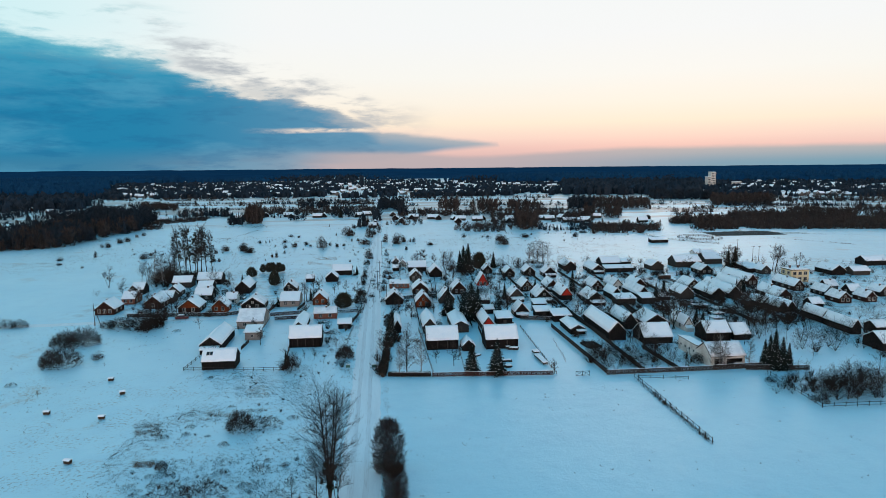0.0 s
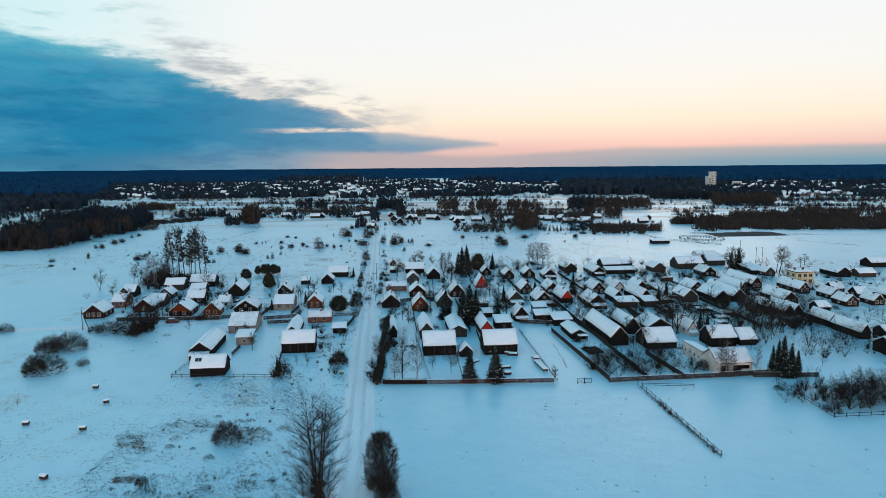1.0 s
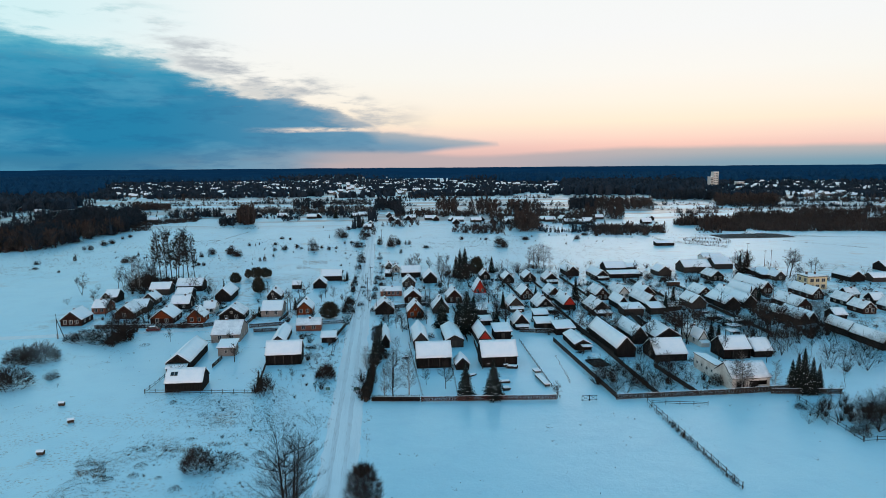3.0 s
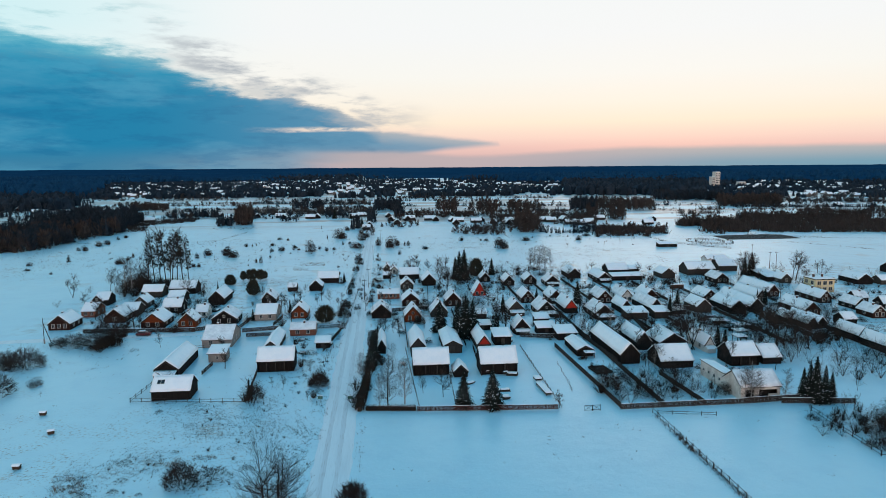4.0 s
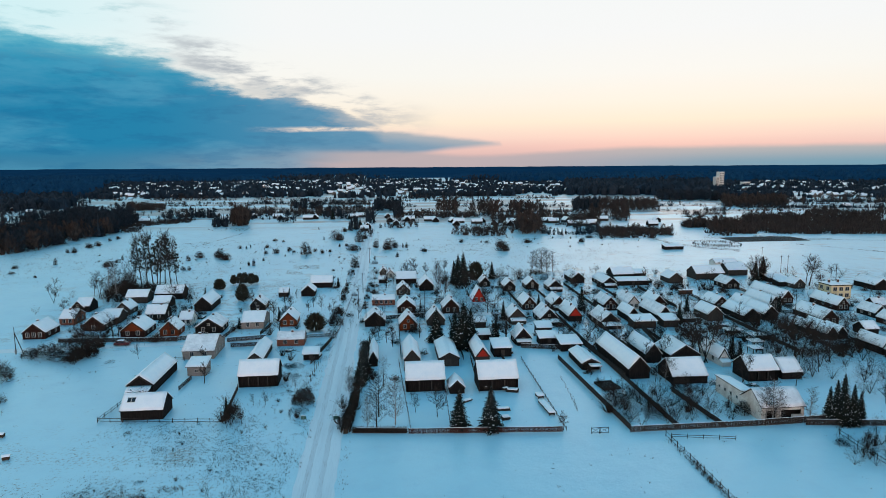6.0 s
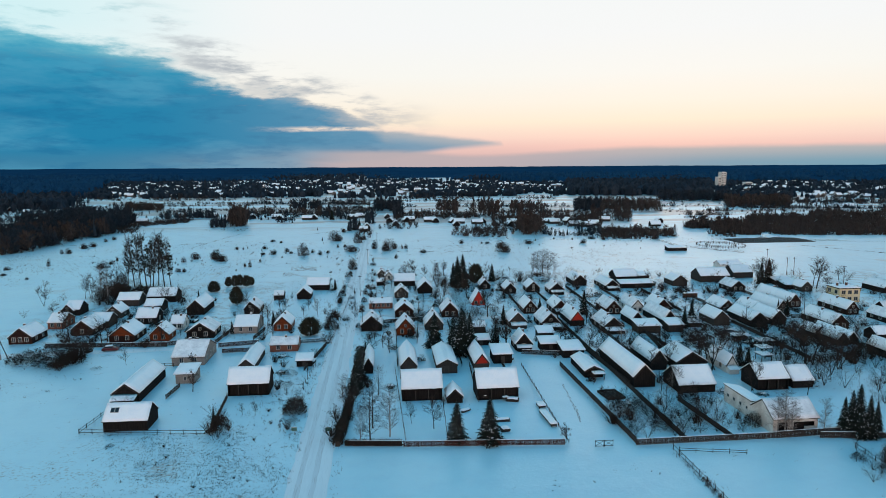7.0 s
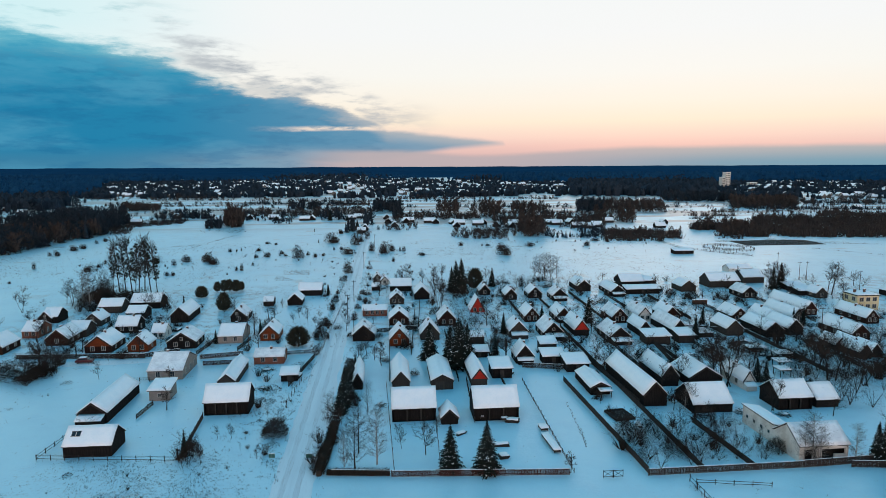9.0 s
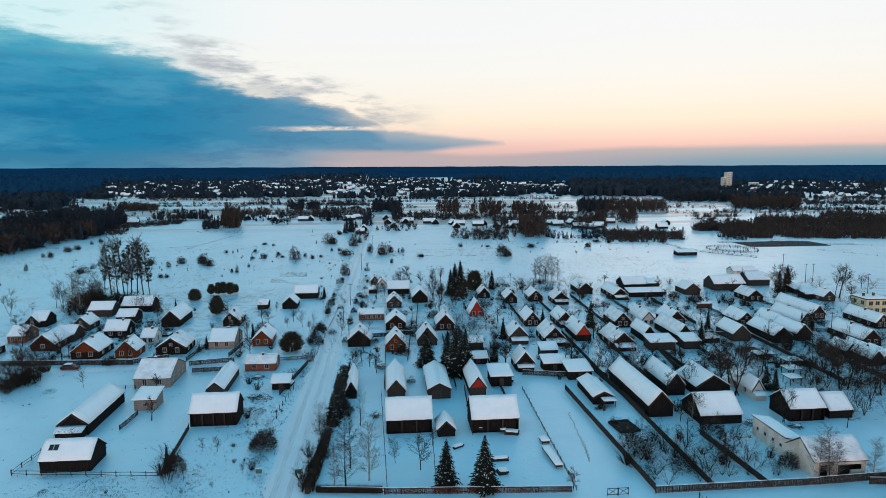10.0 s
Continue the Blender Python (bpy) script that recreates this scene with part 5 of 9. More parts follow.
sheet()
ROAD = [(-3.2, -60), (-2.6, 60), (-2.3, 120), (-2.0, 180), (-1.6, 240), (-0.7, 320), (0.0, 420), (1.0, 700), (3, 1000)]
ribbon("road", ROAD, 6.8, "road", 0.03, "straight village road under packed snow", 0.3, 1)
for off, w in ((-1.45, 1.0), (0.95, 0.9)):
    ribbon("wheel_track", [(x + off, y) for x, y in ROAD], w, "track", 0.038, "wheel track worn into packed snow", 0.10, int(off * 10), 3.0)
ribbon("lane_west", [(-3.5, 229), (-13, 228), (-54, 224.5), (-120, 221), (-190, 224)], 4.2, "road", 0.026, "narrow village lane under packed snow", 0.3, 2)
ribbon("lane_east", [(1.6, 251), (17, 250.5), (63, 252), (103, 246), (135, 240), (260, 220)], 4.2, "road", 0.026, "narrow village lane under packed snow", 0.3, 3)


# ---------------------------------------------------------------- distance
def between(q, u, v):
    """A point of a four-cornered stretch of ground: q = near left, near right, far right, far left."""
    (ax, ay), (bx, by), (cx, cy), (dx, dy) = q
    return (ax * (1 - u) + bx * u) * (1 - v) + (dx * (1 - u) + cx * u) * v, (ay * (1 - u) + by * u) * (1 - v) + (dy * (1 - u) + cy * u) * v


def weeds(q, n, seed, lo, hi, label, gate=0.0, size=0.05, mat="weed"):
    """Dry stalks and tufts standing through the snow, in drifts."""
    rnd = random.Random(seed)
    g = Geo()
    for i in range(n):
        x, y = between(q, rnd.random(), rnd.random())
        v = noise.noise(Vector((x * size, y * size, seed))) + 0.7 * noise.noise(Vector((x * size * 4, y * size * 4, seed)))
        if rnd.random() > 1 / (1 + math.exp(-6 * (v - gate))):
            continue
        h = rnd.uniform(lo, hi) * (1.6 if rnd.random() < 0.08 else 0.9)
        spread = rnd.uniform(0.08, 0.35)
        for k in range(rnd.choice((3, 5, 8))):
            t = rnd.uniform(0, 6.28)
            r = rnd.uniform(0.05, 0.5) * h
            a = Vector((x + rnd.gauss(0, spread), y + rnd.gauss(0, spread), -0.02))
            w = Vector((-math.sin(t), math.cos(t), 0)) * rnd.uniform(0.018, 0.04)
            g.tri(a - w, a + w, a + Vector((math.cos(t) * r, math.sin(t) * r, h * rnd.uniform(0.3, 1.0))))
    return single("weeds", g, mat, pose(0, 0, 0), label, "weeds", kind="stuff")


def woods(q, n, lo, hi, mat, seed, label, conifer=0.7, wide=0.42, holes=0.0, hole_size=0.01):
    """Far woodland: many small tapered crowns in one mesh."""
    rnd = random.Random(seed)
    g = Geo()
    for i in range(n):
        x, y = between(q, rnd.random(), rnd.random())
        if holes and noise.noise(Vector((x * hole_size, y * hole_size * 0.6, seed))) < holes:
            continue
        h = rnd.uniform(lo, hi)
        k = 5
        t0 = rnd.random() * 6.28
        b = len(g.v)
        if rnd.random() < conifer:
            r = h * wide * 0.42 * rnd.uniform(0.6, 1.3)
            for j in range(k):
                t = t0 + 6.28 * j / k
                rr = r * rnd.uniform(0.7, 1.15)
                g.v.append((x + rr * math.cos(t), y + rr * math.sin(t), rnd.uniform(0, 0.12) * h))
            g.v.append((x, y, h))
            g.f += [(b + j, b + (j + 1) % k, b + k) for j in range(k)]
        else:
            # rounded leafless crown
            r = h * wide * 0.5 * rnd.uniform(0.7, 1.3)
            for z, w in ((0.0, 0.9), (0.6, 0.95)):
                for j in range(k):
                    t = t0 + 6.28 * j / k
                    rr = r * w * rnd.uniform(0.6, 1.25)
                    g.v.append((x + rr * math.cos(t), y + rr * math.sin(t), h * (z + rnd.uniform(-0.1, 0.1) * (z > 0))))
            g.v.append((x, y, h * rnd.uniform(0.92, 1.05)))
            g.f += [(b + j, b + (j + 1) % k, b + k + (j + 1) % k, b + k + j) for j in range(k)]
            g.f += [(b + k + j, b + k + (j + 1) % k, b + 2 * k) for j in range(k)]
    return single("woods", g, mat, pose(0, 0, 0), label, "woods", kind="stuff")


def brush(height, width, seed, n, crown=0.0):
    """A leafless plant seen from afar: thin upswept blades, from the ground or over a bare trunk."""
    rnd = random.Random(seed)
    g = Geo()
    if crown:
        g.tube((0, 0, 0), (0, 0, height * 0.8), 0.16, 0.03, 3)
    for i in range(n):
        t, f = rnd.uniform(0, 6.2832), rnd.random()
        e = rnd.random() ** 0.6 * width / 2 * (math.sin(math.pi * (0.15 + 0.8 * f)) if crown else 1.0)
        z = height * (crown + (0.86 - crown) * f) if crown else 0.0
        p = Vector((e * math.cos(t) * 0.6, e * math.sin(t) * 0.6, z))
        tip = Vector((e * math.cos(t) * 1.15, e * math.sin(t) * 1.15, min(height, z + height * (0.17 if crown else rnd.uniform(0.5, 1.0)))))
        w = Vector((-math.sin(t + 0.6), math.cos(t + 0.6), 0)) * height * rnd.uniform(0.022, 0.055)
        g.tri(p - w, p + w, tip)
        if rnd.random() < 0.6:
            q = p.lerp(tip, 0.4)
            g.tri(q - w * 0.6, q + w * 0.6, q.lerp(tip, 0.9) + Vector((rnd.gauss(0, 0.1), rnd.gauss(0, 0.1), 0.02)) * height)
    return g.mesh("brush", "scrub_far")


BRUSH = [brush(10, 11, 81, 13), brush(10, 13, 82, 15), brush(10, 9, 83, 12)]
AIRY = [brush(10, 7.5, 84, 44, 0.12), brush(10, 6.5, 85, 40, 0.18), brush(10, 9, 86, 46, 0.15)]


def scrub(q, n, lo, hi, mat, seed, label, wide=1.0, trees=0.0, clear=-1, size=0.03):
    """Leafless scrub or woodland at a distance, in one mesh, over a four-cornered stretch of ground."""
    rnd = random.Random(seed)
    items = []
    for i in range(n):
        x, y = between(q, rnd.random(), rnd.random())
        if noise.noise(Vector((x * size, y * size, seed))) < clear:
            continue
        h = (lo + (hi - lo) * rnd.random() ** 1.7) / 10
        if rnd.random() < trees:
            model = rnd.choice(TINY_FIR) if mat == "conifer_near" and rnd.random() < 0.45 else rnd.choice(AIRY)
        else:
            model, h = rnd.choice(BRUSH), h * 0.8
        items.append(((model,), x, y, h * wide * rnd.uniform(0.8, 1.3), h, rnd.uniform(0, 6.28)))
    if items:
        joined("woods", items, mat, label, "woods")


def canopy(q, z, mat, seed, label, nx=60, ny=40):
    """The closed roof of a distant forest, uneven, sloping down at its near edge."""
    g = Geo()
    for j in range(ny + 1):
        for i in range(nx + 1):
            x, y = between(q, i / nx, j / ny)
            top = z if 0 < i < nx and 0 < j < ny else 0
            g.v.append((x, y, top + noise.noise(Vector((x * 0.004, y * 0.004, seed))) * 3 + random.Random(i * 977 + j * 31 + seed).uniform(-1.5, 1.5)))
    for j in range(ny):
        for i in range(nx):
            a = j * (nx + 1) + i
            g.f.append((a, a + 1, a + nx + 2, a + nx + 1))
    return single("forest", g, mat, pose(0, 0, 0), label, "forest", kind="stuff")


def far_house_kind(wall, across, length, h, rise):
    return gable(across, length, h, rise, wall, pose(0, 0, 0), "house", f"distant {WALL_WORDS[wall]} house with a snow-covered roof", "houses of the distant hamlet", over=0.3, thick=0.3)


# the pattern houses stand in the distant hamlet themselves
PATTERNS = [far_house_kind("grey", 5, 9, 2.0, 2.0), far_house_kind("dark", 5.4, 8, 1.7, 2.6), far_house_kind("brown", 5.5, 8, 1.8, 2.6), far_house_kind("dark", 5, 6, 2.2, 1.8)]
seen = set()


def far_house(x, y, kind, turn):
    m = pose(x, y, 0, 0, 0, turn)
    if kind in seen:
        copy_thing(PATTERNS[kind], m)
    else:
        PATTERNS[kind].matrix_basis = m
        seen.add(kind)


MAT["far_wall"] = material("far_house_walls", (0.16, 0.14, 0.125), 0.9, (0.05, 0.045, 0.045), 0.02, 0.9, (0.30, 0.27, 0.22), 0.4)


def far_town(quarters, seed):
    """Hundreds of small distant houses: walls in one mesh, their snowy roofs in another."""
    rnd = random.Random(seed)
    walls, roofs = Geo(), Geo()
    for q, n, rows in quarters:
        for i in range(n):
            v = (rnd.randrange(rows) + rnd.uniform(0.25, 0.75)) / rows
            x, y = between(q, rnd.random(), v)
            a, l, h, r = rnd.uniform(2.2, 3.4), rnd.uniform(2.8, 4.8), rnd.uniform(2.4, 4.2), rnd.uniform(1.8, 2.8)
            across = rnd.random() < 0.6
            i0, j0 = len(walls.v), len(roofs.v)
            walls.prism([(-a, 0), (a, 0), (a, h), (0, h + r), (-a, h)], "x" if across else "y", -l, l)
            o = 0.5
            e = h - o * r / a
            for s in (-1, 1):
                pts = [(0, h + r + 0.1), (s * (a + o), e + 0.1), (s * (a + o), e + 0.45), (0, h + r + 0.45)]
                roofs.prism(pts, "x" if across else "y", -l - o, l + o)
            t = rnd.uniform(-0.3, 0.3)
            c, s = math.cos(t), math.sin(t)
            for g, k in ((walls, i0), (roofs, j0)):
                g.v[k:] = [(x + c * px - s * py, y + s * px + c * py, pz) for px, py, pz in g.v[k:]]
    single("town_walls", walls, "far_wall", pose(0, 0, 0), "walls of the many small houses of a distant town", "town", kind="stuff")
    single("town_roofs", roofs, "snow", pose(0, 0, 0), "snowy roofs of the many small houses of a distant town", "town", kind="stuff")


for x, y, k, turn in (
        (-130, 643, 2, 80), (-198, 637, 0, 95), (-207, 650, 1, 10), (-82, 653, 1, 0), (-87, 667, 0, 90), (-57, 649, 0, 90), (-51, 654, 1, 0), (-16, 654, 0, 95),
        (-9, 667, 0, 85), (-3, 536, 3, 90), (-1, 558, 1, 0), (16, 655, 1, 5), (18, 612, 1, -10), (22, 579, 1, 0), (32, 615, 1, 8), (35, 621, 0, 90),
        (57, 605, 1, 0), (52, 612, 0, 90), (71, 597, 1, 10), (71, 570, 1, 0), (76, 591, 0, 80), (96, 593, 1, 0), (90, 583, 0, 90), (103, 570, 2, -15),
        (113, 563, 1, 15), (120, 583, 0, 85), (131, 571, 2, 10), (150, 583, 0, 85), (154, 577, 0, 95), (168, 586, 1, 10), (165, 555, 0, 90), (172, 548, 0, 85),
        (181, 557, 1, 80), (202, 592, 0, 90), (243, 573, 3, 0), (227, 544, 1, 90), (-400, 816, 2, 0), (-310, 706, 2, 20), (-318, 751, 0, 80), (-362, 775, 0, 90),
        (-181, 697, 0, 60), (-110, 671, 1, 20), (-151, 692, 0, 70), (519, 713, 1, 90), (283, 780, 0, 90), (-183, 712, 1, 0)):
    far_house(x, y, k, turn)
far_town([
    (((-406, 1082), (-121, 1052), (-227, 1901), (-688, 1843)), 235, 9),
    (((-126, 1087), (88, 1075), (160, 2014), (-235, 1961)), 175, 9),
    (((88, 1075), (313, 1060), (480, 1623), (146, 1834)), 135, 8),
    (((619, 1114), (794, 1069), (1293, 1734), (1079, 1814)), 175, 8),
    (((593, 892), (763, 854), (1000, 1114), (762, 1126)), 80, 5),
    (((462, 1204), (572, 1229), (720, 1546), (578, 1503)), 40, 4),
    (((364, 1132), (396, 1124), (465, 1318), (410, 1273)), 12, 3)], 5)


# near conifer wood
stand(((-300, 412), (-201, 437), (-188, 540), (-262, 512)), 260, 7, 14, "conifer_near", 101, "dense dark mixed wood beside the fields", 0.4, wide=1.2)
scrub(((-300, 410), (-199, 434), (-186, 540), (-262, 512)), 420, 6, 14, "scrub_far", 117, "leafless trees in a dark mixed wood", 0.8, 0.95, -1, 0.03)
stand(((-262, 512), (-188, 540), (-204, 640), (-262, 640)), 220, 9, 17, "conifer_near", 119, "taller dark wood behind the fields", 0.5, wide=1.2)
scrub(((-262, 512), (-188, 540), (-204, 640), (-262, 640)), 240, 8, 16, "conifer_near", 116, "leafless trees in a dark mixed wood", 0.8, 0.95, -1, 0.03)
scrub(((-300, 408), (-205, 432), (-196, 450), (-300, 428)), 200, 3, 7, "scrub_far", 118, "brown undergrowth at the edge of the wood", 1.1, 0.3, -1, 0.03)
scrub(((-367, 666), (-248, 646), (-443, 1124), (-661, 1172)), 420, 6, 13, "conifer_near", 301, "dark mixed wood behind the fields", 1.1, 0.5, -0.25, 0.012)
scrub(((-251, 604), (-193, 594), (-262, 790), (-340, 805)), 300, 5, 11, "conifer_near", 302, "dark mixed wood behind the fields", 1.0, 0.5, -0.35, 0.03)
scrub(((-205, 551), (-170, 546), (-183, 583), (-220, 589)), 110, 2.5, 5, "scrub_far", 303, "brown scrub at the edge of the wood", 1.2, 0.1, -1, 0.03)
scrub(((-270, 791), (-226, 783), (-245, 843), (-292, 852)), 170, 5, 9, "scrub_far", 304, "brown copse on the plain", 1.0, 0.7, -1, 0.03)
scrub(((-197, 585), (-157, 636), (-165, 668), (-206, 612)), 260, 2.5, 5.5, "scrub_far", 305, "thin line of leafless shrubs across the plain", 1.0, 0.0, -1, 0.03)
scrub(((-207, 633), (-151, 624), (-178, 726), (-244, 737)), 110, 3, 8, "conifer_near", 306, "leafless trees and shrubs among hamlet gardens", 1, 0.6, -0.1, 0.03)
scrub(((-195, 673), (-168, 668), (-176, 696), (-204, 701)), 30, 4, 8, "scrub_far", 307, "leafless trees on the snowy plain", 1.1, 0.7, -1, 0.03)
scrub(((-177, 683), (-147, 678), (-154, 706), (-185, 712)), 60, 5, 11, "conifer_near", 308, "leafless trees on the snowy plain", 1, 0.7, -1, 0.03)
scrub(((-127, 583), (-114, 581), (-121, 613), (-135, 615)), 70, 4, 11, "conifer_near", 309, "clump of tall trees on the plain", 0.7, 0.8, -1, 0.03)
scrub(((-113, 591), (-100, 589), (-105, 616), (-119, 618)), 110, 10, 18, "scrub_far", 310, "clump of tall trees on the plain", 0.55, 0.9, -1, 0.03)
scrub(((-125, 555), (-89, 549), (-93, 573), (-131, 579)), 40, 0.8, 1.6, "scrub_far", 311, "thin line of leafless shrubs across the plain", 1.0, 0.0, -1, 0.03)
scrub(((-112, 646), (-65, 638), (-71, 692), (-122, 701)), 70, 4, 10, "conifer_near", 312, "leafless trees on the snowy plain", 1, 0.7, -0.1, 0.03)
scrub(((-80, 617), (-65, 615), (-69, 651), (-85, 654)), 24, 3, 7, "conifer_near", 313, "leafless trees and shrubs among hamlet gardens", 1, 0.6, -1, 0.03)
scrub(((-270, 914), (28, 853), (29, 877), (-278, 940)), 260, 2, 5, "scrub_far", 314, "thin line of leafless shrubs across the plain", 1.0, 0.0, -0.15, 0.03)
scrub(((-213, 790), (-86, 765), (-88, 784), (-219, 809)), 120, 2, 4, "scrub_far", 315, "thin line of leafless shrubs across the plain", 1.0, 0.0, -0.1, 0.03)
scrub(((-121, 693), (2, 671), (1, 732), (-133, 757)), 480, 3, 8, "scrub_far", 316, "thin line of leafless shrubs across the plain", 1, 0.4, -0.3, 0.03)
scrub(((-424, 1086), (-237, 1045), (-245, 1079), (-439, 1123)), 200, 3, 8, "scrub_far", 317, "thin line of leafless shrubs across the plain", 1.0, 0.4, -0.2, 0.03)
scrub(((-88, 784), (-55, 778), (-59, 827), (-94, 834)), 60, 6, 12, "conifer_near", 318, "leafless trees on the snowy plain", 1, 0.8, -1, 0.03)
scrub(((-52, 847), (-3, 837), (-4, 922), (-58, 933)), 170, 2.5, 5, "scrub_far", 319, "broad low belt of leafless scrub", 1.2, 0.0, -1, 0.03)
scrub(((-60, 752), (1, 741), (1, 776), (-63, 788)), 90, 3, 6, "scrub_far", 320, "thin line of leafless shrubs across the plain", 1.0, 0.3, -1, 0.03)
scrub(((3, 740), (31, 735), (34, 809), (3, 815)), 110, 9, 15, "conifer_near", 321, "dark stand of conifers", 0.75, 1.0, -1, 0.03)
scrub(((-15, 537), (-8, 536), (-8, 554), (-15, 555)), 12, 8, 12, "conifer_near", 322, "tall conifers by the road", 0.7, 1, -1, 0.03)
scrub(((-3, 573), (4, 571), (4, 664), (-5, 666)), 22, 8, 14, "conifer_near", 323, "tall conifers by the road", 0.7, 1, -1, 0.03)
scrub(((-43, 646), (-19, 642), (-21, 697), (-47, 702)), 30, 6, 11, "conifer_near", 324, "leafless trees on the snowy plain", 1, 0.8, -1, 0.03)
scrub(((-8, 489), (3, 488), (2, 582), (-11, 584)), 30, 3, 7, "scrub_far", 325, "leafless trees and shrubs among hamlet gardens", 1.0, 0.5, -1, 0.03)
scrub(((22, 661), (32, 659), (34, 702), (23, 704)), 22, 9, 15, "conifer_near", 326, "tall conifers by the road", 0.7, 1, -1, 0.03)
scrub(((11, 551), (38, 547), (43, 631), (12, 637)), 60, 2.5, 7, "scrub_far", 327, "leafless trees and shrubs among hamlet gardens", 1, 0.5, -1, 0.03)
scrub(((23, 648), (91, 636), (99, 698), (25, 712)), 420, 2.5, 6, "scrub_far", 328, "thin line of leafless shrubs across the plain", 1, 0.3, -0.4, 0.03)
scrub(((42, 954), (109, 939), (123, 1067), (47, 1084)), 60, 5, 11, "conifer_near", 329, "leafless trees on the snowy plain", 1, 0.8, -1, 0.03)
scrub(((64, 674), (83, 671), (90, 724), (68, 728)), 24, 12, 18, "scrub_far", 330, "tall leafless trees on the plain", 0.75, 1, -1, 0.03)
scrub(((96, 662), (123, 657), (133, 716), (104, 721)), 30, 11, 18, "scrub_far", 331, "tall leafless trees on the plain", 0.8, 1, -1, 0.03)
scrub(((81, 650), (119, 644), (127, 685), (86, 693)), 90, 3, 7, "scrub_far", 332, "thin line of leafless shrubs across the plain", 1.0, 0.3, -1, 0.03)
scrub(((59, 490), (90, 485), (98, 528), (64, 533)), 90, 3, 6, "scrub_far", 333, "grey orchard and scrub", 0.9, 0.6, -0.3, 0.03)
scrub(((73, 484), (102, 479), (114, 534), (81, 540)), 90, 3, 7, "scrub_far", 334, "leafless trees and shrubs among hamlet gardens", 0.9, 0.5, -0.3, 0.03)
scrub(((106, 494), (122, 491), (139, 559), (120, 562)), 110, 6, 13, "scrub_far", 335, "dark clump of tall leafless trees", 0.8, 0.9, -1, 0.03)
scrub(((95, 537), (177, 524), (208, 615), (112, 632)), 420, 3, 8, "scrub_far", 336, "leafless trees and shrubs among hamlet gardens", 1, 0.6, -0.2, 0.03)
scrub(((121, 484), (162, 477), (180, 533), (135, 540)), 170, 2.5, 6, "conifer_near", 337, "leafless trees and shrubs among hamlet gardens", 1, 0.5, -0.25, 0.03)
scrub(((138, 683), (171, 677), (187, 740), (151, 747)), 60, 8, 14, "scrub_far", 338, "leafless trees on the snowy plain", 0.8, 1, -1, 0.03)
scrub(((112, 607), (201, 592), (221, 653), (124, 671)), 420, 3, 8, "scrub_far", 339, "thin line of leafless shrubs across the plain", 1, 0.5, -0.3, 0.03)
scrub(((208, 702), (236, 696), (280, 825), (246, 832)), 170, 7, 13, "conifer_near", 340, "dark mixed wood", 0.9, 0.9, -1, 0.03)
scrub(((225, 699), (293, 686), (356, 833), (274, 851)), 420, 5, 11, "scrub_far", 341, "dark leafless wood on the plain", 0.9, 0.9, -1, 0.03)
scrub(((191, 594), (225, 588), (253, 662), (215, 669)), 150, 5, 11, "scrub_far", 342, "leafless trees on the snowy plain", 0.9, 0.7, -0.3, 0.03)
scrub(((156, 464), (192, 458), (217, 517), (177, 524)), 420, 3, 6.5, "scrub_far", 343, "broad low belt of leafless scrub", 1, 0.1, -0.45, 0.03)
scrub(((196, 472), (210, 470), (229, 511), (214, 513)), 90, 3, 6, "scrub_far", 344, "broad low belt of leafless scrub", 1, 0.2, -1, 0.03)
scrub(((159, 493), (183, 489), (198, 530), (172, 534)), 60, 2, 5, "scrub_far", 345, "leafless trees and shrubs among hamlet gardens", 1.0, 0.0, -1, 0.03)
scrub(((208, 470), (250, 463), (258, 477), (214, 484)), 100, 1.5, 4, "scrub_far", 346, "thin line of leafless shrubs across the plain", 1.0, 0.0, -0.05, 0.03)
scrub(((243, 522), (283, 516), (298, 542), (256, 549)), 300, 4, 9, "scrub_far", 347, "broad low belt of leafless scrub", 1, 0.3, -0.3, 0.03)
scrub(((242, 480), (265, 476), (298, 532), (271, 537)), 260, 4, 8, "scrub_far", 348, "broad low belt of leafless scrub", 1, 0.3, -0.35, 0.03)
scrub(((259, 473), (412, 449), (490, 531), (308, 562)), 2000, 3.5, 7, "scrub_far", 349, "broad low belt of leafless scrub", 1.3, 0.08, -0.5, 0.03)
scrub(((314, 561), (490, 531), (528, 571), (339, 605)), 900, 4, 9, "scrub_far", 350, "broad low belt of leafless scrub", 1.2, 0.3, -0.35, 0.03)
scrub(((284, 614), (422, 590), (431, 601), (290, 627)), 200, 2, 5, "scrub_far", 351, "thin line of leafless shrubs across the plain", 1.0, 0.0, -0.1, 0.03)
scrub(((292, 670), (373, 655), (452, 790), (354, 810)), 260, 1.2, 3.5, "scrub_far", 352, "thin line of leafless shrubs across the plain", 1.0, 0.0, 0.0, 0.03)
scrub(((370, 856), (544, 819), (593, 892), (404, 934)), 300, 2, 6, "scrub_far", 353, "thin line of leafless shrubs across the plain", 1.0, 0.4, -0.2, 0.03)
scrub(((413, 625), (565, 598), (608, 643), (446, 673)), 620, 3, 7, "scrub_far", 354, "thin line of leafless shrubs across the plain", 1.2, 0.3, -0.25, 0.03)
scrub(((371, 671), (436, 659), (478, 721), (407, 735)), 90, 3, 7, "scrub_far", 355, "thin line of leafless shrubs across the plain", 1.0, 0.4, -0.1, 0.03)
scrub(((392, 738), (458, 725), (521, 824), (446, 840)), 420, 7, 13, "scrub_far", 356, "dark leafless wood on the plain", 1, 0.8, -1, 0.03)
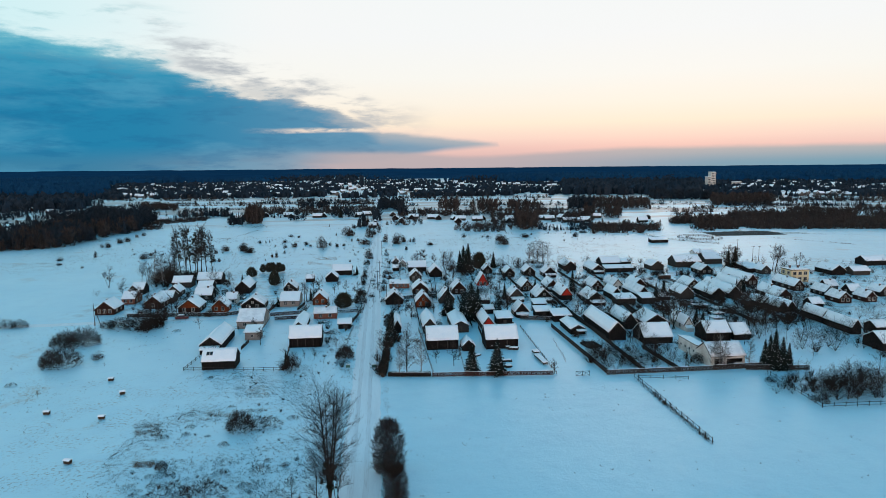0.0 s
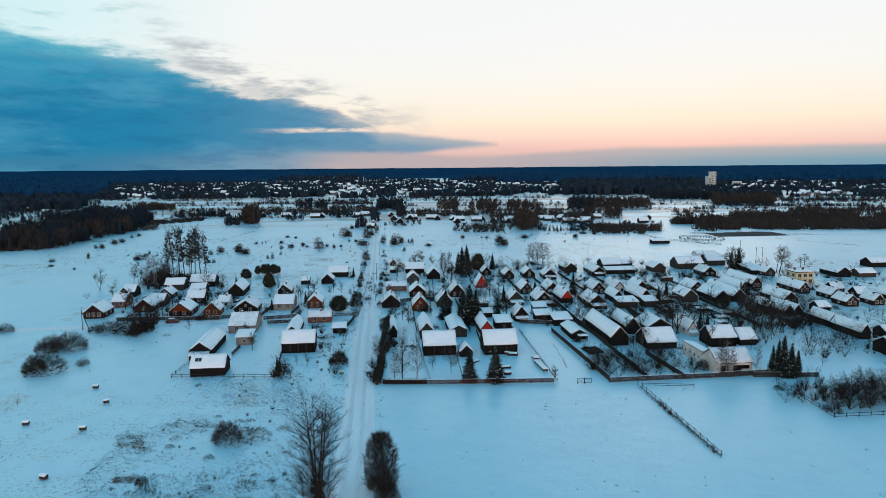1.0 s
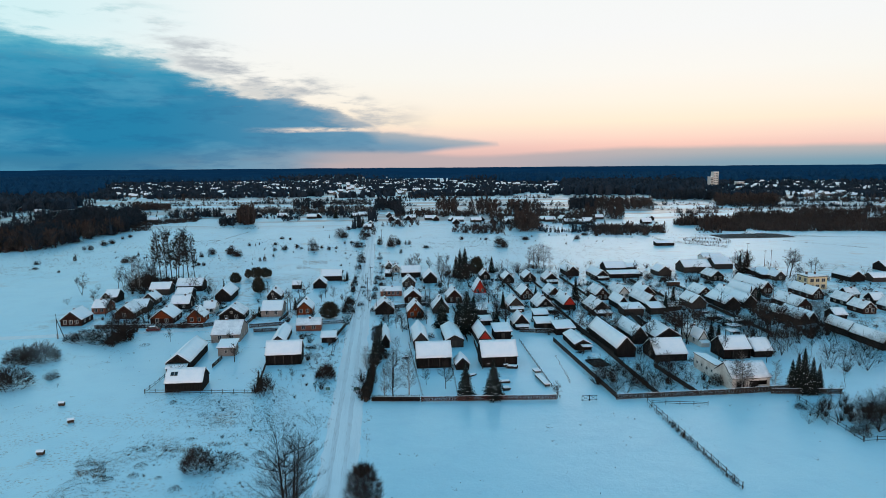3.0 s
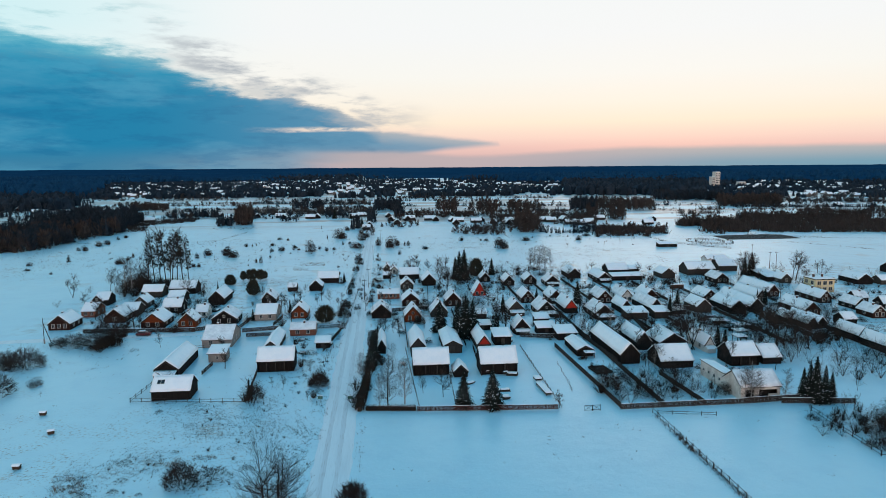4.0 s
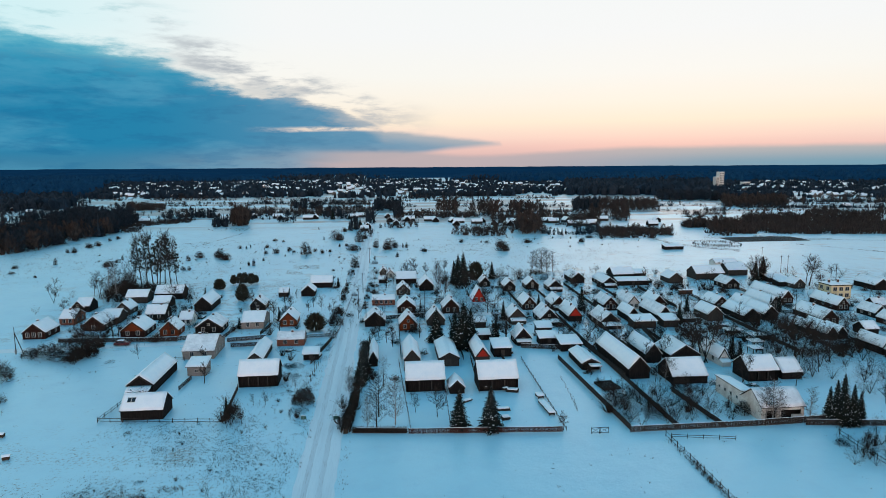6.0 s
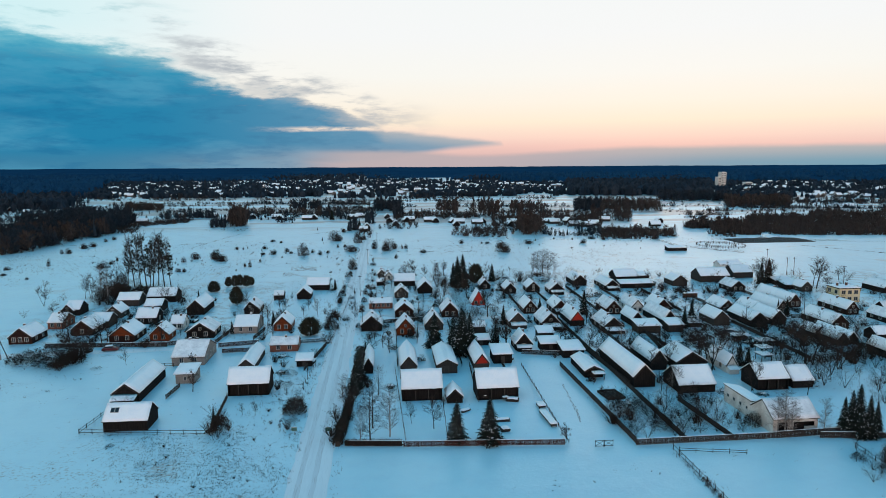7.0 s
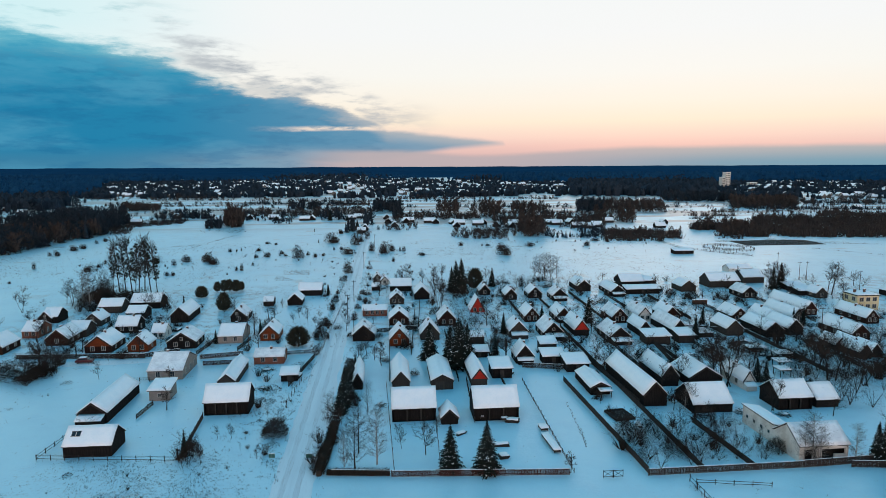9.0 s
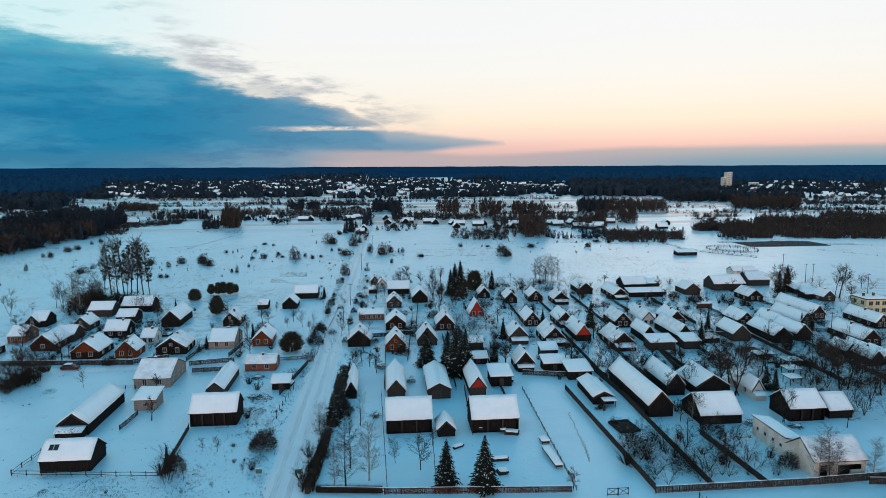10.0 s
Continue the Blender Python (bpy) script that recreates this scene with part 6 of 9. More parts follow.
scrub(((478, 762), (672, 723), (747, 802), (532, 848)), 420, 3, 9, "scrub_far", 357, "thin line of leafless shrubs across the plain", 1.1, 0.5, -0.1, 0.03)
scrub(((372, 869), (459, 850), (510, 943), (413, 965)), 320, 8, 14, "conifer_near", 358, "dark mixed wood", 1, 0.7, -1, 0.03)
scrub(((618, 857), (781, 821), (854, 897), (677, 938)), 260, 5, 11, "conifer_near", 359, "leafless trees on the snowy plain", 1, 0.7, -0.1, 0.03)
scrub(((306, 486), (318, 484), (334, 507), (321, 509)), 8, 3, 5, "scrub_far", 360, "thin line of leafless shrubs across the plain", 1.0, 0.0, -1, 0.03)
scrub(((-405, 1020), (-110, 958), (-112, 980), (-415, 1045)), 260, 2, 7, "scrub_far", 361, "thin line of leafless shrubs across the plain", 1.1, 0.45, -0.12, 0.02)
scrub(((-320, 879), (-94, 834), (-96, 851), (-327, 896)), 220, 2, 7, "scrub_far", 362, "thin line of leafless shrubs across the plain", 1.1, 0.45, -0.12, 0.02)
scrub(((-305, 764), (-194, 744), (-198, 757), (-311, 778)), 90, 2, 7, "scrub_far", 363, "thin line of leafless shrubs across the plain", 1.1, 0.45, -0.12, 0.02)
scrub(((-218, 828), (1, 786), (1, 800), (-222, 844)), 240, 2, 7, "conifer_near", 364, "thin line of leafless shrubs across the plain", 1.1, 0.45, -0.12, 0.02)
scrub(((-108, 944), (178, 884), (181, 903), (-111, 965)), 320, 2, 7, "conifer_near", 365, "thin line of leafless shrubs across the plain", 1.1, 0.45, -0.12, 0.02)
scrub(((40, 808), (228, 771), (232, 785), (41, 823)), 240, 2, 7, "conifer_near", 366, "thin line of leafless shrubs across the plain", 1.1, 0.45, -0.12, 0.02)
scrub(((32, 986), (268, 934), (274, 955), (32, 1009)), 260, 2, 7, "scrub_far", 367, "thin line of leafless shrubs across the plain", 1.1, 0.45, -0.12, 0.02)
scrub(((325, 761), (424, 742), (432, 756), (332, 776)), 120, 2, 7, "conifer_near", 368, "thin line of leafless shrubs across the plain", 1.1, 0.45, -0.12, 0.02)
scrub(((296, 693), (369, 680), (376, 691), (301, 705)), 110, 2, 7, "scrub_far", 369, "thin line of leafless shrubs across the plain", 1.1, 0.45, -0.12, 0.02)
scrub(((397, 718), (547, 689), (557, 701), (404, 731)), 240, 2, 7, "conifer_near", 370, "thin line of leafless shrubs across the plain", 1.1, 0.45, -0.12, 0.02)
scrub(((-158, 891), (-14, 862), (-14, 880), (-162, 910)), 200, 2, 7, "conifer_near", 371, "thin line of leafless shrubs across the plain", 1.1, 0.45, -0.12, 0.02)
scrub(((118, 702), (203, 686), (206, 698), (120, 714)), 160, 2, 7, "conifer_near", 372, "thin line of leafless shrubs across the plain", 1.1, 0.45, -0.12, 0.02)
scrub(((517, 800), (625, 777), (637, 793), (527, 816)), 200, 2, 7, "conifer_near", 373, "thin line of leafless shrubs across the plain", 1.1, 0.45, -0.12, 0.02)
scrub(((275, 643), (348, 630), (353, 640), (279, 653)), 100, 2, 7, "scrub_far", 374, "thin line of leafless shrubs across the plain", 1.1, 0.45, -0.12, 0.02)
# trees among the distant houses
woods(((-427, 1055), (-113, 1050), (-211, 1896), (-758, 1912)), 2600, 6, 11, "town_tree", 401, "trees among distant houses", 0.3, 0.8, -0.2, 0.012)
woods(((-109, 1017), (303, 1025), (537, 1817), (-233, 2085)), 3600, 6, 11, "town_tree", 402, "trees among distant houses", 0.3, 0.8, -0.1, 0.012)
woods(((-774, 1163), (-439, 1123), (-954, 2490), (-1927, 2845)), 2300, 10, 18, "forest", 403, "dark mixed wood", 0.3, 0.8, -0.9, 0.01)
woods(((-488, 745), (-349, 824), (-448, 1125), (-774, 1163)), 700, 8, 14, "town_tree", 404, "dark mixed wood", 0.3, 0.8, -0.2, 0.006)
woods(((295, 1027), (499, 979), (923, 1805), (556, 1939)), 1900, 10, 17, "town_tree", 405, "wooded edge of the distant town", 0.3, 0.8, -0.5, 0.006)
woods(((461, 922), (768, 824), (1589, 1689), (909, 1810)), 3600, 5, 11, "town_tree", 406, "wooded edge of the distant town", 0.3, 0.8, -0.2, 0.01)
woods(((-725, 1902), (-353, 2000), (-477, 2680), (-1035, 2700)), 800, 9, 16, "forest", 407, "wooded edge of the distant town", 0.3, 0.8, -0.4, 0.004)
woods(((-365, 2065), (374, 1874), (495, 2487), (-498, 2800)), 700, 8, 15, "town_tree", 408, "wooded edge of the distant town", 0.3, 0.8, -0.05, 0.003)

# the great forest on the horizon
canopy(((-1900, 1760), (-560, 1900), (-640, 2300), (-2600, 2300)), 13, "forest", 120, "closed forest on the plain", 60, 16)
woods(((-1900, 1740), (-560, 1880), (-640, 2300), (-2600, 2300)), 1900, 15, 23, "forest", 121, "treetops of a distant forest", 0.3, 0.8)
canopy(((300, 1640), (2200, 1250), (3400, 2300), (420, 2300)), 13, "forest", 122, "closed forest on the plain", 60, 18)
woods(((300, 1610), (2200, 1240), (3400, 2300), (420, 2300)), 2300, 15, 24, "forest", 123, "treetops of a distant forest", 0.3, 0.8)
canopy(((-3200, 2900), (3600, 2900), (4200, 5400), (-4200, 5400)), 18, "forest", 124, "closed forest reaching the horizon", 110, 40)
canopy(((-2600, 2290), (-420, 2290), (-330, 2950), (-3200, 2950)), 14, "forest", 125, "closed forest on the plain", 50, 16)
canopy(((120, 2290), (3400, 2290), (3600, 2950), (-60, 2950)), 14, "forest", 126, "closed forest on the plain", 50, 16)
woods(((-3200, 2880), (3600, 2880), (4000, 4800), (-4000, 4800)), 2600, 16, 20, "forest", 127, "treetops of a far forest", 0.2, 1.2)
woods(((-640, 1950), (420, 1900), (340, 2700), (-450, 2700)), 1000, 7, 14, "forest", 128, "scattered woods far out on the plain", 0.3, 1.2, 0.02, 0.004)


def tower_block(x, y, w, d, h, storeys, bays, note):
    top = thing("apartment_building", pose(x, y, 0), note, "building")
    part("wall", Geo().box(-w / 2, 0, 0, w / 2, d, h), "concrete_far", top)
    part("roof", Geo().box(-w / 2 - 0.3, -0.3, h, w / 2 + 0.3, d + 0.3, h + 0.5), "snow", top)
    data = Geo().box(-0.9, -0.05, 0, 0.9, -0.004, 1.6).mesh("window", "glass")
    for s in range(storeys):
        for b in range(bays):
            wd = part("window", data, "", top)
            wd.matrix_local = pose(((b + 0.5) / bays - 0.5) * w * 0.9, 0, 1.2 + s * (h - 1) / storeys)
    return top


tower_block(632, 1190, 9, 12, 31, 9, 3, "tall pale concrete block above the distant town")
tower_block(625, 1192, 4.9, 12, 22, 7, 2, "pale concrete block beside a taller one")
tower_block(704, 1230, 13, 12, 11, 3, 4, "pale block of flats in the distant town")
tower_block(-760, 1350, 46, 14, 8, 2, 12, "long low pale block at the edge of a wood")


# ---------------------------------------------------------------- west of the road
house("X", -39.5, 166.8, 8.2, 6.2, 2.05, 2.32, "dark", "barn", 0, stack=False, note="black tarred plank barn under a smooth snow roof")
house("G", -45.2, 182.4, 5.6, 17.8, 2.13, 2.08, "dark", "barn", 0, stack=False, porch=2.0, note="long low blackened timber barn with snow on a lean-to front")
house("X", -39.4, 208.5, 8.1, 12.4, 2.18, 2.74, "brick", "house", 2, note="white-roofed grey brick house with a recessed dark porch", snow="thin_snow")
flat_shed(-36.1, 194.2, 4.3, 5.0, 2.3, "brick", win=1)
open_barn(-19.7, 184.4, 8.9, 6.5, 2.7, 2.7, 4, "dark open-fronted timber barn with pale posts under a thick snow roof")
house("G", -23.4, 200.6, 3.7, 16.0, 1.8, 1.52, "grey", "shed", 0, stack=False)
house("X", -31.2, 239.7, 6.9, 11.0, 2.04, 2.28, "brick", "house", 2)
house("G", -34.3, 265.6, 5.0, 9.0, 1.9, 2.43, "dark", "house", 1, lean=-0.2, snow="thin_snow")
house("G", -54.5, 233.5, 5.4, 6.6, 1.9, 2.58, "orange", "house", 2, note="orange-red timber house with a steep snowy gable and white windows")
house("X", -65.6, 255.3, 6.4, 7.0, 2.04, 2.43, "dark", "house", 2)
house("G", -65.0, 233.6, 7.1, 9.8, 1.9, 2.74, "brown", "house", 2, front="orange")
house("G", -43.5, 235.5, 7.8, 9.0, 1.9, 2.58, "dark", "house", 2, snow="thin_snow")
house("X", -53.4, 246.6, 3.9, 6.0, 1.9, 1.98, "white", "house", 2)
house("X", -91.8, 251.9, 4.7, 8.0, 2.04, 2.13, "rosy", "house", 2)
house("G", -79.9, 242.6, 6.2, 9.0, 1.9, 2.58, "brown", "house", 1, snow="thin_snow")
house("X", -78.4, 251.7, 5.3, 7.0, 2.13, 1.92, "grey", "shed", 0, stack=False)
house("G", -93.5, 234.7, 6.4, 9.0, 1.97, 2.58, "brown", "house", 3, note="dark red-brown timber house at the edge of the village")
house("G", -96.4, 270.0, 4.1, 7.4, 1.77, 2.13, "dark", "house", 1)
house("X", -95.0, 270.6, 4.7, 7.0, 2.13, 2.24, "dark", "shed", 0, stack=False)
house("G", -79.4, 264.7, 5.1, 7.4, 1.84, 2.28, "grey", "house", 1)
house("X", -81.5, 283.8, 7.7, 7.0, 2.3, 2.08, "grey", "barn", 0, stack=False)
house("X", -71.7, 289.5, 10.2, 8.0, 2.3, 2.4, "dark", "barn", 0, stack=False)
house("G", -53.3, 266.9, 5.7, 14.0, 2.3, 2.72, "dark", "barn", 0, stack=False)
house("X", -69.6, 273.8, 5.9, 7.0, 1.97, 1.76, "dark", "shed", 0, stack=False)
house("G", -20.5, 241.4, 5.2, 9.0, 1.9, 2.43, "orange", "house", 2, note="orange-brown timber house with white windows and a snowy hipped gable")
house("X", -16.8, 218.6, 7.5, 6.0, 1.84, 1.44, "rosy", "house", 2, snow="thin_snow", note="low pink brick house with wind-thinned snow on its roof")
house("X", -15.8, 306.4, 9.0, 8.0, 2.13, 2.24, "dark", "barn", 0, stack=False)
house("G", -19.4, 289.2, 5.1, 8.0, 1.8, 2.32, "dark", "shed", 0, stack=False)
house("X", -28.8, 289.3, 3.5, 5.0, 1.64, 1.28, "dark", "shed", 0, stack=False)
flat_shed(-9.7, 204.3, 3.9, 3, 1.6, "dark")
# lanes, yards and fences of the western row
fence(-47.9, 166.4, -22.9, 163.3, 1.0, "fence", "rail")
fence(-47.9, 166.4, -46.4, 182.8, 1.0, "fence", "rail")
fence(-22.9, 163.3, -24.0, 183.2, 1.2, "fence", "picket")
fence(-84.2, 229.7, -50.5, 227.2, 1.3, "fence", "board")
fence(-52.0, 227.3, -42.7, 231.3, 1.3, "fence", "board")
fence(-35.7, 224.7, -25.0, 227.0, 1.3, "fence_red", "board")
fence(-33.4, 219.0, -25.4, 219.5, 1.2, "fence_red", "board")
fence(-9.4, 200.6, -5.7, 223.0, 1.2, "fence", "picket")
fence(-8.2, 188.9, -6.8, 204.0, 1.1, "fence", "wire")
fence(-14.0, 226.3, -6.2, 227.5, 1.1, "fence", "picket")
fence(-37.3, 184.0, -36.6, 191.7, 1.1, "fence", "picket")
fence(-42.8, 207.7, -47.4, 208.2, 1.0, "fence", "rail")
fence(-4.5, 225.3, -2.1, 289.1, 0.9, "fence", "wire")
fence(-37.6, 228.8, -35.0, 250.8, 1.2, "fence", "picket")
fence(-27.5, 231.8, -26.0, 242.6, 1.2, "fence", "picket")
# trees of the western row
tree("poplar", -96.6, 325.2, 19.1, 0.78, balls=24, group="poplar group", where="carrying dark mistletoe balls")
tree("poplar", -93.0, 322.6, 22.7, 0.91, balls=26, group="poplar group", where="carrying dark mistletoe balls")
tree("poplar", -89.6, 320.0, 23.6, 0.91, balls=28, group="poplar group", where="carrying dark mistletoe balls")
tree("poplar", -88.0, 322.0, 23.8, 0.91, balls=28, group="poplar group", where="carrying dark mistletoe balls")
tree("poplar", -84.5, 319.4, 22.3, 0.91, balls=26, group="poplar group", where="carrying dark mistletoe balls")
tree("poplar", -83.7, 323.8, 23.6, 0.91, balls=28, group="poplar group", where="carrying dark mistletoe balls")
tree("poplar", -80.4, 321.2, 22.5, 0.91, balls=26, group="poplar group", where="carrying dark mistletoe balls")
tree("poplar", -77.0, 318.6, 20.9, 0.78, balls=24, group="poplar group", where="carrying dark mistletoe balls")
tree("poplar", -84.2, 315.0, 19.3, 0.78, balls=22, group="poplar group", where="carrying dark mistletoe balls")
fir("thuja", -57.1, 307.8, 4.3, 1.5)
fir("pine", -53.6, 317.9, 4.2, 0.84, "pines at the field edge")
fir("pine", -50.9, 317.6, 4.9, 0.76, "pines at the field edge")
fir("pine", -49.1, 318.3, 5.0, 0.76, "pines at the field edge")
fir("pine", -46.1, 317.0, 4.9, 0.91, "pines at the field edge")
fir("pine", -44.6, 319.9, 3.7, 0.81, "pines at the field edge")
fir("thuja", -43.2, 283.8, 6.3, 1.0)
fir("thuja", -11.5, 235.4, 5.3, 1.6)
fir("slim", -56.1, 281.9, 6.2, 1.0)
fir("tall", -35.3, 240.1, 4.1, 0.9)
fir("slim", -8.9, 305.6, 4.6, 0.9)
fir("slim", -24.5, 249.7, 5.0, 1.0)
tree("young", -55.4, 210.5, 4.7, 1.1)
tree("multi", -68.2, 214.2, 8.0, 1.1)
tree("multi", -67.9, 216.2, 6.8, 1.1)
tree("apple", -73.1, 218.8, 9.6, 1.1)
tree("apple", -32.8, 188.4, 5.2, 1.1)
tree("apple", -38.1, 207.2, 3.9, 1.1)
tree("young", -8.1, 196.3, 3.3, 1.1)
tree("young", -11.7, 261.7, 5.7, 1.1)
tree("apple", -16.5, 262.2, 3.6, 1.1)
tree("young", -23.2, 285.1, 3.4, 1.1)
tree("multi", -62.3, 282.6, 6.8, 1.1)
tree("multi", -112.3, 288.0, 7.8, 1.1)
tree("young", -103.3, 300.2, 9.2, 1.1)
tree("birch", -97.2, 299.5, 13.7, 1.1)
tree("birch", -92.7, 294.5, 14.1, 1.1)
tree("multi", -99.6, 297.0, 8.7, 1.1)
tree("multi", -91.1, 303.6, 10.9, 1.1)
tree("apple", -88.2, 301.4, 10.4, 1.1)
tree("multi", -90.9, 296.1, 9.7, 1.1)
tree("apple", -53.1, 230.4, 6.0, 1.1)
tree("apple", -70.1, 232.2, 7.5, 1.1)
tree("young", -16.0, 172.3, 3.1, 1.1)
tree("young", -18.6, 172.6, 2.6, 1.1)
tree("young", -18.9, 162.0, 4.2, 1.1)
tree("apple", -15.4, 269.5, 4.6, 1.1)
tree("multi", -6.8, 247.8, 5.9, 1.1)
tree("multi", -68.0, 283.2, 7.7, 1.1)
tree("young", -10.9, 181.9, 2.2, 1.1)
tree("young", -9.7, 163.0, 2.4, 1.1)
tree("multi", -21.2, 162.2, 5.6, 1.0)
tree("multi", -20.8, 164.5, 3.6, 1.0)
tree("multi", -21.6, 160.7, 2.6, 1.0)
fir("slim", -22.5, 165.3, 5.0, 1.1)
fir("slim", -22.4, 168.4, 3.0, 1.1)
shrub("dense", -73.5, 214.7, 6.2, 1.15)
shrub("dense", -8.2, 172.7, 3.6, 0.79)
shrub("loose", -7.7, 178.9, 2.2, 1.2)
shrub("loose", -13.9, 187.9, 2.9, 1.1)
shrub("loose", -17.8, 209.0, 3.3, 1)
shrub("loose", -15.1, 204.8, 2.9, 1.1)
shrub("dense", -5.4, 241.6, 3.7, 0.72)
shrub("upright", -4.6, 254.0, 3.5, 1)
shrub("loose", -5.5, 225.4, 4.2, 1)
shrub("low", -8.1, 214.2, 2.1, 1)
shrub("low", -12.7, 198.1, 1.6, 1)
shrub("dense", -81.0, 174.9, 6.1, 0.9)
shrub("dense", -84.4, 176.7, 4.6, 0.72)
shrub("dense", -88.8, 196.4, 4.8, 0.86)
shrub("dense", -84.2, 195.8, 5.7, 1.01)
shrub("dense", -90.7, 195.5, 4.5, 0.72)
shrub("round", -73.6, 179.9, 2.9, 1)
shrub("dense", -118.5, 220.5, 3.6, 1.08)
shrub("dense", -113.8, 219.9, 3.2, 0.94)
shrub("loose", -43.5, 176.5, 5.3, 0.8)
shrub("dense", -26.2, 127.0, 4.5, 0.72)
shrub("low", -24.9, 128.3, 2.3, 1.4)
shrub("low", -21.7, 128.7, 1.6, 1.6)
shrub("upright", -23.3, 164.2, 4.3, 1.1)
shrub("dense", -21.3, 165.3, 3.7, 0.58)
shrub("dense", -8.2, 173.5, 3.9, 0.72)
shrub("loose", -8.5, 164.6, 2.5, 1)
tree("young", -75.0, 150.4, 1.9, 1.3)
shrub("low", -19.3, 108.3, 1.4, 1)
shrub("dense", -36.2, 111.3, 1.7, 0.72)
shrub("low", -38.4, 113.7, 0.8, 1)
shrub("low", -79.1, 222.8, 2.6, 2.2)
shrub("dense", -80.9, 215.4, 4.2, 1.15)
shrub("dense", -85.4, 216.0, 3.1, 0.86)
shrub("loose", -74.3, 230.4, 2.9, 1)
shrub("low", -32.5, 102.2, 2.2, 1)
shrub("low", -26.8, 101.5, 2.2, 1.2)
shrub("low", -29.2, 100.9, 1.6, 1)
shrub("low", -39.2, 104.2, 1.2, 0.8)
# along the road
tree("giant", -6.9, 98.1, 19.6, 0.78, balls=26, low=(0.10, 0.36), where="beside the road")
tree("maple", -8.6, 95.0, 9.0, 0.9, where="beside the road")
tree("maple", -12.0, 93.0, 6.5, 0.9, where="beside the road")
tree("multi", -5.6, 95.5, 8.0, 0.9, balls=4, low=(0.3, 0.7), where="beside the road")
shrub("oval", 2.3, 106.0, 9.6, 1.0, where="beside the road")
tree("multi", 1.6, 101.0, 6.4, 0.9, where="beside the road")
shrub("oval", 3.2, 96.0, 6.2, 1.1, where="beside the road")
# bushes of the pastures and of the road beyond the village
shrub("clump", -20.3, 477.2, 9.0, 0.97, where="on the snowy pasture")
shrub("bushy", -18.3, 532.4, 4.3, 1.06, where="on the snowy pasture")
shrub("brushy", -33.5, 409.7, 9.2, 0.88, where="on the snowy pasture")
shrub("bushy", -50.4, 416.0, 3.8, 0.91, where="on the snowy pasture")
shrub("clump", -75.9, 440.5, 2.9, 0.73, where="on the snowy pasture")
shrub("brushy", -72.1, 440.0, 2.3, 0.62, where="on the snowy pasture")
shrub("bushy", -59.8, 442.8, 2.6, 1.16, where="on the snowy pasture")
shrub("bushy", -56.4, 414.4, 2.7, 0.80, where="on the snowy pasture")
shrub("clump", -60.7, 477.5, 2.3, 1.41, where="on the snowy pasture")
shrub("bushy", -54.2, 471.3, 1.9, 1.21, where="on the snowy pasture")
shrub("bushy", -24.6, 412.5, 3.3, 0.76, where="on the snowy pasture")
shrub("clump", -29.3, 421.2, 2.8, 0.73, where="on the snowy pasture")
shrub("bushy", -45.0, 427.6, 2.8, 1.09, where="on the snowy pasture")
shrub("bushy", -41.1, 418.7, 2.0, 0.91, where="on the snowy pasture")
shrub("clump", -20.2, 417.5, 2.4, 0.83, where="on the snowy pasture")
shrub("brushy", -16.2, 441.4, 3.0, 0.75, where="on the snowy pasture")
shrub("bushy", -12.1, 442.7, 2.6, 0.74, where="on the snowy pasture")
shrub("bushy", -7.7, 422.5, 5.1, 1.41, where="on the snowy pasture")
shrub("brushy", 6.2, 433.7, 7.0, 0.79, where="on the snowy pasture")
shrub("clump", 13.7, 423.9, 9.1, 0.74, where="on the snowy pasture")
shrub("bushy", 17.2, 432.2, 5.8, 0.73, where="on the snowy pasture")
shrub("brushy", 22.4, 431.5, 3.5, 0.58, where="on the snowy pasture")
shrub("brushy", 24.7, 431.2, 4.1, 0.71, where="on the snowy pasture")
shrub("brushy", 18.0, 391.6, 3.3, 0.86, where="on the snowy pasture")
shrub("bushy", 33.5, 412.7, 2.4, 1.86, where="on the snowy pasture")
shrub("brushy", -5.2, 464.4, 9.4, 0.83, where="on the snowy pasture")
shrub("clump", -1.9, 480.1, 5.2, 0.91, where="on the snowy pasture")
shrub("brushy", -4.0, 358.3, 7.1, 0.92, where="on the snowy pasture")
shrub("brushy", 9.0, 557.7, 4.6, 0.62, where="on the snowy pasture")
shrub("bushy", -74.5, 393.1, 4.6, 0.91, where="on the snowy pasture")
shrub("brushy", -78.8, 400.8, 6.3, 0.83, where="on the snowy pasture")
shrub("brushy", -55.0, 371.0, 4.8, 0.50, where="on the snowy pasture")
shrub("brushy", -57.6, 371.3, 2.9, 0.83, where="on the snowy pasture")
shrub("brushy", -52.8, 386.9, 2.5, 0.70, where="on the snowy pasture")
shrub("brushy", -59.4, 359.7, 1.4, 0.83, where="on the snowy pasture")
shrub("brushy", -28.7, 478.4, 3.2, 0.40, where="on the snowy pasture")
shrub("brushy", -38.5, 549.7, 3.0, 0.38, where="on the snowy pasture")
shrub("brushy", -70.4, 444.2, 2.6, 0.45, where="on the snowy pasture")
shrub("bushy", -171.3, 458.1, 4.2, 1.17, where="on the snowy pasture")
shrub("clump", -169.6, 467.3, 3.9, 1.14, where="on the snowy pasture")
shrub("bushy", -169.8, 434.5, 4.3, 0.84, where="on the snowy pasture")
shrub("brushy", -173.4, 434.9, 3.4, 0.83, where="on the snowy pasture")
shrub("brushy", -172.3, 493.3, 3.2, 0.90, where="on the snowy pasture")
shrub("bushy", -171.3, 504.3, 3.3, 0.91, where="on the snowy pasture")
shrub("brushy", -158.0, 387.5, 4.9, 0.50, where="on the snowy pasture")
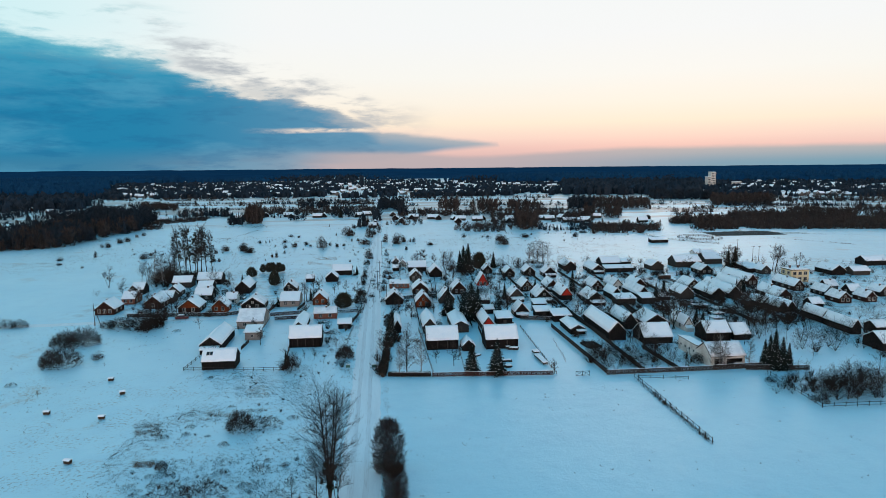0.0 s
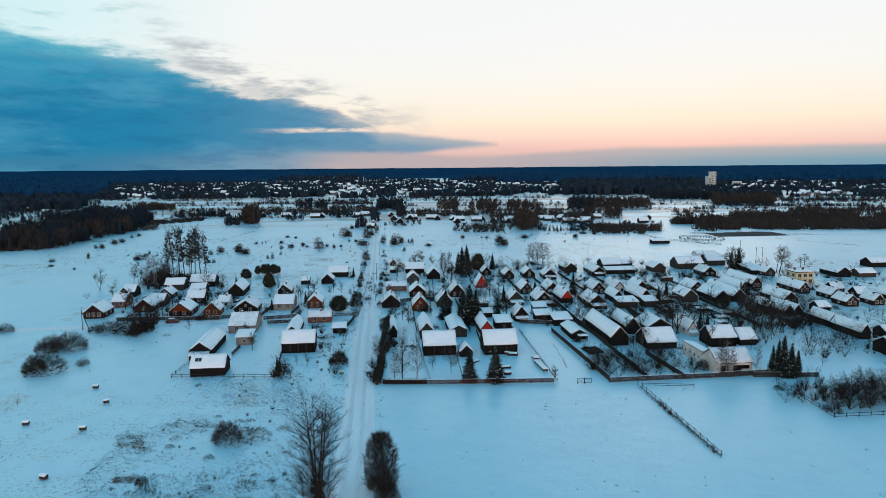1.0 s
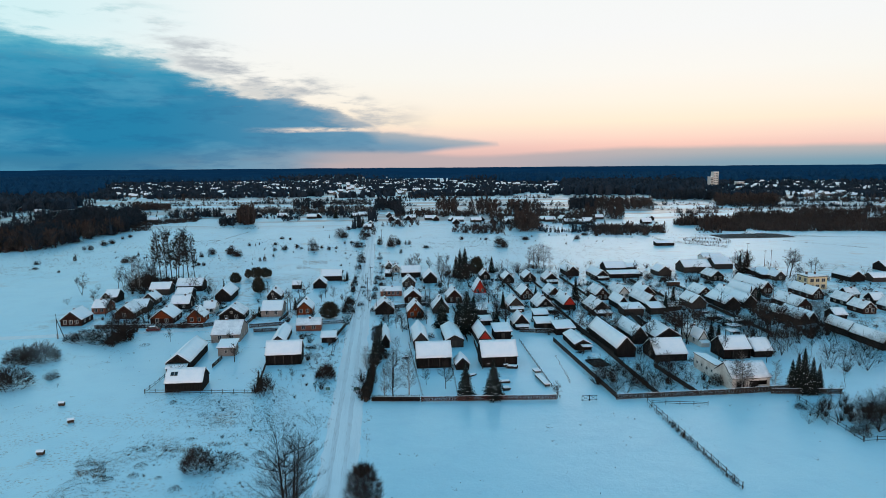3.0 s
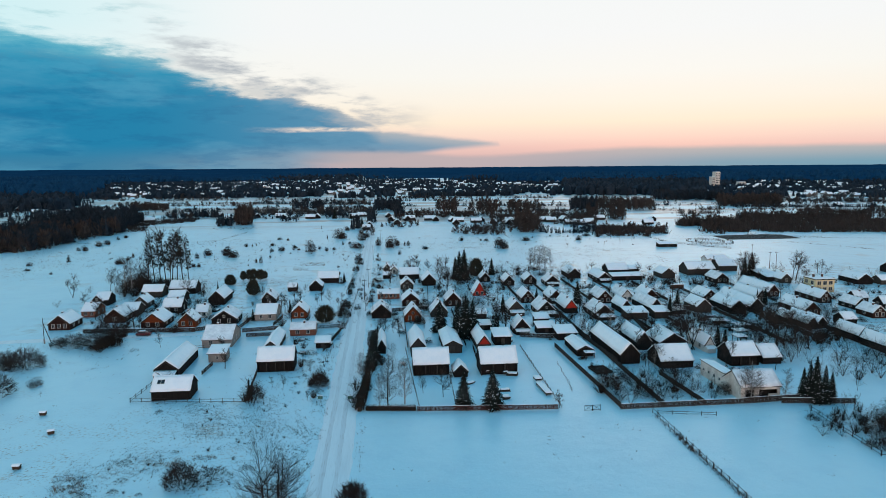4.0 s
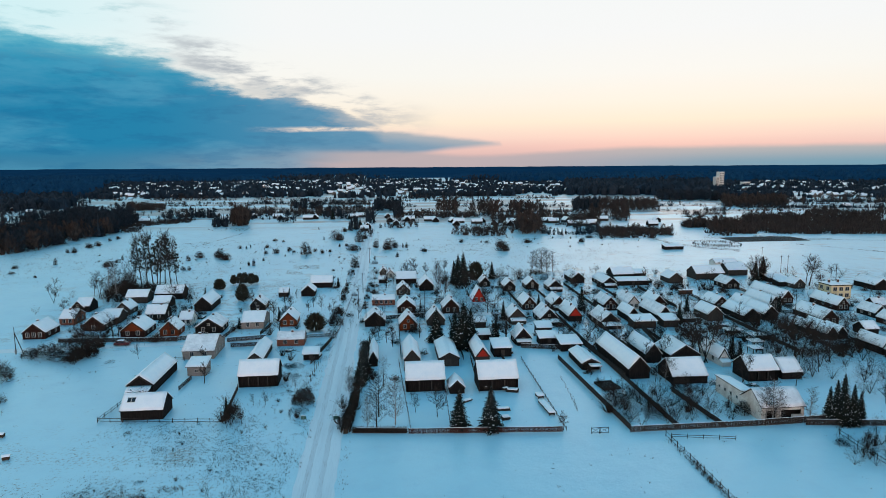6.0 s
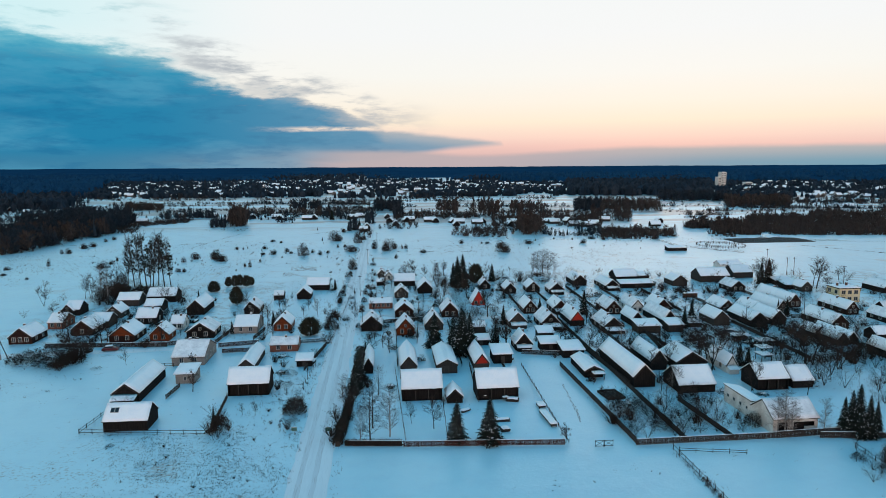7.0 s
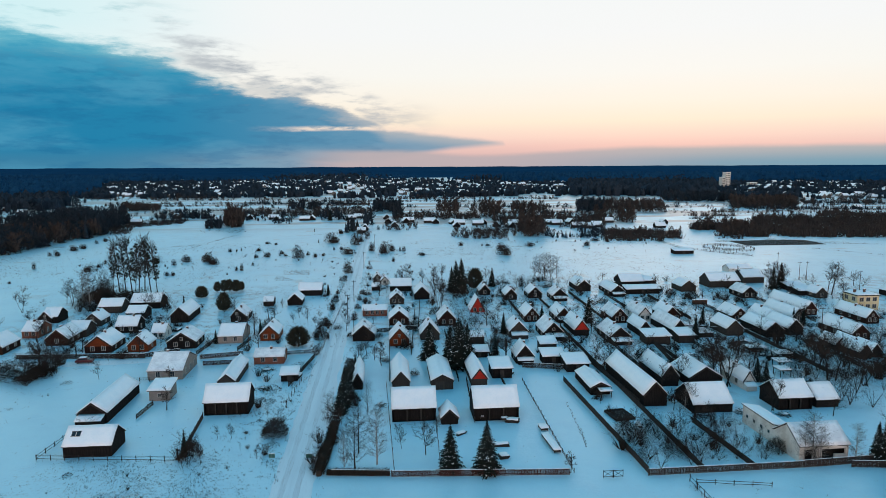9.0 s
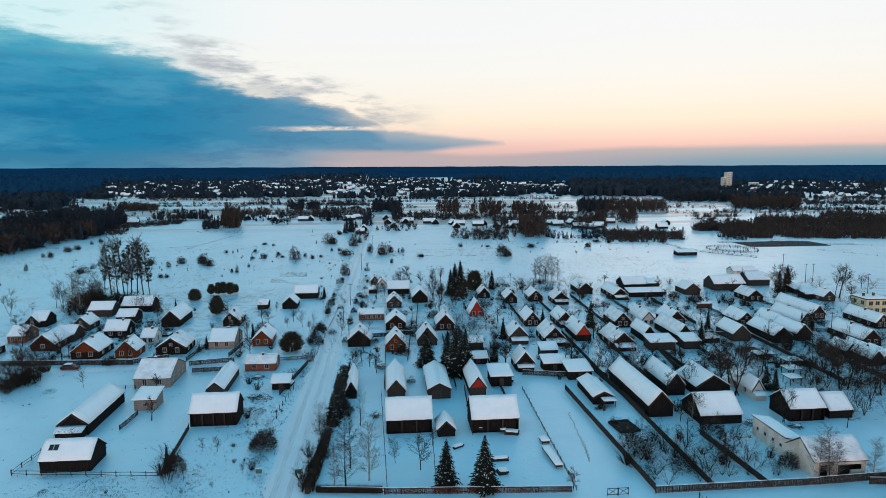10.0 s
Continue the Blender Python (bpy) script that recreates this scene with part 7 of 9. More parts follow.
shrub("clump", -172.7, 377.1, 2.4, 1.27, where="on the snowy pasture")
shrub("bushy", -165.0, 359.3, 1.6, 1.52, where="on the snowy pasture")
shrub("bushy", -122.7, 392.6, 1.5, 0.73, where="on the snowy pasture")
shrub("clump", -128.5, 390.1, 3.0, 0.76, where="on the snowy pasture")
shrub("bushy", -90.0, 402.3, 5.2, 0.82, where="on the snowy pasture")
shrub("bushy", -79.3, 404.5, 6.3, 0.76, where="on the snowy pasture")
shrub("clump", -72.8, 392.9, 5.1, 0.73, where="on the snowy pasture")
shrub("brushy", -93.2, 392.2, 4.1, 0.78, where="on the snowy pasture")
shrub("bushy", -86.7, 360.3, 2.6, 0.97, where="on the snowy pasture")
shrub("bushy", -83.9, 360.0, 2.6, 0.78, where="on the snowy pasture")
shrub("brushy", -129.5, 400.4, 3.6, 0.54, where="on the snowy pasture")
shrub("clump", -127.7, 377.3, 4.8, 1.09, where="on the snowy pasture")
shrub("bushy", -103.6, 400.5, 5.2, 0.91, where="on the snowy pasture")
shrub("bushy", -148.1, 346.9, 1.6, 0.81, where="on the snowy pasture")
shrub("clump", 79.9, 407.9, 7.5, 0.94, where="on the snowy pasture")
shrub("bushy", 80.8, 425.1, 6.4, 0.83, where="on the snowy pasture")
shrub("bushy", 102.0, 446.1, 3.4, 1.79, where="on the snowy pasture")
shrub("clump", 137.6, 443.1, 4.3, 0.91, where="on the snowy pasture")
shrub("bushy", 150.1, 466.1, 2.9, 1.65, where="on the snowy pasture")
shrub("bushy", 156.5, 459.6, 2.3, 1.26, where="on the snowy pasture")
shrub("clump", 60.7, 451.9, 3.7, 0.76, where="on the snowy pasture")
shrub("bushy", 77.2, 449.6, 1.8, 1.82, where="on the snowy pasture")
shrub("bushy", 73.5, 450.1, 1.8, 0.73, where="on the snowy pasture")
shrub("brushy", 135.8, 462.6, 1.9, 0.83, where="on the snowy pasture")
shrub("brushy", 124.4, 466.4, 1.9, 0.83, where="on the snowy pasture")
shrub("brushy", 110.5, 460.6, 1.9, 0.83, where="on the snowy pasture")
fir("slim", -10.4, 550.0, 10.5, 1.43)
fir("slim", -7.0, 560.1, 8.4, 1.59)
fir("slim", -19.2, 642.9, 5.3, 2.50)
fir("slim", -34.2, 645.3, 10.6, 1.46)
fir("slim", -8.9, 309.0, 4.0, 1.30)
shrub("clump", -7.5, 243.0, 2.6, 0.8, where="along the road verge")
shrub("brushy", -7.1, 247.9, 3.4, 0.9, where="along the road verge")
shrub("dense", -6.7, 253.1, 2.0, 0.6, where="along the road verge")
shrub("bushy", -6.4, 257.8, 3.0, 0.8, where="along the road verge")
shrub("brushy", -6.1, 262.9, 2.3, 0.9, where="along the road verge")
shrub("dense", -5.0, 257.0, 2.6, 0.6, where="along the road verge")
shrub("bushy", -5.7, 280.2, 3.4, 0.8, where="along the road verge")
shrub("brushy", -5.4, 285.3, 2.0, 0.9, where="along the road verge")
shrub("dense", -5.3, 292.6, 3.0, 0.6, where="along the road verge")
shrub("clump", -5.2, 300.3, 2.3, 0.8, where="along the road verge")
shrub("brushy", -5.2, 308.5, 2.6, 0.9, where="along the road verge")
shrub("dense", -4.8, 336.4, 3.4, 0.6, where="along the road verge")
shrub("bushy", -4.3, 344.2, 2.0, 0.8, where="along the road verge")
shrub("brushy", 3.6, 295.3, 3.0, 0.9, where="along the road verge")
shrub("dense", 3.5, 280.8, 2.3, 0.6, where="along the road verge")
shrub("bushy", 4.5, 307.3, 2.6, 0.8, where="along the road verge")
shrub("brushy", 3.2, 264.7, 3.4, 0.9, where="along the road verge")
shrub("dense", 2.7, 243.0, 2.0, 0.6, where="along the road verge")


# ---------------------------------------------------------------- east of the road
open_barn(18.5, 177.1, 8.7, 7.0, 2.7, 3.0, 3, "dark open-fronted timber barn with three bays and a snow roof")
open_barn(34.9, 175.9, 9.0, 7.0, 2.7, 3.1, 3, "dark open-fronted timber barn beside a woodpile, snow-roofed")
house("G", 16.4, 195.1, 3.9, 15.2, 2.13, 2.24, "grey", "shed", 0, stack=False, door=True)
house("G", 25.8, 194.9, 4.9, 16.1, 2.13, 1.28, "grey", "shed", 0, stack=False, door=True)
house("G", 34.4, 195.4, 3.5, 13.0, 2.13, 2.24, "grey", "shed", 0, stack=False, front="red", note="grey timber shed with a red gable and snowy roof")
house("G", 25.4, 174.8, 3.3, 5.0, 1.39, 1.6, "dark", "shed", 0, stack=False)
house("G", 6.6, 196.8, 2.2, 13.0, 1.8, 1.92, "dark", "shed", 0, stack=False)
house("G", 6.8, 238.0, 6.3, 8.6, 1.9, 2.74, "dark", "house", 0, note="blackened timber house with a snowy gable and brick chimney", snow="thin_snow")
house("X", 9.7, 269.1, 8.2, 6.5, 1.97, 1.14, "rosy", "house", 4, note="long low red-brown house with a row of white windows")
house("G", 17.0, 231.9, 5.3, 8.2, 1.97, 2.96, "orange", "house", 2, snow="thin_snow", note="bright orange timber house with white windows and patchy snow")
house("G", 17.5, 255.8, 6.1, 9.0, 1.97, 2.58, "brown", "house", 2)
house("G", 17.5, 287.0, 5.1, 8.2, 1.9, 2.28, "grey", "house", 2)
house("X", 19.6, 311.1, 8.6, 8.0, 2.13, 2.32, "dark", "barn", 0, stack=False)
house("G", 27.1, 294.5, 5.6, 10.0, 2.05, 2.72, "dark", "barn", 0, stack=False)
house("G", 32.6, 253.4, 5.5, 8.2, 1.97, 2.89, "brown", "house", 2, note="dark timber house with a steep snowy gable and two bright windows", snow="thin_snow")
house("G", 26.0, 237.1, 5.5, 7.4, 1.77, 3.34, "grey", "house", 1)
house("G", 44.8, 270.9, 4.8, 6.6, 0.82, 4.26, "red", "house", 2, stack=False, note="bright red steep A-frame house half hidden by trees")
house("X", 38.9, 231.8, 4.3, 5.0, 1.97, 1.12, "grey", "shed", 0, stack=False)
house("G", 51.8, 299.9, 4.2, 6.6, 1.7, 2.28, "dark", "house", 1)
house("G", 10.1, 331.5, 3.5, 5.7, 1.77, 1.98, "grey", "house", 1, snow="thin_snow")
house("G", 13.2, 326.0, 3.5, 5.7, 1.7, 1.82, "white", "house", 1)
house("X", 9.5, 313.4, 3.1, 5.0, 1.64, 1.12, "dark", "shed", 0, stack=False)
house("G", 60.2, 289.9, 4.4, 8.2, 1.84, 2.28, "dark", "house", 1)
house("G", 69.8, 291.8, 5.1, 8.2, 1.84, 2.28, "dark", "house", 1)
house("G", 78.0, 286.9, 5.6, 8.2, 1.84, 2.43, "dark", "house", 1, porch=1.6, snow="thin_snow")
house("G", 92.2, 303.0, 5.4, 12.0, 2.13, 2.24, "dark", "barn", 0, stack=False)
house("G", 102.2, 292.3, 5.4, 14.8, 1.77, 2.28, "dark", "house", 1, porch=1.6)
house("G", 60.3, 255.4, 4.6, 9.8, 1.9, 2.58, "brown", "house", 2)
house("G", 52.2, 237.3, 5.4, 8.2, 1.9, 2.74, "grey", "house", 2, porch=2.0)
house("G", 61.9, 234.5, 5.8, 10.7, 1.9, 2.89, "dark", "house", 2, porch=2.2, snow="thin_snow")
house("G", 70.5, 254.3, 4.9, 9.8, 1.9, 2.58, "brown", "house", 2, porch=1.8)
house("G", 71.1, 237.1, 4.3, 12.3, 1.84, 2.74, "dark", "house", 0, front="red", note="long dark timber house with a vivid red gable")
house("G", 79.5, 228.0, 6.1, 11.5, 1.9, 2.58, "dark", "house", 1, porch=2.4, snow="thin_snow")
house("G", 87.8, 251.0, 5.1, 10.7, 1.97, 2.58, "brown", "house", 2)
house("G", 96.3, 251.6, 4.4, 11.5, 2.04, 2.58, "white", "house", 2, note="pale plastered house with a grey gable and snowy roof", snow="thin_snow")
house("G", 89.5, 234.5, 3.5, 10.0, 2.13, 2.24, "dark", "barn", 0, stack=False)
house("G", 105.3, 251.3, 5.3, 9.8, 1.97, 2.58, "brown", "house", 3)
house("G", 99.3, 232.9, 4.5, 16.0, 2.13, 2.72, "dark", "barn", 0, stack=False, snow="thin_snow")
house("G", 48.6, 212.3, 4.6, 6.6, 1.84, 2.74, "dark", "house", 1, porch=1.2)
house("G", 69.5, 180.1, 5.0, 23.8, 2.46, 2.72, "dark", "barn", 0, stack=False)
house("G", 77.9, 191.7, 4.0, 13.4, 2.3, 2.56, "dark", "barn", 0, stack=False)
house("G", 132.8, 297.4, 6.0, 9.0, 2.13, 2.24, "grey", "barn", 0, stack=False)
house("G", 149.8, 283.0, 5.6, 9.8, 1.9, 2.28, "dark", "house", 2, snow="thin_snow")
house("G", 126.5, 248.3, 5.4, 9.8, 1.9, 2.43, "brown", "house", 2)
house("G", 134.9, 244.6, 4.5, 9.8, 1.97, 2.43, "brown", "house", 2)
house("G", 144.1, 245.0, 4.0, 16.4, 1.9, 2.58, "grey", "house", 2)
house("G", 154.6, 254.3, 4.2, 21.3, 1.9, 2.58, "brown", "house", 2)
house("G", 115.9, 232.3, 5.1, 10.0, 2.13, 2.4, "grey", "barn", 0, stack=False)
house("G", 126.5, 229.4, 5.4, 14.0, 2.13, 2.24, "dark", "barn", 0, stack=False)
house("G", 133.9, 231.0, 4.6, 12.0, 2.13, 2.4, "dark", "barn", 0, stack=False)
house("G", 94.6, 187.9, 2.7, 9.8, 1.9, 2.28, "white", "house", 1, porch=1.4)
house("G", 85.9, 190.8, 7.7, 10.2, 2.13, 2.4, "dark", "barn", 0, stack=False)
house("G", 148.9, 223.5, 5.4, 14.8, 1.9, 2.58, "brown", "house", 2)
house("G", 166.3, 241.2, 4.3, 14.8, 1.9, 2.43, "brown", "house", 2)
house("G", 176.4, 280.0, 4.6, 6.6, 1.77, 2.13, "grey", "house", 1)
house("G", 140.4, 216.8, 2.5, 5.0, 1.31, 1.92, "dark", "shed", 0, stack=False)
house("G", 137.3, 206.7, 3.1, 9.0, 1.8, 1.92, "dark", "shed", 0, stack=False)
house("X", 114.8, 309.7, 9.7, 9.0, 2.21, 2.4, "dark", "barn", 0, stack=False)
flat_shed(121.9, 308.9, 4.5, 5, 2.6, "dark")
flat_shed(113.3, 295.2, 13.4, 4, 1.9, "dark")
flat_shed(40.7, 201.4, 4.7, 6, 2.4, "dark")
flat_shed(55.8, 211.1, 5.5, 4, 2.0, "dark")
flat_shed(57.2, 221.9, 4.4, 4, 2.2, "grey")
flat_shed(60.1, 204.2, 5.6, 6, 2.0, "dark")
house("G", 60.3, 188.0, 4.5, 11.8, 1.64, 1.12, "dark", "shed", 0, stack=False)
flat_shed(89.8, 225.9, 7.0, 5, 2.2, "grey")
flat_shed(98.2, 226.1, 4.6, 5, 2.2, "grey")
flat_shed(37.7, 218.5, 4.6, 2.5, 1.6, "dark")
house("X", 79.7, 175.4, 8.4, 8.4, 1.82, 3.02, "dark", "barn", 0, stack=False, note="large blackened barn with a broad unbroken snow roof")
open_barn(97.4, 175.2, 7.3, 7.0, 2.58, 2.52, 3, "large dark timber barn with grey posts and a broad snow roof")
house("X", 104.9, 175.8, 4.9, 6.7, 1.68, 2.41, "dark", "barn", 0, stack=False)
house("X", 151.5, 304.4, 12.9, 9.0, 2.62, 2.72, "grey", "barn", 0, stack=False)
house("X", 168.5, 312.3, 9.2, 9.0, 2.46, 2.56, "grey", "barn", 0, stack=False)
house("X", 177.6, 339.1, 11.1, 6.0, 1.64, 1.6, "white", "barn", 0, stack=False)
flat_shed(176.4, 294.8, 7.6, 5, 1.8, "dark")
flat_shed(174.8, 285.3, 7.7, 5, 1.8, "dark")
flat_shed(180.4, 340.3, 7.1, 5, 1.8, "grey")
greenhouse_frame(105.9, 231.3, 6.0)
# right-hand lanes, only in sight at the start of the flight
house("G", 170.7, 229.5, 4.2, 8.4, 1.75, 2.14, "dark", "house", 2)
house("G", 168.0, 217.6, 4.8, 7.7, 1.75, 2.14, "brown", "house", 2, snow="thin_snow")
house("X", 179.8, 240.6, 4.9, 5.1, 1.75, 2.01, "brown", "house", 2, snow="thin_snow")
house("X", 181.8, 230.1, 4.7, 5.1, 1.75, 2.14, "dark", "house", 2)
house("G", 178.5, 218.1, 4.1, 7.0, 1.69, 2.14, "brown", "house", 2, snow="thin_snow")
house("G", 190.8, 226.6, 4.3, 7.0, 1.69, 2.14, "dark", "house", 1)
house("X", 243.3, 295.6, 12.1, 7.6, 2.26, 2.11, "dark", "barn", 0, stack=False)
house("G", 206.4, 272.9, 6.5, 11.9, 2.04, 2.25, "dark", "barn", 0, stack=False)
house("X", 216.3, 271.4, 8.1, 6.0, 1.81, 1.69, "grey", "barn", 0, stack=False)
house("X", 152.4, 210.4, 4.3, 5.1, 1.81, 1.69, "dark", "shed", 0, stack=False)
house("G", 141.3, 177.3, 2.9, 12.7, 2.11, 2.11, "dark", "barn", 0, stack=False)
house("G", 141.9, 191.3, 3.2, 10.1, 2.11, 2.11, "dark", "barn", 0, stack=False)
house("X", 138.1, 159.9, 5.3, 7.6, 2.26, 2.25, "dark", "barn", 0, stack=False)
house("X", 149.8, 177.5, 4.3, 5.1, 1.81, 1.41, "dark", "shed", 0, stack=False)
house("G", 136.2, 214.5, 3.2, 6.8, 1.66, 1.83, "dark", "shed", 0, stack=False)
house("G", 139.9, 214.0, 2.7, 6.8, 1.66, 1.83, "dark", "shed", 0, stack=False)
house("G", 140.9, 207.6, 3.0, 6.8, 1.66, 1.83, "dark", "shed", 0, stack=False)
# pale yellow block with a flat roof
YELLOW = (178.7, 259.4, 9.4)
WHITE = (83.1, 152.3, 91.4, 84.1, 170.2)
# fences and yards east of the road
fence(3.8, 155.6, 13.7, 154.3, 1.0, "fence", "picket")
fence(13.7, 154.0, 42.9, 151.8, 1.1, "fence_red", "board")
fence(55.7, 150.2, 82.8, 150.4, 1.2, "fence", "board")
fence(82.8, 150.4, 98.0, 151.2, 1.3, "fence", "board")
fence(45.0, 198.7, 43.8, 152.4, 0.8, "fence", "rail")
fence(54.6, 197.7, 56.0, 150.9, 1.3, "fence", "board")
fence(66.0, 192.9, 65.3, 150.7, 1.3, "fence", "board")
fence(65.2, 211.0, 66.5, 181.3, 1.3, "fence", "board")
fence(73.2, 170.8, 74.3, 150.5, 1.2, "fence", "board")
fence(13.1, 198.3, 14.1, 155.3, 1.1, "fence", "wire")
fence(22.8, 175.8, 21.8, 154.6, 1.1, "fence", "wire")
fence(31.9, 200.0, 30.4, 175.1, 1.1, "fence", "picket")
fence(47.2, 208.9, 57.0, 206.2, 1.3, "fence", "board")
fence(19.9, 222.8, 23.3, 273.3, 1.2, "fence", "picket")
fence(13.8, 201.9, 14.7, 274.2, 1.2, "fence", "picket")
fence(10.5, 247.2, 23.2, 249.7, 1.3, "fence", "board")
fence(63.3, 218.3, 66.5, 203.6, 1.3, "fence", "board")
fence(88.5, 226.0, 83.8, 194.7, 1.3, "fence", "board")
fence(99.0, 236.6, 81.5, 195.0, 1.2, "fence", "picket")
fence(102.7, 242.6, 121.7, 234.2, 1.3, "fence", "picket")
fence(143.7, 239.6, 155.3, 237.0, 1.2, "fence", "picket")
fence(26.7, 300.6, 22.9, 244.6, 1.2, "fence", "picket")
fence(61.5, 147.7, 61.2, 110.0, 1.2, "fence", "rail")
fence(62.2, 146.8, 73.5, 144.5, 0.9, "fence", "rail")
fence(94.1, 144.9, 92.5, 123.9, 1.1, "fence", "rail")
fence(92.5, 123.9, 110.6, 123.6, 1.1, "fence", "rail")
fence(90.8, 149.7, 106.0, 147.7, 1.2, "fence", "board")
GATE = (48.0, 150.2, 51.4)
# conifers east of the road
fir("tall", 23.5, 155.1, 8.3, 1.25)
fir("full", 29.5, 154.2, 9.1, 1.15)
fir("full", 24.5, 218.5, 10.1, 1.15)
fir("full", 31.3, 210.6, 13.0, 1.2)
fir("full", 33.9, 214.3, 10.6, 1.1)
fir("full", 29.5, 214.7, 9.9, 1.0)
fir("full", 33.1, 221.4, 9.6, 1.1)
fir("full", 3.6, 182.6, 6.6, 1.0, "spruces along the road")
fir("full", 4.1, 186.4, 8.0, 0.95, "spruces along the road")
fir("tall", 4.3, 190.2, 8.4, 1.0, "spruces along the road")
fir("full", 4.6, 194.2, 7.4, 0.9, "spruces along the road")
fir("tall", 4.9, 198.4, 6.8, 1.0, "spruces along the road")
fir("tall", 5.2, 203.5, 5.6, 1.0, "spruces along the road")
fir("slim", 5.6, 209.0, 5.0, 1.2, "spruces along the road")
fir("tall", 41.4, 307.6, 12.9, 1.2)
fir("tall", 43.3, 305.2, 14.1, 1.2)
fir("tall", 39.9, 310.0, 10.1, 1)
fir("thuja", 50.1, 314.6, 8.0, 1.1)
fir("tall", 57.5, 317.4, 8.1, 1.1)
fir("tall", 77.8, 252.1, 8.9, 1)
fir("tall", 113.2, 246.9, 5.6, 1)
fir("slim", 102.7, 230.2, 7.2, 1.3)
fir("tall", 99.6, 193.1, 5.8, 1.2)
fir("tall", 101.7, 192.9, 4.9, 1.1)
fir("tall", 143.4, 241.6, 6.1, 0.9)
fir("slim", 142.5, 245.2, 5.3, 1)
fir("tall", 42.2, 220.4, 5.9, 1)
fir("slim", 63.9, 257.2, 5.4, 1.3)
fir("slim", 48.4, 241.9, 6.7, 1.2)
fir("full", 168.1, 297.9, 9.6, 0.9)
fir("tall", 173.2, 300.8, 10.7, 1.1)
fir("full", 96.6, 151.3, 7.3, 0.85, "spruces behind the white barn")
fir("full", 98.2, 149.6, 10.3, 0.85, "spruces behind the white barn")
fir("full", 99.7, 148.8, 8.4, 0.85, "spruces behind the white barn")
fir("full", 97.3, 150.3, 8.9, 0.85, "spruces behind the white barn")
fir("full", 102.0, 149.8, 6.6, 0.85, "spruces behind the white barn")
# leafless trees east of the road
tree("maple", 7.6, 156.2, 11.0, 1.0)
tree("maple", 8.0, 163.5, 9.6, 1.0)
tree("birch", 11.3, 158.8, 10.6, 1.1)
tree("maple", 9.1, 181.3, 7.4, 0.9)
tree("birch", 5.8, 157.0, 7.5, 0.8)
tree("young", 19.8, 161.7, 6.7, 1.5)
tree("apple", 22.4, 170.8, 3.6, 0.9)
tree("young", 15.6, 164.7, 4.7, 1.1)
tree("apple", 43.3, 152.5, 3.9, 1)
tree("maple", 1.2, 180.7, 5.6, 1.1)
shrub("upright", 0.6, 168.5, 3.6, 1.2)
shrub("loose", 0.2, 160.5, 3.0, 1.2)
tree("multi", 3.1, 170.4, 6.1, 1.1)
tree("apple", 17.7, 273.9, 7.7, 0.8)
tree("apple", 10.2, 219.0, 4.3, 1.2)
tree("apple", 8.0, 224.0, 4.2, 1.2)
tree("multi", 31.8, 272.4, 9.6, 1)
tree("wide", 34.3, 289.8, 9.3, 0.9)
tree("multi", 32.0, 300.0, 8.6, 1)
tree("wide", 24.4, 323.5, 9.9, 1)
tree("tall", 29.4, 329.3, 6.0, 1)
tree("tall", 34.1, 328.8, 8.4, 1)
tree("tall", 20.9, 321.5, 8.6, 1)
tree("wide", 43.0, 220.4, 8.1, 0.9)
tree("apple", 41.2, 220.6, 5.9, 1)
tree("apple", 44.3, 215.5, 7.2, 0.9)
tree("apple", 61.5, 216.0, 6.6, 1.3)
tree("apple", 60.4, 218.6, 5.2, 1.2)
tree("multi", 68.3, 213.0, 7.2, 1)
tree("multi", 71.1, 212.7, 7.2, 1.1)
tree("birch", 73.5, 205.8, 9.0, 1)
tree("multi", 76.2, 205.5, 6.9, 1)
tree("wide", 91.4, 193.9, 12.3, 1.1)
tree("multi", 90.7, 190.4, 11.3, 1.3)
tree("tall", 89.8, 194.1, 11.6, 1.2)
tree("multi", 101.7, 205.0, 7.0, 1.2)
tree("wide", 116.5, 192.1, 11.4, 1.2)
tree("multi", 119.3, 199.0, 9.5, 1.4)
tree("wide", 117.8, 191.2, 10.3, 1.1)
tree("multi", 123.1, 194.5, 7.9, 1.2)
tree("wide", 184.1, 285.3, 13.7, 1.15)
tree("wide", 184.7, 288.4, 11.9, 0.9)
tree("birch", 82.0, 336.8, 10.8, 1.2)
tree("birch", 83.8, 333.8, 11.7, 1.2)
tree("birch", 86.6, 334.9, 11.0, 1.2)
tree("birch", 89.1, 333.2, 10.4, 1.3)
tree("birch", 80.6, 338.4, 9.6, 1.1)
tree("apple", 106.6, 213.7, 5.9, 1)
tree("multi", 56.5, 326.2, 6.0, 1)
tree("multi", 59.3, 307.8, 6.7, 1.2)
tree("apple", 68.1, 306.9, 5.6, 1.3)
tree("multi", 67.0, 312.7, 5.3, 1.2)
tree("apple", 73.7, 312.0, 5.7, 1.4)
tree("apple", 90.0, 304.4, 4.5, 1)
tree("apple", 107.9, 327.0, 3.4, 1.5)
tree("apple", 120.6, 301.0, 6.7, 1)
tree("apple", 111.6, 276.7, 4.6, 1)
tree("apple", 129.2, 279.4, 4.1, 1)
tree("multi", 81.9, 194.9, 6.5, 1)
tree("apple", 186.8, 282.9, 6.4, 1.3)
tree("multi", 216.8, 314.6, 3.6, 1.4)
tree("tall", 38.2, 334.9, 7.4, 1)
tree("apple", 45.0, 252.1, 7.0, 1.2)
tree("apple", 50.3, 262.4, 5.5, 1.2)
tree("multi", 41.9, 284.3, 9.1, 1.3)
tree("apple", 56.3, 269.7, 4.8, 1)
tree("apple", 74.6, 239.2, 6.7, 1)
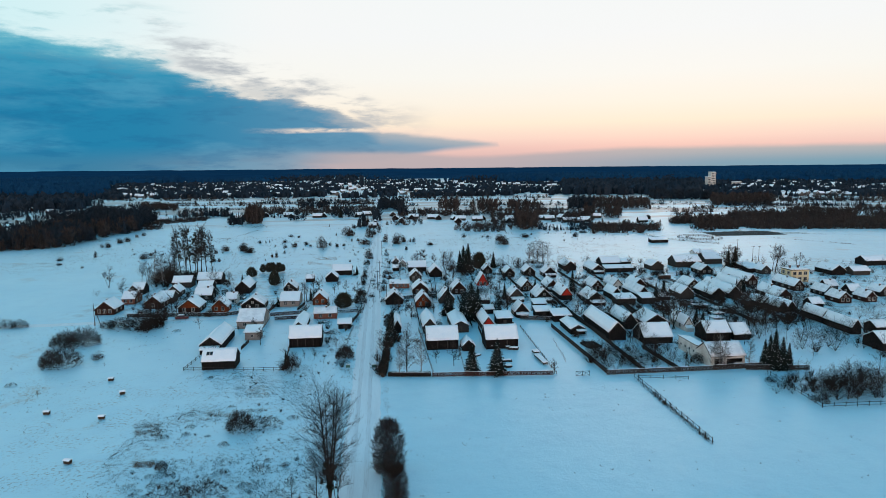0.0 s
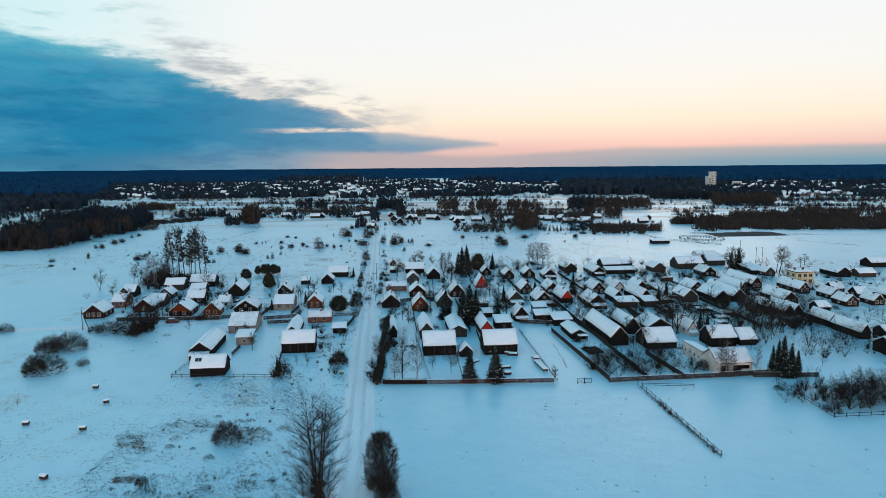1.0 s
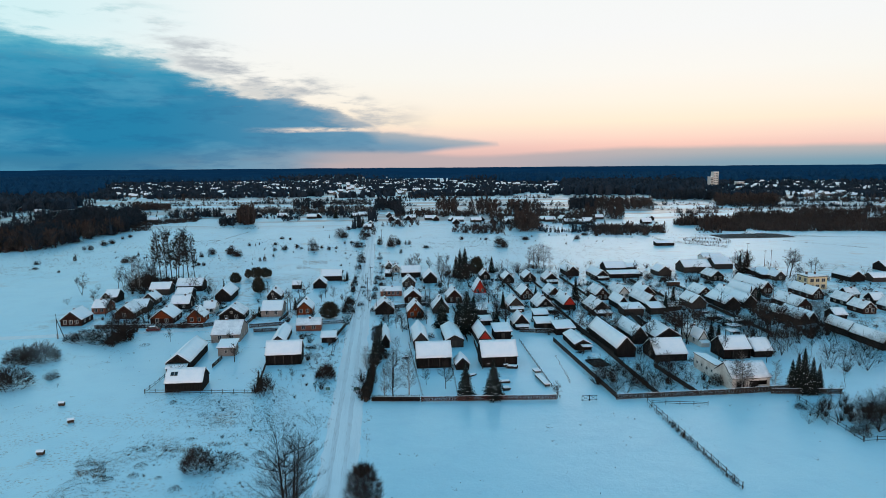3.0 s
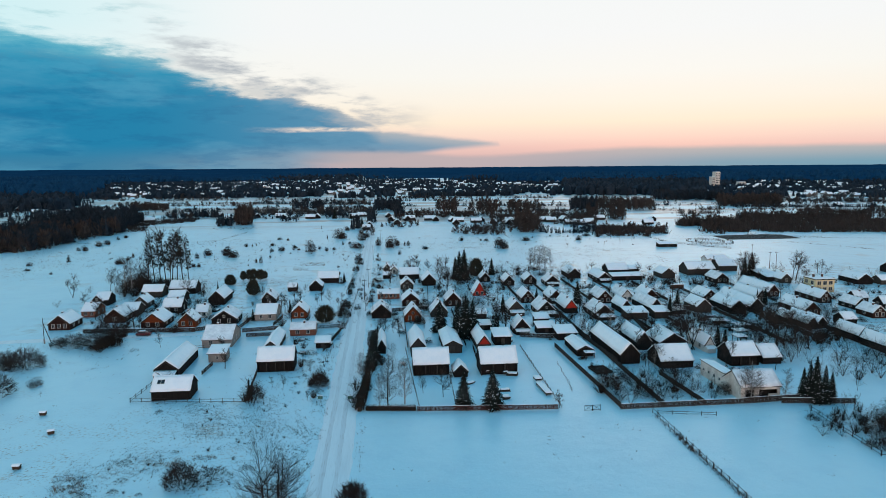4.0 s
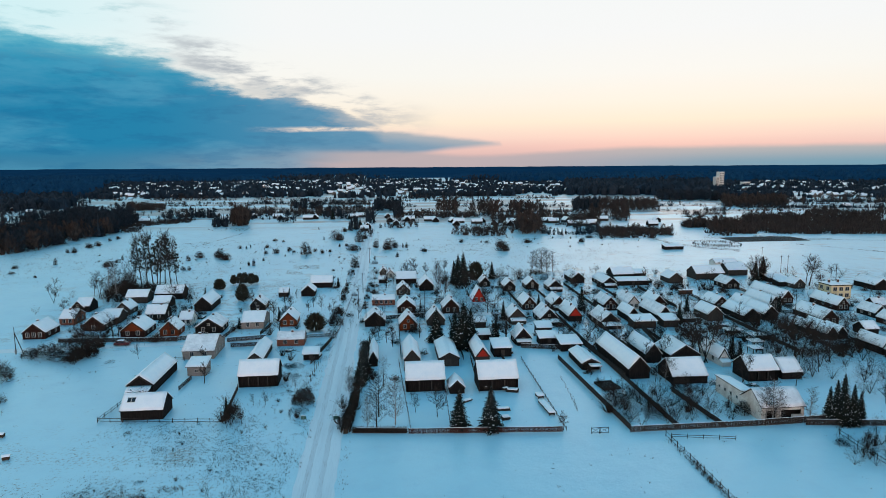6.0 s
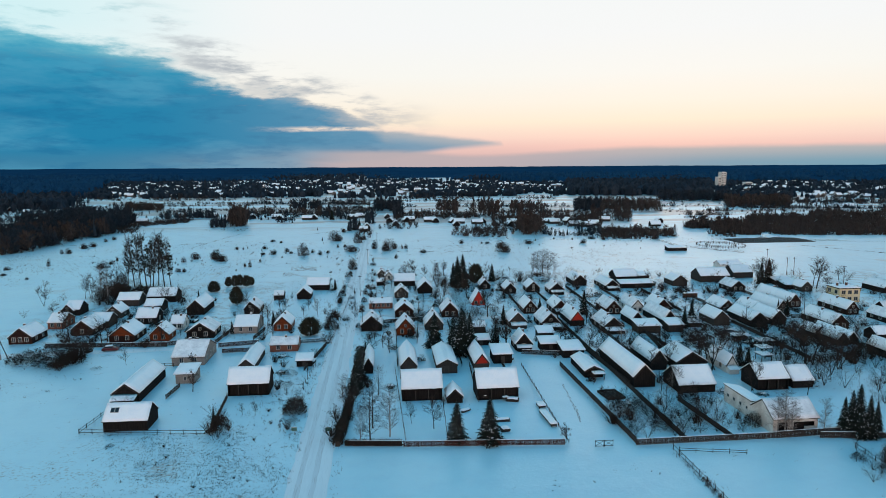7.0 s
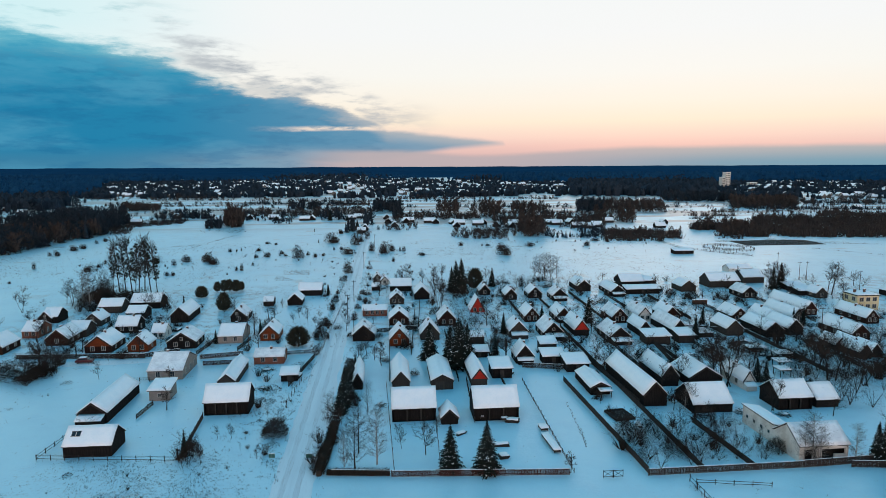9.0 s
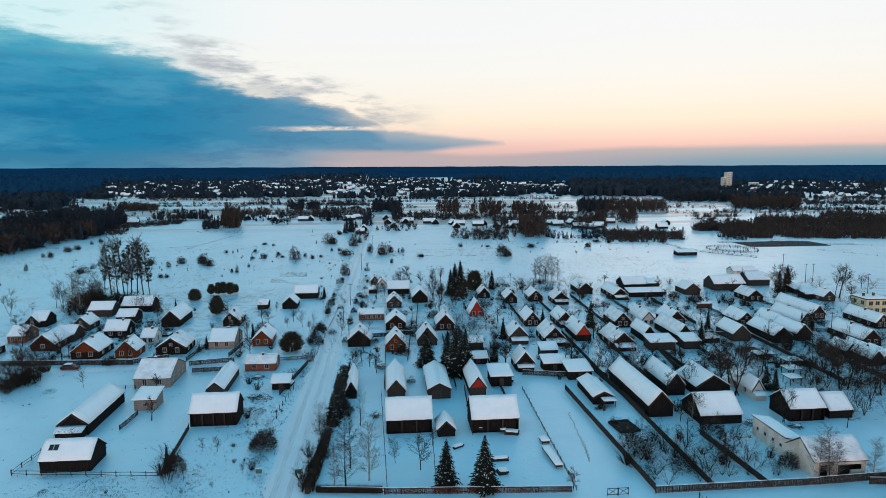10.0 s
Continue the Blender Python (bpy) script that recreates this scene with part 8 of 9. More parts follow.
tree("birch", 85.1, 151.7, 9.4, 1.3)
tree("birch", 84.0, 152.2, 7.4, 1.2)
tree("birch", 86.1, 151.2, 7.1, 1.1)
tree("birch", 92.4, 151.0, 7.4, 1.0)
tree("birch", 74.8, 177.5, 6.2, 1)
tree("young", 76.5, 177.3, 5.7, 1.3)
tree("apple", 97.7, 193.3, 6.4, 1.2)
tree("multi", 99.4, 278.0, 5.0, 1)
tree("multi", 122.7, 187.1, 7.5, 1.3)
# thickets and hedges
tree("wide", 168.3, 295.7, 12.0, 1.2)
tree("wide", 171.2, 297.6, 11.2, 1.1)
tree("tall", 169.0, 300.1, 9.5, 1.3)
thicket(54.8, 152.4, 72.2, 170.9, 12, 51, 2.4, 4.0, ("loose", "upright"), 0.65)
thicket(65.7, 153.6, 84.8, 169.6, 8, 52, 1.8, 3.2, ("loose", "upright"), 0.5)
thicket(104.6, 192.6, 146.7, 217.2, 14, 53, 2.5, 5.5, ("loose", "upright"), 0.5)
thicket(115.3, 208.1, 147.6, 231.4, 10, 54, 3.0, 6.0, ("loose", "upright"), 0.6)
thicket(61.0, 193.4, 75.6, 217.0, 10, 55, 2, 4)
thicket(66.7, 196.5, 81.2, 214.0, 16, 56, 2, 4.5)
thicket(83.9, 206.9, 118.4, 228.5, 18, 57, 1.5, 3.5)
thicket(47.9, 270.6, 65.9, 325.2, 14, 58, 2, 4)
thicket(59.7, 287.0, 91.2, 328.9, 14, 59, 2, 4)
thicket(28.1, 272.8, 50.3, 333.5, 16, 60, 2, 4.5)
thicket(92.0, 125.9, 123.3, 145.5, 16, 61, 2.5, 5.0, ("loose", "upright", "round"), 0.5)
thicket(103.4, 177.2, 156.3, 221.2, 18, 86, 2.0, 5.5, ("loose", "upright", "round"), 0.6)
thicket(108.8, 154.4, 148.5, 176.4, 16, 87, 2.0, 4.5, ("loose", "upright"), 0.5)
thicket(143.4, 218.1, 234.8, 279.7, 24, 88, 1.0, 3.0, ("loose", "round"), 0.4)
thicket(90.4, 135.3, 104.3, 143.6, 14, 62, 1.5, 3.5)
thicket(115.3, 187.8, 146.8, 209.6, 30, 63, 2.5, 5)
thicket(43.2, 230.7, 64.8, 260.9, 10, 64, 1.5, 3)
thicket(58.2, 218.8, 83.4, 255.1, 14, 65, 1.5, 3.5)
thicket(85.4, 266.6, 123.8, 300.6, 10, 66, 1.5, 3)
hedge([(1.7, 155.4), (1.9, 159.6)], 1.5, 1.7, "dense leafless hedge along the road", 3)
hedge([(2.0, 159.8), (2.3, 166.2)], 1.7, 2.2, "tall dense leafless hedge along the road", 13)
hedge([(2.4, 166.4), (2.9, 175.5)], 1.4, 1.9, "uneven dense leafless hedge along the road", 23)
shrub("brushy", 0.9, 157.6, 3.0, 0.9, where="at the foot of a roadside hedge")
shrub("clump", 1.4, 163.0, 3.4, 0.6, where="at the foot of a roadside hedge")
shrub("brushy", 3.4, 168.0, 3.6, 0.8, where="at the foot of a roadside hedge")
shrub("bushy", 2.9, 177.5, 3.2, 0.7, where="at the foot of a roadside hedge")
thicket(3.8, 184.7, 7.2, 246.3, 20, 68, 1.6, 3.0, ("dense", "upright"), 0.2, "roadside hedge", "in the roadside hedge")
hedge([(3.0, 155.9), (8.0, 155.3), (13.4, 154.7)], 0.9, 1.1, "low clipped leafless hedge behind a fence", 4)
thicket(133.8, 261.3, 202.7, 316.2, 12, 70, 2, 4)
thicket(58.0, 174.7, 60.4, 191.9, 12, 71, 1, 2.4)
thicket(-98.8, 286.5, -80.1, 317.8, 60, 72, 2.0, 6.0)
thicket(-73.9, 210.9, -69.5, 225.0, 34, 73, 1.8, 3.6)
thicket(-58.6, 221.6, -55.8, 253.0, 12, 74, 1.5, 3.5)
thicket(5.6, 275.1, 6.3, 386.0, 14, 75, 1.5, 3.0)
thicket(-1.6, 235.3, -0.1, 314.6, 12, 76, 1.2, 2.6)
thicket(-42.4, 245.5, -31.7, 279.2, 8, 77, 1.2, 2.6)
thicket(-14.7, 295.2, -8.6, 387.6, 10, 78, 1.0, 2.2)
# poles, hives, cars and odds and ends
pole(-90.4, 218.9, 7.5, True, False)
pole(4.0, 239.4, 8.0)
pole(0.7, 267.8, 8.0)
pole(3.2, 372.2, 8.0)
pole(-25.2, 235.2, 8.0)
pole(7.4, 451.8, 8.0)
pole(142.7, 231.9, 8.0)
pole(192.1, 317.4, 8.0)
pole(195.2, 317.1, 8.0)
pole(200.7, 292.1, 8.0)
pole(200.1, 346.0, 8.0)
pole(1.7, 293.4, 8.0)
hive(-68.0, 139.8, 0.75, 1)
hive(-53.0, 115.2, 0.75, -20)
hive(-55.5, 135.8, 0.75, 0)
hive(-56.9, 150.7, 0.75, 19)
hive(-63.2, 160.9, 0.75, -1)
car(-64.8, 224.9, 4, "paint_red", "dark red car parked by the fence with snow on its roof")
car(113.1, 222.3, -12, "paint_blue", "grey-blue car parked in a snowy yard")
car(113.2, 217.0, -10, "rubber", "black car parked in a snowy yard")
road_sign(-6.8, 161.6)
road_sign(-0.4, 160.9)
thicket(-150, 372, 0, 470, 90, 79, 0.5, 1.6, ("loose", "upright"), 0.3, "field shrubs", "on the snowy pasture")
thicket(10, 410, 180, 480, 60, 81, 0.5, 1.5, ("loose", "upright"), 0.3, "field shrubs", "on the snowy pasture")
thicket(-44, 96, -9, 160, 70, 181, 0.3, 0.9, ("low", "loose", "loose"), 0.1, "meadow clumps", "in a rough meadow")
thicket(-38, 84, -9, 112, 60, 182, 0.4, 1.0, ("low", "low", "loose", "round"), 0.05, "meadow clumps", "in a rough meadow")
thicket(-110, 128, -60, 215, 22, 183, 0.3, 0.9, ("low", "loose"), 0.2, "meadow clumps", "in a snowy field")
thicket(-16, 166, -7.5, 200, 22, 184, 0.4, 1.0, ("low", "loose"), 0.2, "meadow clumps", "beside a yard")
tangle(-96, 232, -48, 290, 24, 541, 2.2, 4.4, 1.0)
tangle(108, 236, 214, 300, 46, 542, 2.4, 4.8, 1.0)
tangle(30, 240, 110, 330, 34, 543, 2.4, 4.6, 1.0)
tangle(66.5, 152.5, 83, 170.5, 16, 544, 3.0, 5.0, 1.1)
tangle(55.5, 152.0, 65, 168, 16, 545, 3.0, 5.0, 1.0)
tangle(110, 160, 160, 225, 26, 546, 3.0, 6.0, 1.2)
fence(189, 518, 189, 421, 1.1, "fence", "rail")
fence(189, 420, 212, 388, 1.1, "fence", "rail")
fence(224, 452, 300, 432, 1.1, "fence", "rail")
brush_heap(262, 452, 3.0, 1.6)
brush_heap(272, 449, 2.6, 1.4)
# piles, carts and brushwood in the yards
plank_pile(-10.4, 205.2, 2.2, 1.2, 0.5, 10)
plank_pile(-8.1, 207.6, 3.0, 1.5, 0.7, 80)
brush_heap(11.8, 186.0, 1.1, 1.0)
brush_heap(-14.7, 199.3, 1.3, 0.8)
brush_heap(-16.5, 213.4, 1.8, 0.6)
hand_cart(31.9, 176.8, 170)
hand_cart(36.4, 175.4, 20)
plank_pile(37.9, 174.9, 2.6, 1.5, 0.7, -15)
plank_pile(27.0, 170.0, 2.2, 1.0, 0.4, 35)
plank_pile(33.6, 164.1, 3.0, 1.2, 0.5, 0)
plank_pile(33.3, 159.3, 1.6, 1.5, 0.7, 10)
plank_pile(62.0, 170.5, 2.6, 1.0, 0.4, 80)
plank_pile(58.4, 223.2, 2.2, 1.2, 0.5, -15)
plank_pile(42.4, 203.8, 3.0, 1.5, 0.7, 35)
plank_pile(112.5, 212.4, 1.6, 1.0, 0.4, 0)
plank_pile(114.0, 210.6, 2.6, 1.2, 0.5, 10)
plank_pile(111.4, 200.2, 2.2, 1.5, 0.7, 80)
brush_heap(85.2, 174.6, 1.1, 1.0)
brush_heap(93.2, 172.3, 1.3, 0.8)
brush_heap(-57.4, 230.9, 1.8, 0.6)
brush_heap(-61.8, 273.7, 1.1, 1.0)
plank_pile(-50.7, 256.7, 3.0, 1.2, 0.5, 80)
plank_pile(-87.6, 267.6, 1.6, 1.5, 0.7, -15)
brush_heap(-82.3, 236.1, 1.1, 1.0)
brush_heap(-61.6, 230.5, 1.3, 0.8)
plank_pile(57.8, 230.6, 3.0, 1.5, 0.7, 10)
brush_heap(68.9, 204.6, 1.1, 1.0)
brush_heap(93.8, 214.3, 1.3, 0.8)
brush_heap(91.1, 223.4, 1.8, 0.6)
brush_heap(137.8, 228.1, 1.1, 1.0)
raised_bed(60.1, 175.6, 4.0, 5.0, 8)
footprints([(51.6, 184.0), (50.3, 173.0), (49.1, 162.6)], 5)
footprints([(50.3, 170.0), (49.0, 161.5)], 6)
hay_rack(43.1, 170.7, 1.4, 2.2)
hay_rack(42.8, 163.7, 1.2, 7.5)
wood_stack(126.2, 274.4, 5.3)
open_roof(111.8, 213.4, 4.6, 3.0, 1.8)
open_roof(115.6, 207.4, 3.9, 3.0, 1.8)
open_roof(111.5, 200.8, 3.3, 3.0, 1.8)
open_roof(107.8, 194.7, 2.8, 3.0, 1.8)
open_roof(61.0, 186.0, 2.4, 2.2, 1.4)
thicket(-84.2, 229.7, -49.2, 269.4, 95, 82, 1.0, 2.6, ("round", "loose", "loose"), 0.45, "gardens", "in untidy gardens")
thicket(40.1, 220.7, 153.1, 321.8, 90, 83, 0.8, 2.6, ("round", "loose", "loose"), 0.3, "gardens", "in untidy gardens")
thicket(79.1, 199.1, 206.0, 291.5, 95, 84, 0.8, 2.8, ("round", "loose", "loose"), 0.3, "gardens", "in untidy gardens")
thicket(8.0, 224.0, 67.2, 331.6, 60, 85, 0.8, 2.6, ("round", "loose", "loose"), 0.3, "gardens", "in untidy gardens")
# garden trees and shrubs among the houses
shrub("dense", 38.9, 224.0, 3.8, 0.93, where="in a snowy garden")
tree("multi", 18.5, 325.0, 5.4, 1.0, where="in a snowy garden")
tree("apple", 36.2, 241.2, 5.1, 0.97, where="in a snowy garden")
shrub("dense", 62.4, 261.1, 2.4, 0.87, where="in a snowy garden")
shrub("loose", 6.9, 338.0, 3.2, 1.38, where="in a snowy garden")
tree("apple", 11.0, 302.4, 5.7, 1.17, where="in a snowy garden")
shrub("upright", 14.0, 210.1, 2.3, 1.08, where="in a snowy garden")
tree("multi", 11.0, 306.4, 6.9, 1.13, where="in a snowy garden")
tree("multi", 37.8, 227.3, 6.9, 1.09, where="in a snowy garden")
shrub("dense", 21.8, 253.5, 2.6, 0.99, where="in a snowy garden")
tree("wide", 69.4, 264.7, 6.7, 1.05, where="in a snowy garden")
tree("apple", 50.4, 331.3, 6.0, 1.28, where="in a snowy garden")
shrub("upright", 7.4, 288.7, 2.4, 1.08, where="in a snowy garden")
tree("multi", 32.8, 221.6, 7.1, 0.91, where="in a snowy garden")
tree("wide", 80.8, 309.5, 4.9, 0.96, where="in a snowy garden")
tree("multi", 18.4, 229.8, 4.7, 1.22, where="in a snowy garden")
tree("young", 39.5, 225.9, 4.1, 0.92, where="in a snowy garden")
tree("apple", 66.2, 242.5, 6.5, 1.04, where="in a snowy garden")
tree("apple", 17.0, 235.1, 6.8, 1.03, where="in a snowy garden")
shrub("loose", 14.1, 207.1, 2.9, 1.29, where="in a snowy garden")
tree("young", 7.2, 261.0, 4.6, 1.08, where="in a snowy garden")
shrub("upright", 58.7, 212.4, 3.5, 1.24, where="in a snowy garden")
shrub("loose", 23.2, 282.4, 2.0, 1.31, where="in a snowy garden")
shrub("round", 41.8, 296.6, 2.1, 1.15, where="in a snowy garden")
shrub("dense", 34.7, 244.2, 3.7, 0.93, where="in a snowy garden")
shrub("round", 44.5, 230.9, 2.8, 1.23, where="in a snowy garden")
shrub("round", 64.1, 279.4, 3.5, 1.07, where="in a snowy garden")
shrub("round", 12.6, 217.2, 2.4, 1.04, where="in a snowy garden")
shrub("round", 19.9, 251.4, 2.4, 1.22, where="in a snowy garden")
tree("apple", 44.4, 215.9, 7.1, 1.18, where="in a snowy garden")
shrub("loose", 55.2, 204.7, 2.2, 1.08, where="in a snowy garden")
tree("young", 64.9, 276.5, 4.1, 1.21, where="in a snowy garden")
tree("wide", 37.4, 231.5, 5.7, 1.25, where="in a snowy garden")
tree("wide", 17.5, 205.7, 5.3, 1.16, where="in a snowy garden")
shrub("dense", 15.0, 231.8, 4.1, 1.0, where="in a snowy garden")
tree("apple", 11.9, 214.1, 5.5, 1.12, where="in a snowy garden")
shrub("dense", 30.0, 270.0, 3.3, 0.73, where="in a snowy garden")
tree("multi", 81.9, 329.8, 7.0, 1.25, where="in a snowy garden")
shrub("round", 46.2, 243.1, 2.0, 1.17, where="in a snowy garden")
shrub("loose", 22.9, 241.8, 2.6, 1.31, where="in a snowy garden")
tree("wide", 46.5, 265.6, 5.0, 1.09, where="in a snowy garden")
tree("apple", 13.9, 308.5, 5.0, 1.03, where="in a snowy garden")
tree("wide", 61.4, 242.4, 5.0, 1.07, where="in a snowy garden")
shrub("upright", 16.0, 280.4, 2.5, 1.33, where="in a snowy garden")
shrub("round", 11.2, 241.6, 2.7, 1.11, where="in a snowy garden")
shrub("round", 20.1, 206.2, 2.1, 0.91, where="in a snowy garden")
tree("apple", 38.3, 206.1, 6.7, 1.23, where="in a snowy garden")
tree("young", 1.3, 249.5, 6.7, 1.0, where="in a snowy garden")
shrub("round", 19.8, 303.7, 2.7, 1.4, where="in a snowy garden")
shrub("dense", 31.6, 214.3, 2.1, 0.69, where="in a snowy garden")
shrub("dense", 18.8, 229.3, 3.0, 0.78, where="in a snowy garden")
tree("multi", 49.0, 238.0, 5.7, 1.17, where="in a snowy garden")
tree("young", 8.1, 232.4, 6.7, 1.07, where="in a snowy garden")
shrub("upright", 36.5, 227.4, 3.3, 1.32, where="in a snowy garden")
shrub("round", 30.7, 230.5, 2.6, 1.28, where="in a snowy garden")
shrub("round", 24.0, 335.7, 3.0, 1.14, where="in a snowy garden")
shrub("upright", 23.4, 301.2, 3.5, 1.17, where="in a snowy garden")
tree("apple", 28.8, 245.6, 4.5, 0.93, where="in a snowy garden")
tree("young", 6.4, 210.8, 7.6, 1.3, where="in a snowy garden")
shrub("loose", 60.5, 321.0, 2.9, 1.31, where="in a snowy garden")
shrub("upright", 63.9, 201.0, 2.1, 1.21, where="in a snowy garden")
shrub("dense", 129.1, 287.0, 3.2, 0.89, where="in a snowy garden")
shrub("dense", 153.9, 262.4, 3.6, 0.96, where="in a snowy garden")
tree("wide", 81.6, 247.3, 5.4, 1.04, where="in a snowy garden")
tree("multi", 102.7, 195.5, 4.0, 1.15, where="in a snowy garden")
shrub("loose", 92.0, 196.9, 2.3, 1.18, where="in a snowy garden")
shrub("loose", 79.1, 211.8, 3.2, 1.33, where="in a snowy garden")
tree("apple", 114.9, 249.7, 6.1, 0.93, where="in a snowy garden")
tree("wide", 167.1, 297.8, 5.2, 1.06, where="in a snowy garden")
tree("wide", 87.0, 193.4, 3.5, 1.19, where="in a snowy garden")
shrub("loose", 87.9, 293.7, 3.1, 0.94, where="in a snowy garden")
tree("wide", 150.0, 232.2, 4.9, 1.23, where="in a snowy garden")
shrub("upright", 75.8, 197.0, 2.5, 1.26, where="in a snowy garden")
shrub("round", 111.9, 264.3, 2.7, 1.2, where="in a snowy garden")
tree("apple", 104.7, 210.1, 3.5, 0.97, where="in a snowy garden")
shrub("round", 84.7, 239.3, 1.8, 1.14, where="in a snowy garden")
tree("young", 137.9, 218.7, 5.3, 0.98, where="in a snowy garden")
shrub("upright", 168.0, 302.3, 2.0, 1.03, where="in a snowy garden")
tree("apple", 113.2, 288.7, 3.5, 1.26, where="in a snowy garden")
tree("apple", 86.2, 210.9, 6.3, 1.17, where="in a snowy garden")
tree("multi", 88.3, 194.6, 4.6, 1.17, where="in a snowy garden")
tree("apple", 165.2, 282.6, 5.8, 1.16, where="in a snowy garden")
shrub("round", 100.0, 196.0, 2.1, 1.08, where="in a snowy garden")
shrub("loose", 58.4, 194.1, 2.1, 1.0, where="in a snowy garden")
shrub("round", 66.7, 227.3, 1.8, 0.93, where="in a snowy garden")
tree("wide", 144.8, 243.5, 6.9, 1.23, where="in a snowy garden")
shrub("loose", 95.1, 194.3, 3.4, 1.15, where="in a snowy garden")
tree("apple", 205.8, 302.2, 5.4, 1.21, where="in a snowy garden")
tree("apple", 60.7, 206.4, 7.1, 1.28, where="in a snowy garden")
shrub("loose", 76.3, 217.3, 2.7, 0.94, where="in a snowy garden")
shrub("loose", 122.2, 299.0, 2.9, 1.33, where="in a snowy garden")
shrub("upright", 118.2, 321.2, 2.5, 1.28, where="in a snowy garden")
tree("multi", 144.6, 291.2, 6.2, 1.26, where="in a snowy garden")
tree("young", 152.4, 224.4, 3.7, 1.21, where="in a snowy garden")
tree("apple", 158.1, 256.6, 5.3, 1.18, where="in a snowy garden")
shrub("round", 110.4, 190.7, 1.9, 1.25, where="in a snowy garden")
tree("multi", 84.4, 284.4, 7.1, 0.93, where="in a snowy garden")
shrub("dense", 146.6, 247.6, 3.9, 0.89, where="in a snowy garden")
tree("apple", 130.0, 224.4, 6.4, 1.18, where="in a snowy garden")
tree("apple", 78.0, 206.4, 4.7, 1.02, where="in a snowy garden")
tree("apple", 79.0, 239.0, 3.6, 1.21, where="in a snowy garden")
tree("apple", 161.7, 313.7, 6.8, 1.07, where="in a snowy garden")
tree("wide", 72.9, 195.7, 5.2, 1.04, where="in a snowy garden")
shrub("loose", 133.9, 320.7, 3.1, 0.95, where="in a snowy garden")
shrub("upright", 141.5, 283.6, 3.1, 1.12, where="in a snowy garden")
tree("apple", 116.5, 257.8, 5.3, 1.07, where="in a snowy garden")
shrub("upright", 93.1, 208.8, 3.5, 1.2, where="in a snowy garden")
tree("apple", 65.5, 207.5, 4.3, 0.9, where="in a snowy garden")
shrub("round", 176.3, 267.6, 2.5, 1.01, where="in a snowy garden")
shrub("round", 110.1, 281.3, 3.2, 1.29, where="in a snowy garden")
shrub("dense", 85.7, 205.9, 3.3, 0.79, where="in a snowy garden")
shrub("dense", 68.0, 205.8, 2.3, 0.79, where="in a snowy garden")
shrub("round", 154.6, 262.1, 2.6, 1.14, where="in a snowy garden")
tree("apple", 150.7, 299.6, 3.8, 1.14, where="in a snowy garden")
tree("apple", 104.8, 203.5, 6.0, 1.11, where="in a snowy garden")
shrub("upright", 109.3, 230.0, 3.5, 1.31, where="in a snowy garden")
shrub("loose", 135.5, 211.4, 3.2, 1.08, where="in a snowy garden")
shrub("round", 109.5, 215.5, 2.3, 0.91, where="in a snowy garden")
shrub("upright", 128.7, 220.6, 2.3, 1.36, where="in a snowy garden")
tree("apple", 82.0, 214.7, 6.2, 1.28, where="in a snowy garden")
shrub("loose", 133.7, 212.1, 2.7, 0.95, where="in a snowy garden")
shrub("upright", 84.6, 260.0, 2.5, 0.9, where="in a snowy garden")
shrub("loose", 124.8, 284.1, 3.4, 1.21, where="in a snowy garden")
shrub("round", 130.9, 297.9, 2.2, 0.95, where="in a snowy garden")
shrub("dense", 80.5, 207.4, 3.9, 0.71, where="in a snowy garden")
tree("apple", 108.1, 207.3, 5.8, 1.15, where="in a snowy garden")
tree("apple", 121.5, 228.6, 5.2, 1.11, where="in a snowy garden")
tree("wide", 168.0, 257.2, 7.1, 1.03, where="in a snowy garden")
tree("wide", 131.1, 289.2, 5.9, 0.97, where="in a snowy garden")
shrub("round", 79.8, 227.5, 3.1, 0.93, where="in a snowy garden")
shrub("round", 93.6, 202.9, 2.1, 1.13, where="in a snowy garden")
shrub("upright", 83.5, 198.4, 3.3, 0.9, where="in a snowy garden")
tree("multi", 165.0, 293.5, 5.9, 0.94, where="in a snowy garden")
shrub("loose", 119.5, 208.9, 3.1, 1.36, where="in a snowy garden")
shrub("dense", 143.1, 217.6, 2.8, 0.94, where="in a snowy garden")
tree("apple", 93.2, 261.8, 4.4, 1.28, where="in a snowy garden")
shrub("round", 152.6, 320.4, 2.0, 0.9, where="in a snowy garden")
shrub("upright", 110.9, 257.0, 3.1, 1.26, where="in a snowy garden")
shrub("round", 119.2, 297.4, 3.1, 1.0, where="in a snowy garden")
shrub("dense", 122.7, 291.8, 3.2, 0.76, where="in a snowy garden")
shrub("dense", -63.5, 238.5, 2.5, 1.0, where="in a snowy garden")
tree("apple", -71.1, 245.7, 5.8, 1.07, where="in a snowy garden")
shrub("loose", -74.7, 239.9, 2.0, 1.08, where="in a snowy garden")
shrub("round", -42.6, 288.6, 3.3, 0.91, where="in a snowy garden")
shrub("dense", -45.8, 231.6, 2.2, 0.73, where="in a snowy garden")
shrub("dense", -22.4, 256.0, 4.1, 0.86, where="in a snowy garden")
tree("apple", -32.7, 255.5, 5.1, 1.21, where="in a snowy garden")
shrub("dense", -61.7, 251.5, 2.5, 0.8, where="in a snowy garden")
shrub("upright", -36.7, 237.4, 3.5, 1.09, where="in a snowy garden")
shrub("loose", -17.5, 238.2, 2.4, 1.0, where="in a snowy garden")
tree("young", -39.2, 282.6, 5.2, 1.01, where="in a snowy garden")
shrub("dense", -66.0, 270.6, 3.7, 0.92, where="in a snowy garden")
tree("young", -86.2, 249.0, 7.2, 0.98, where="in a snowy garden")
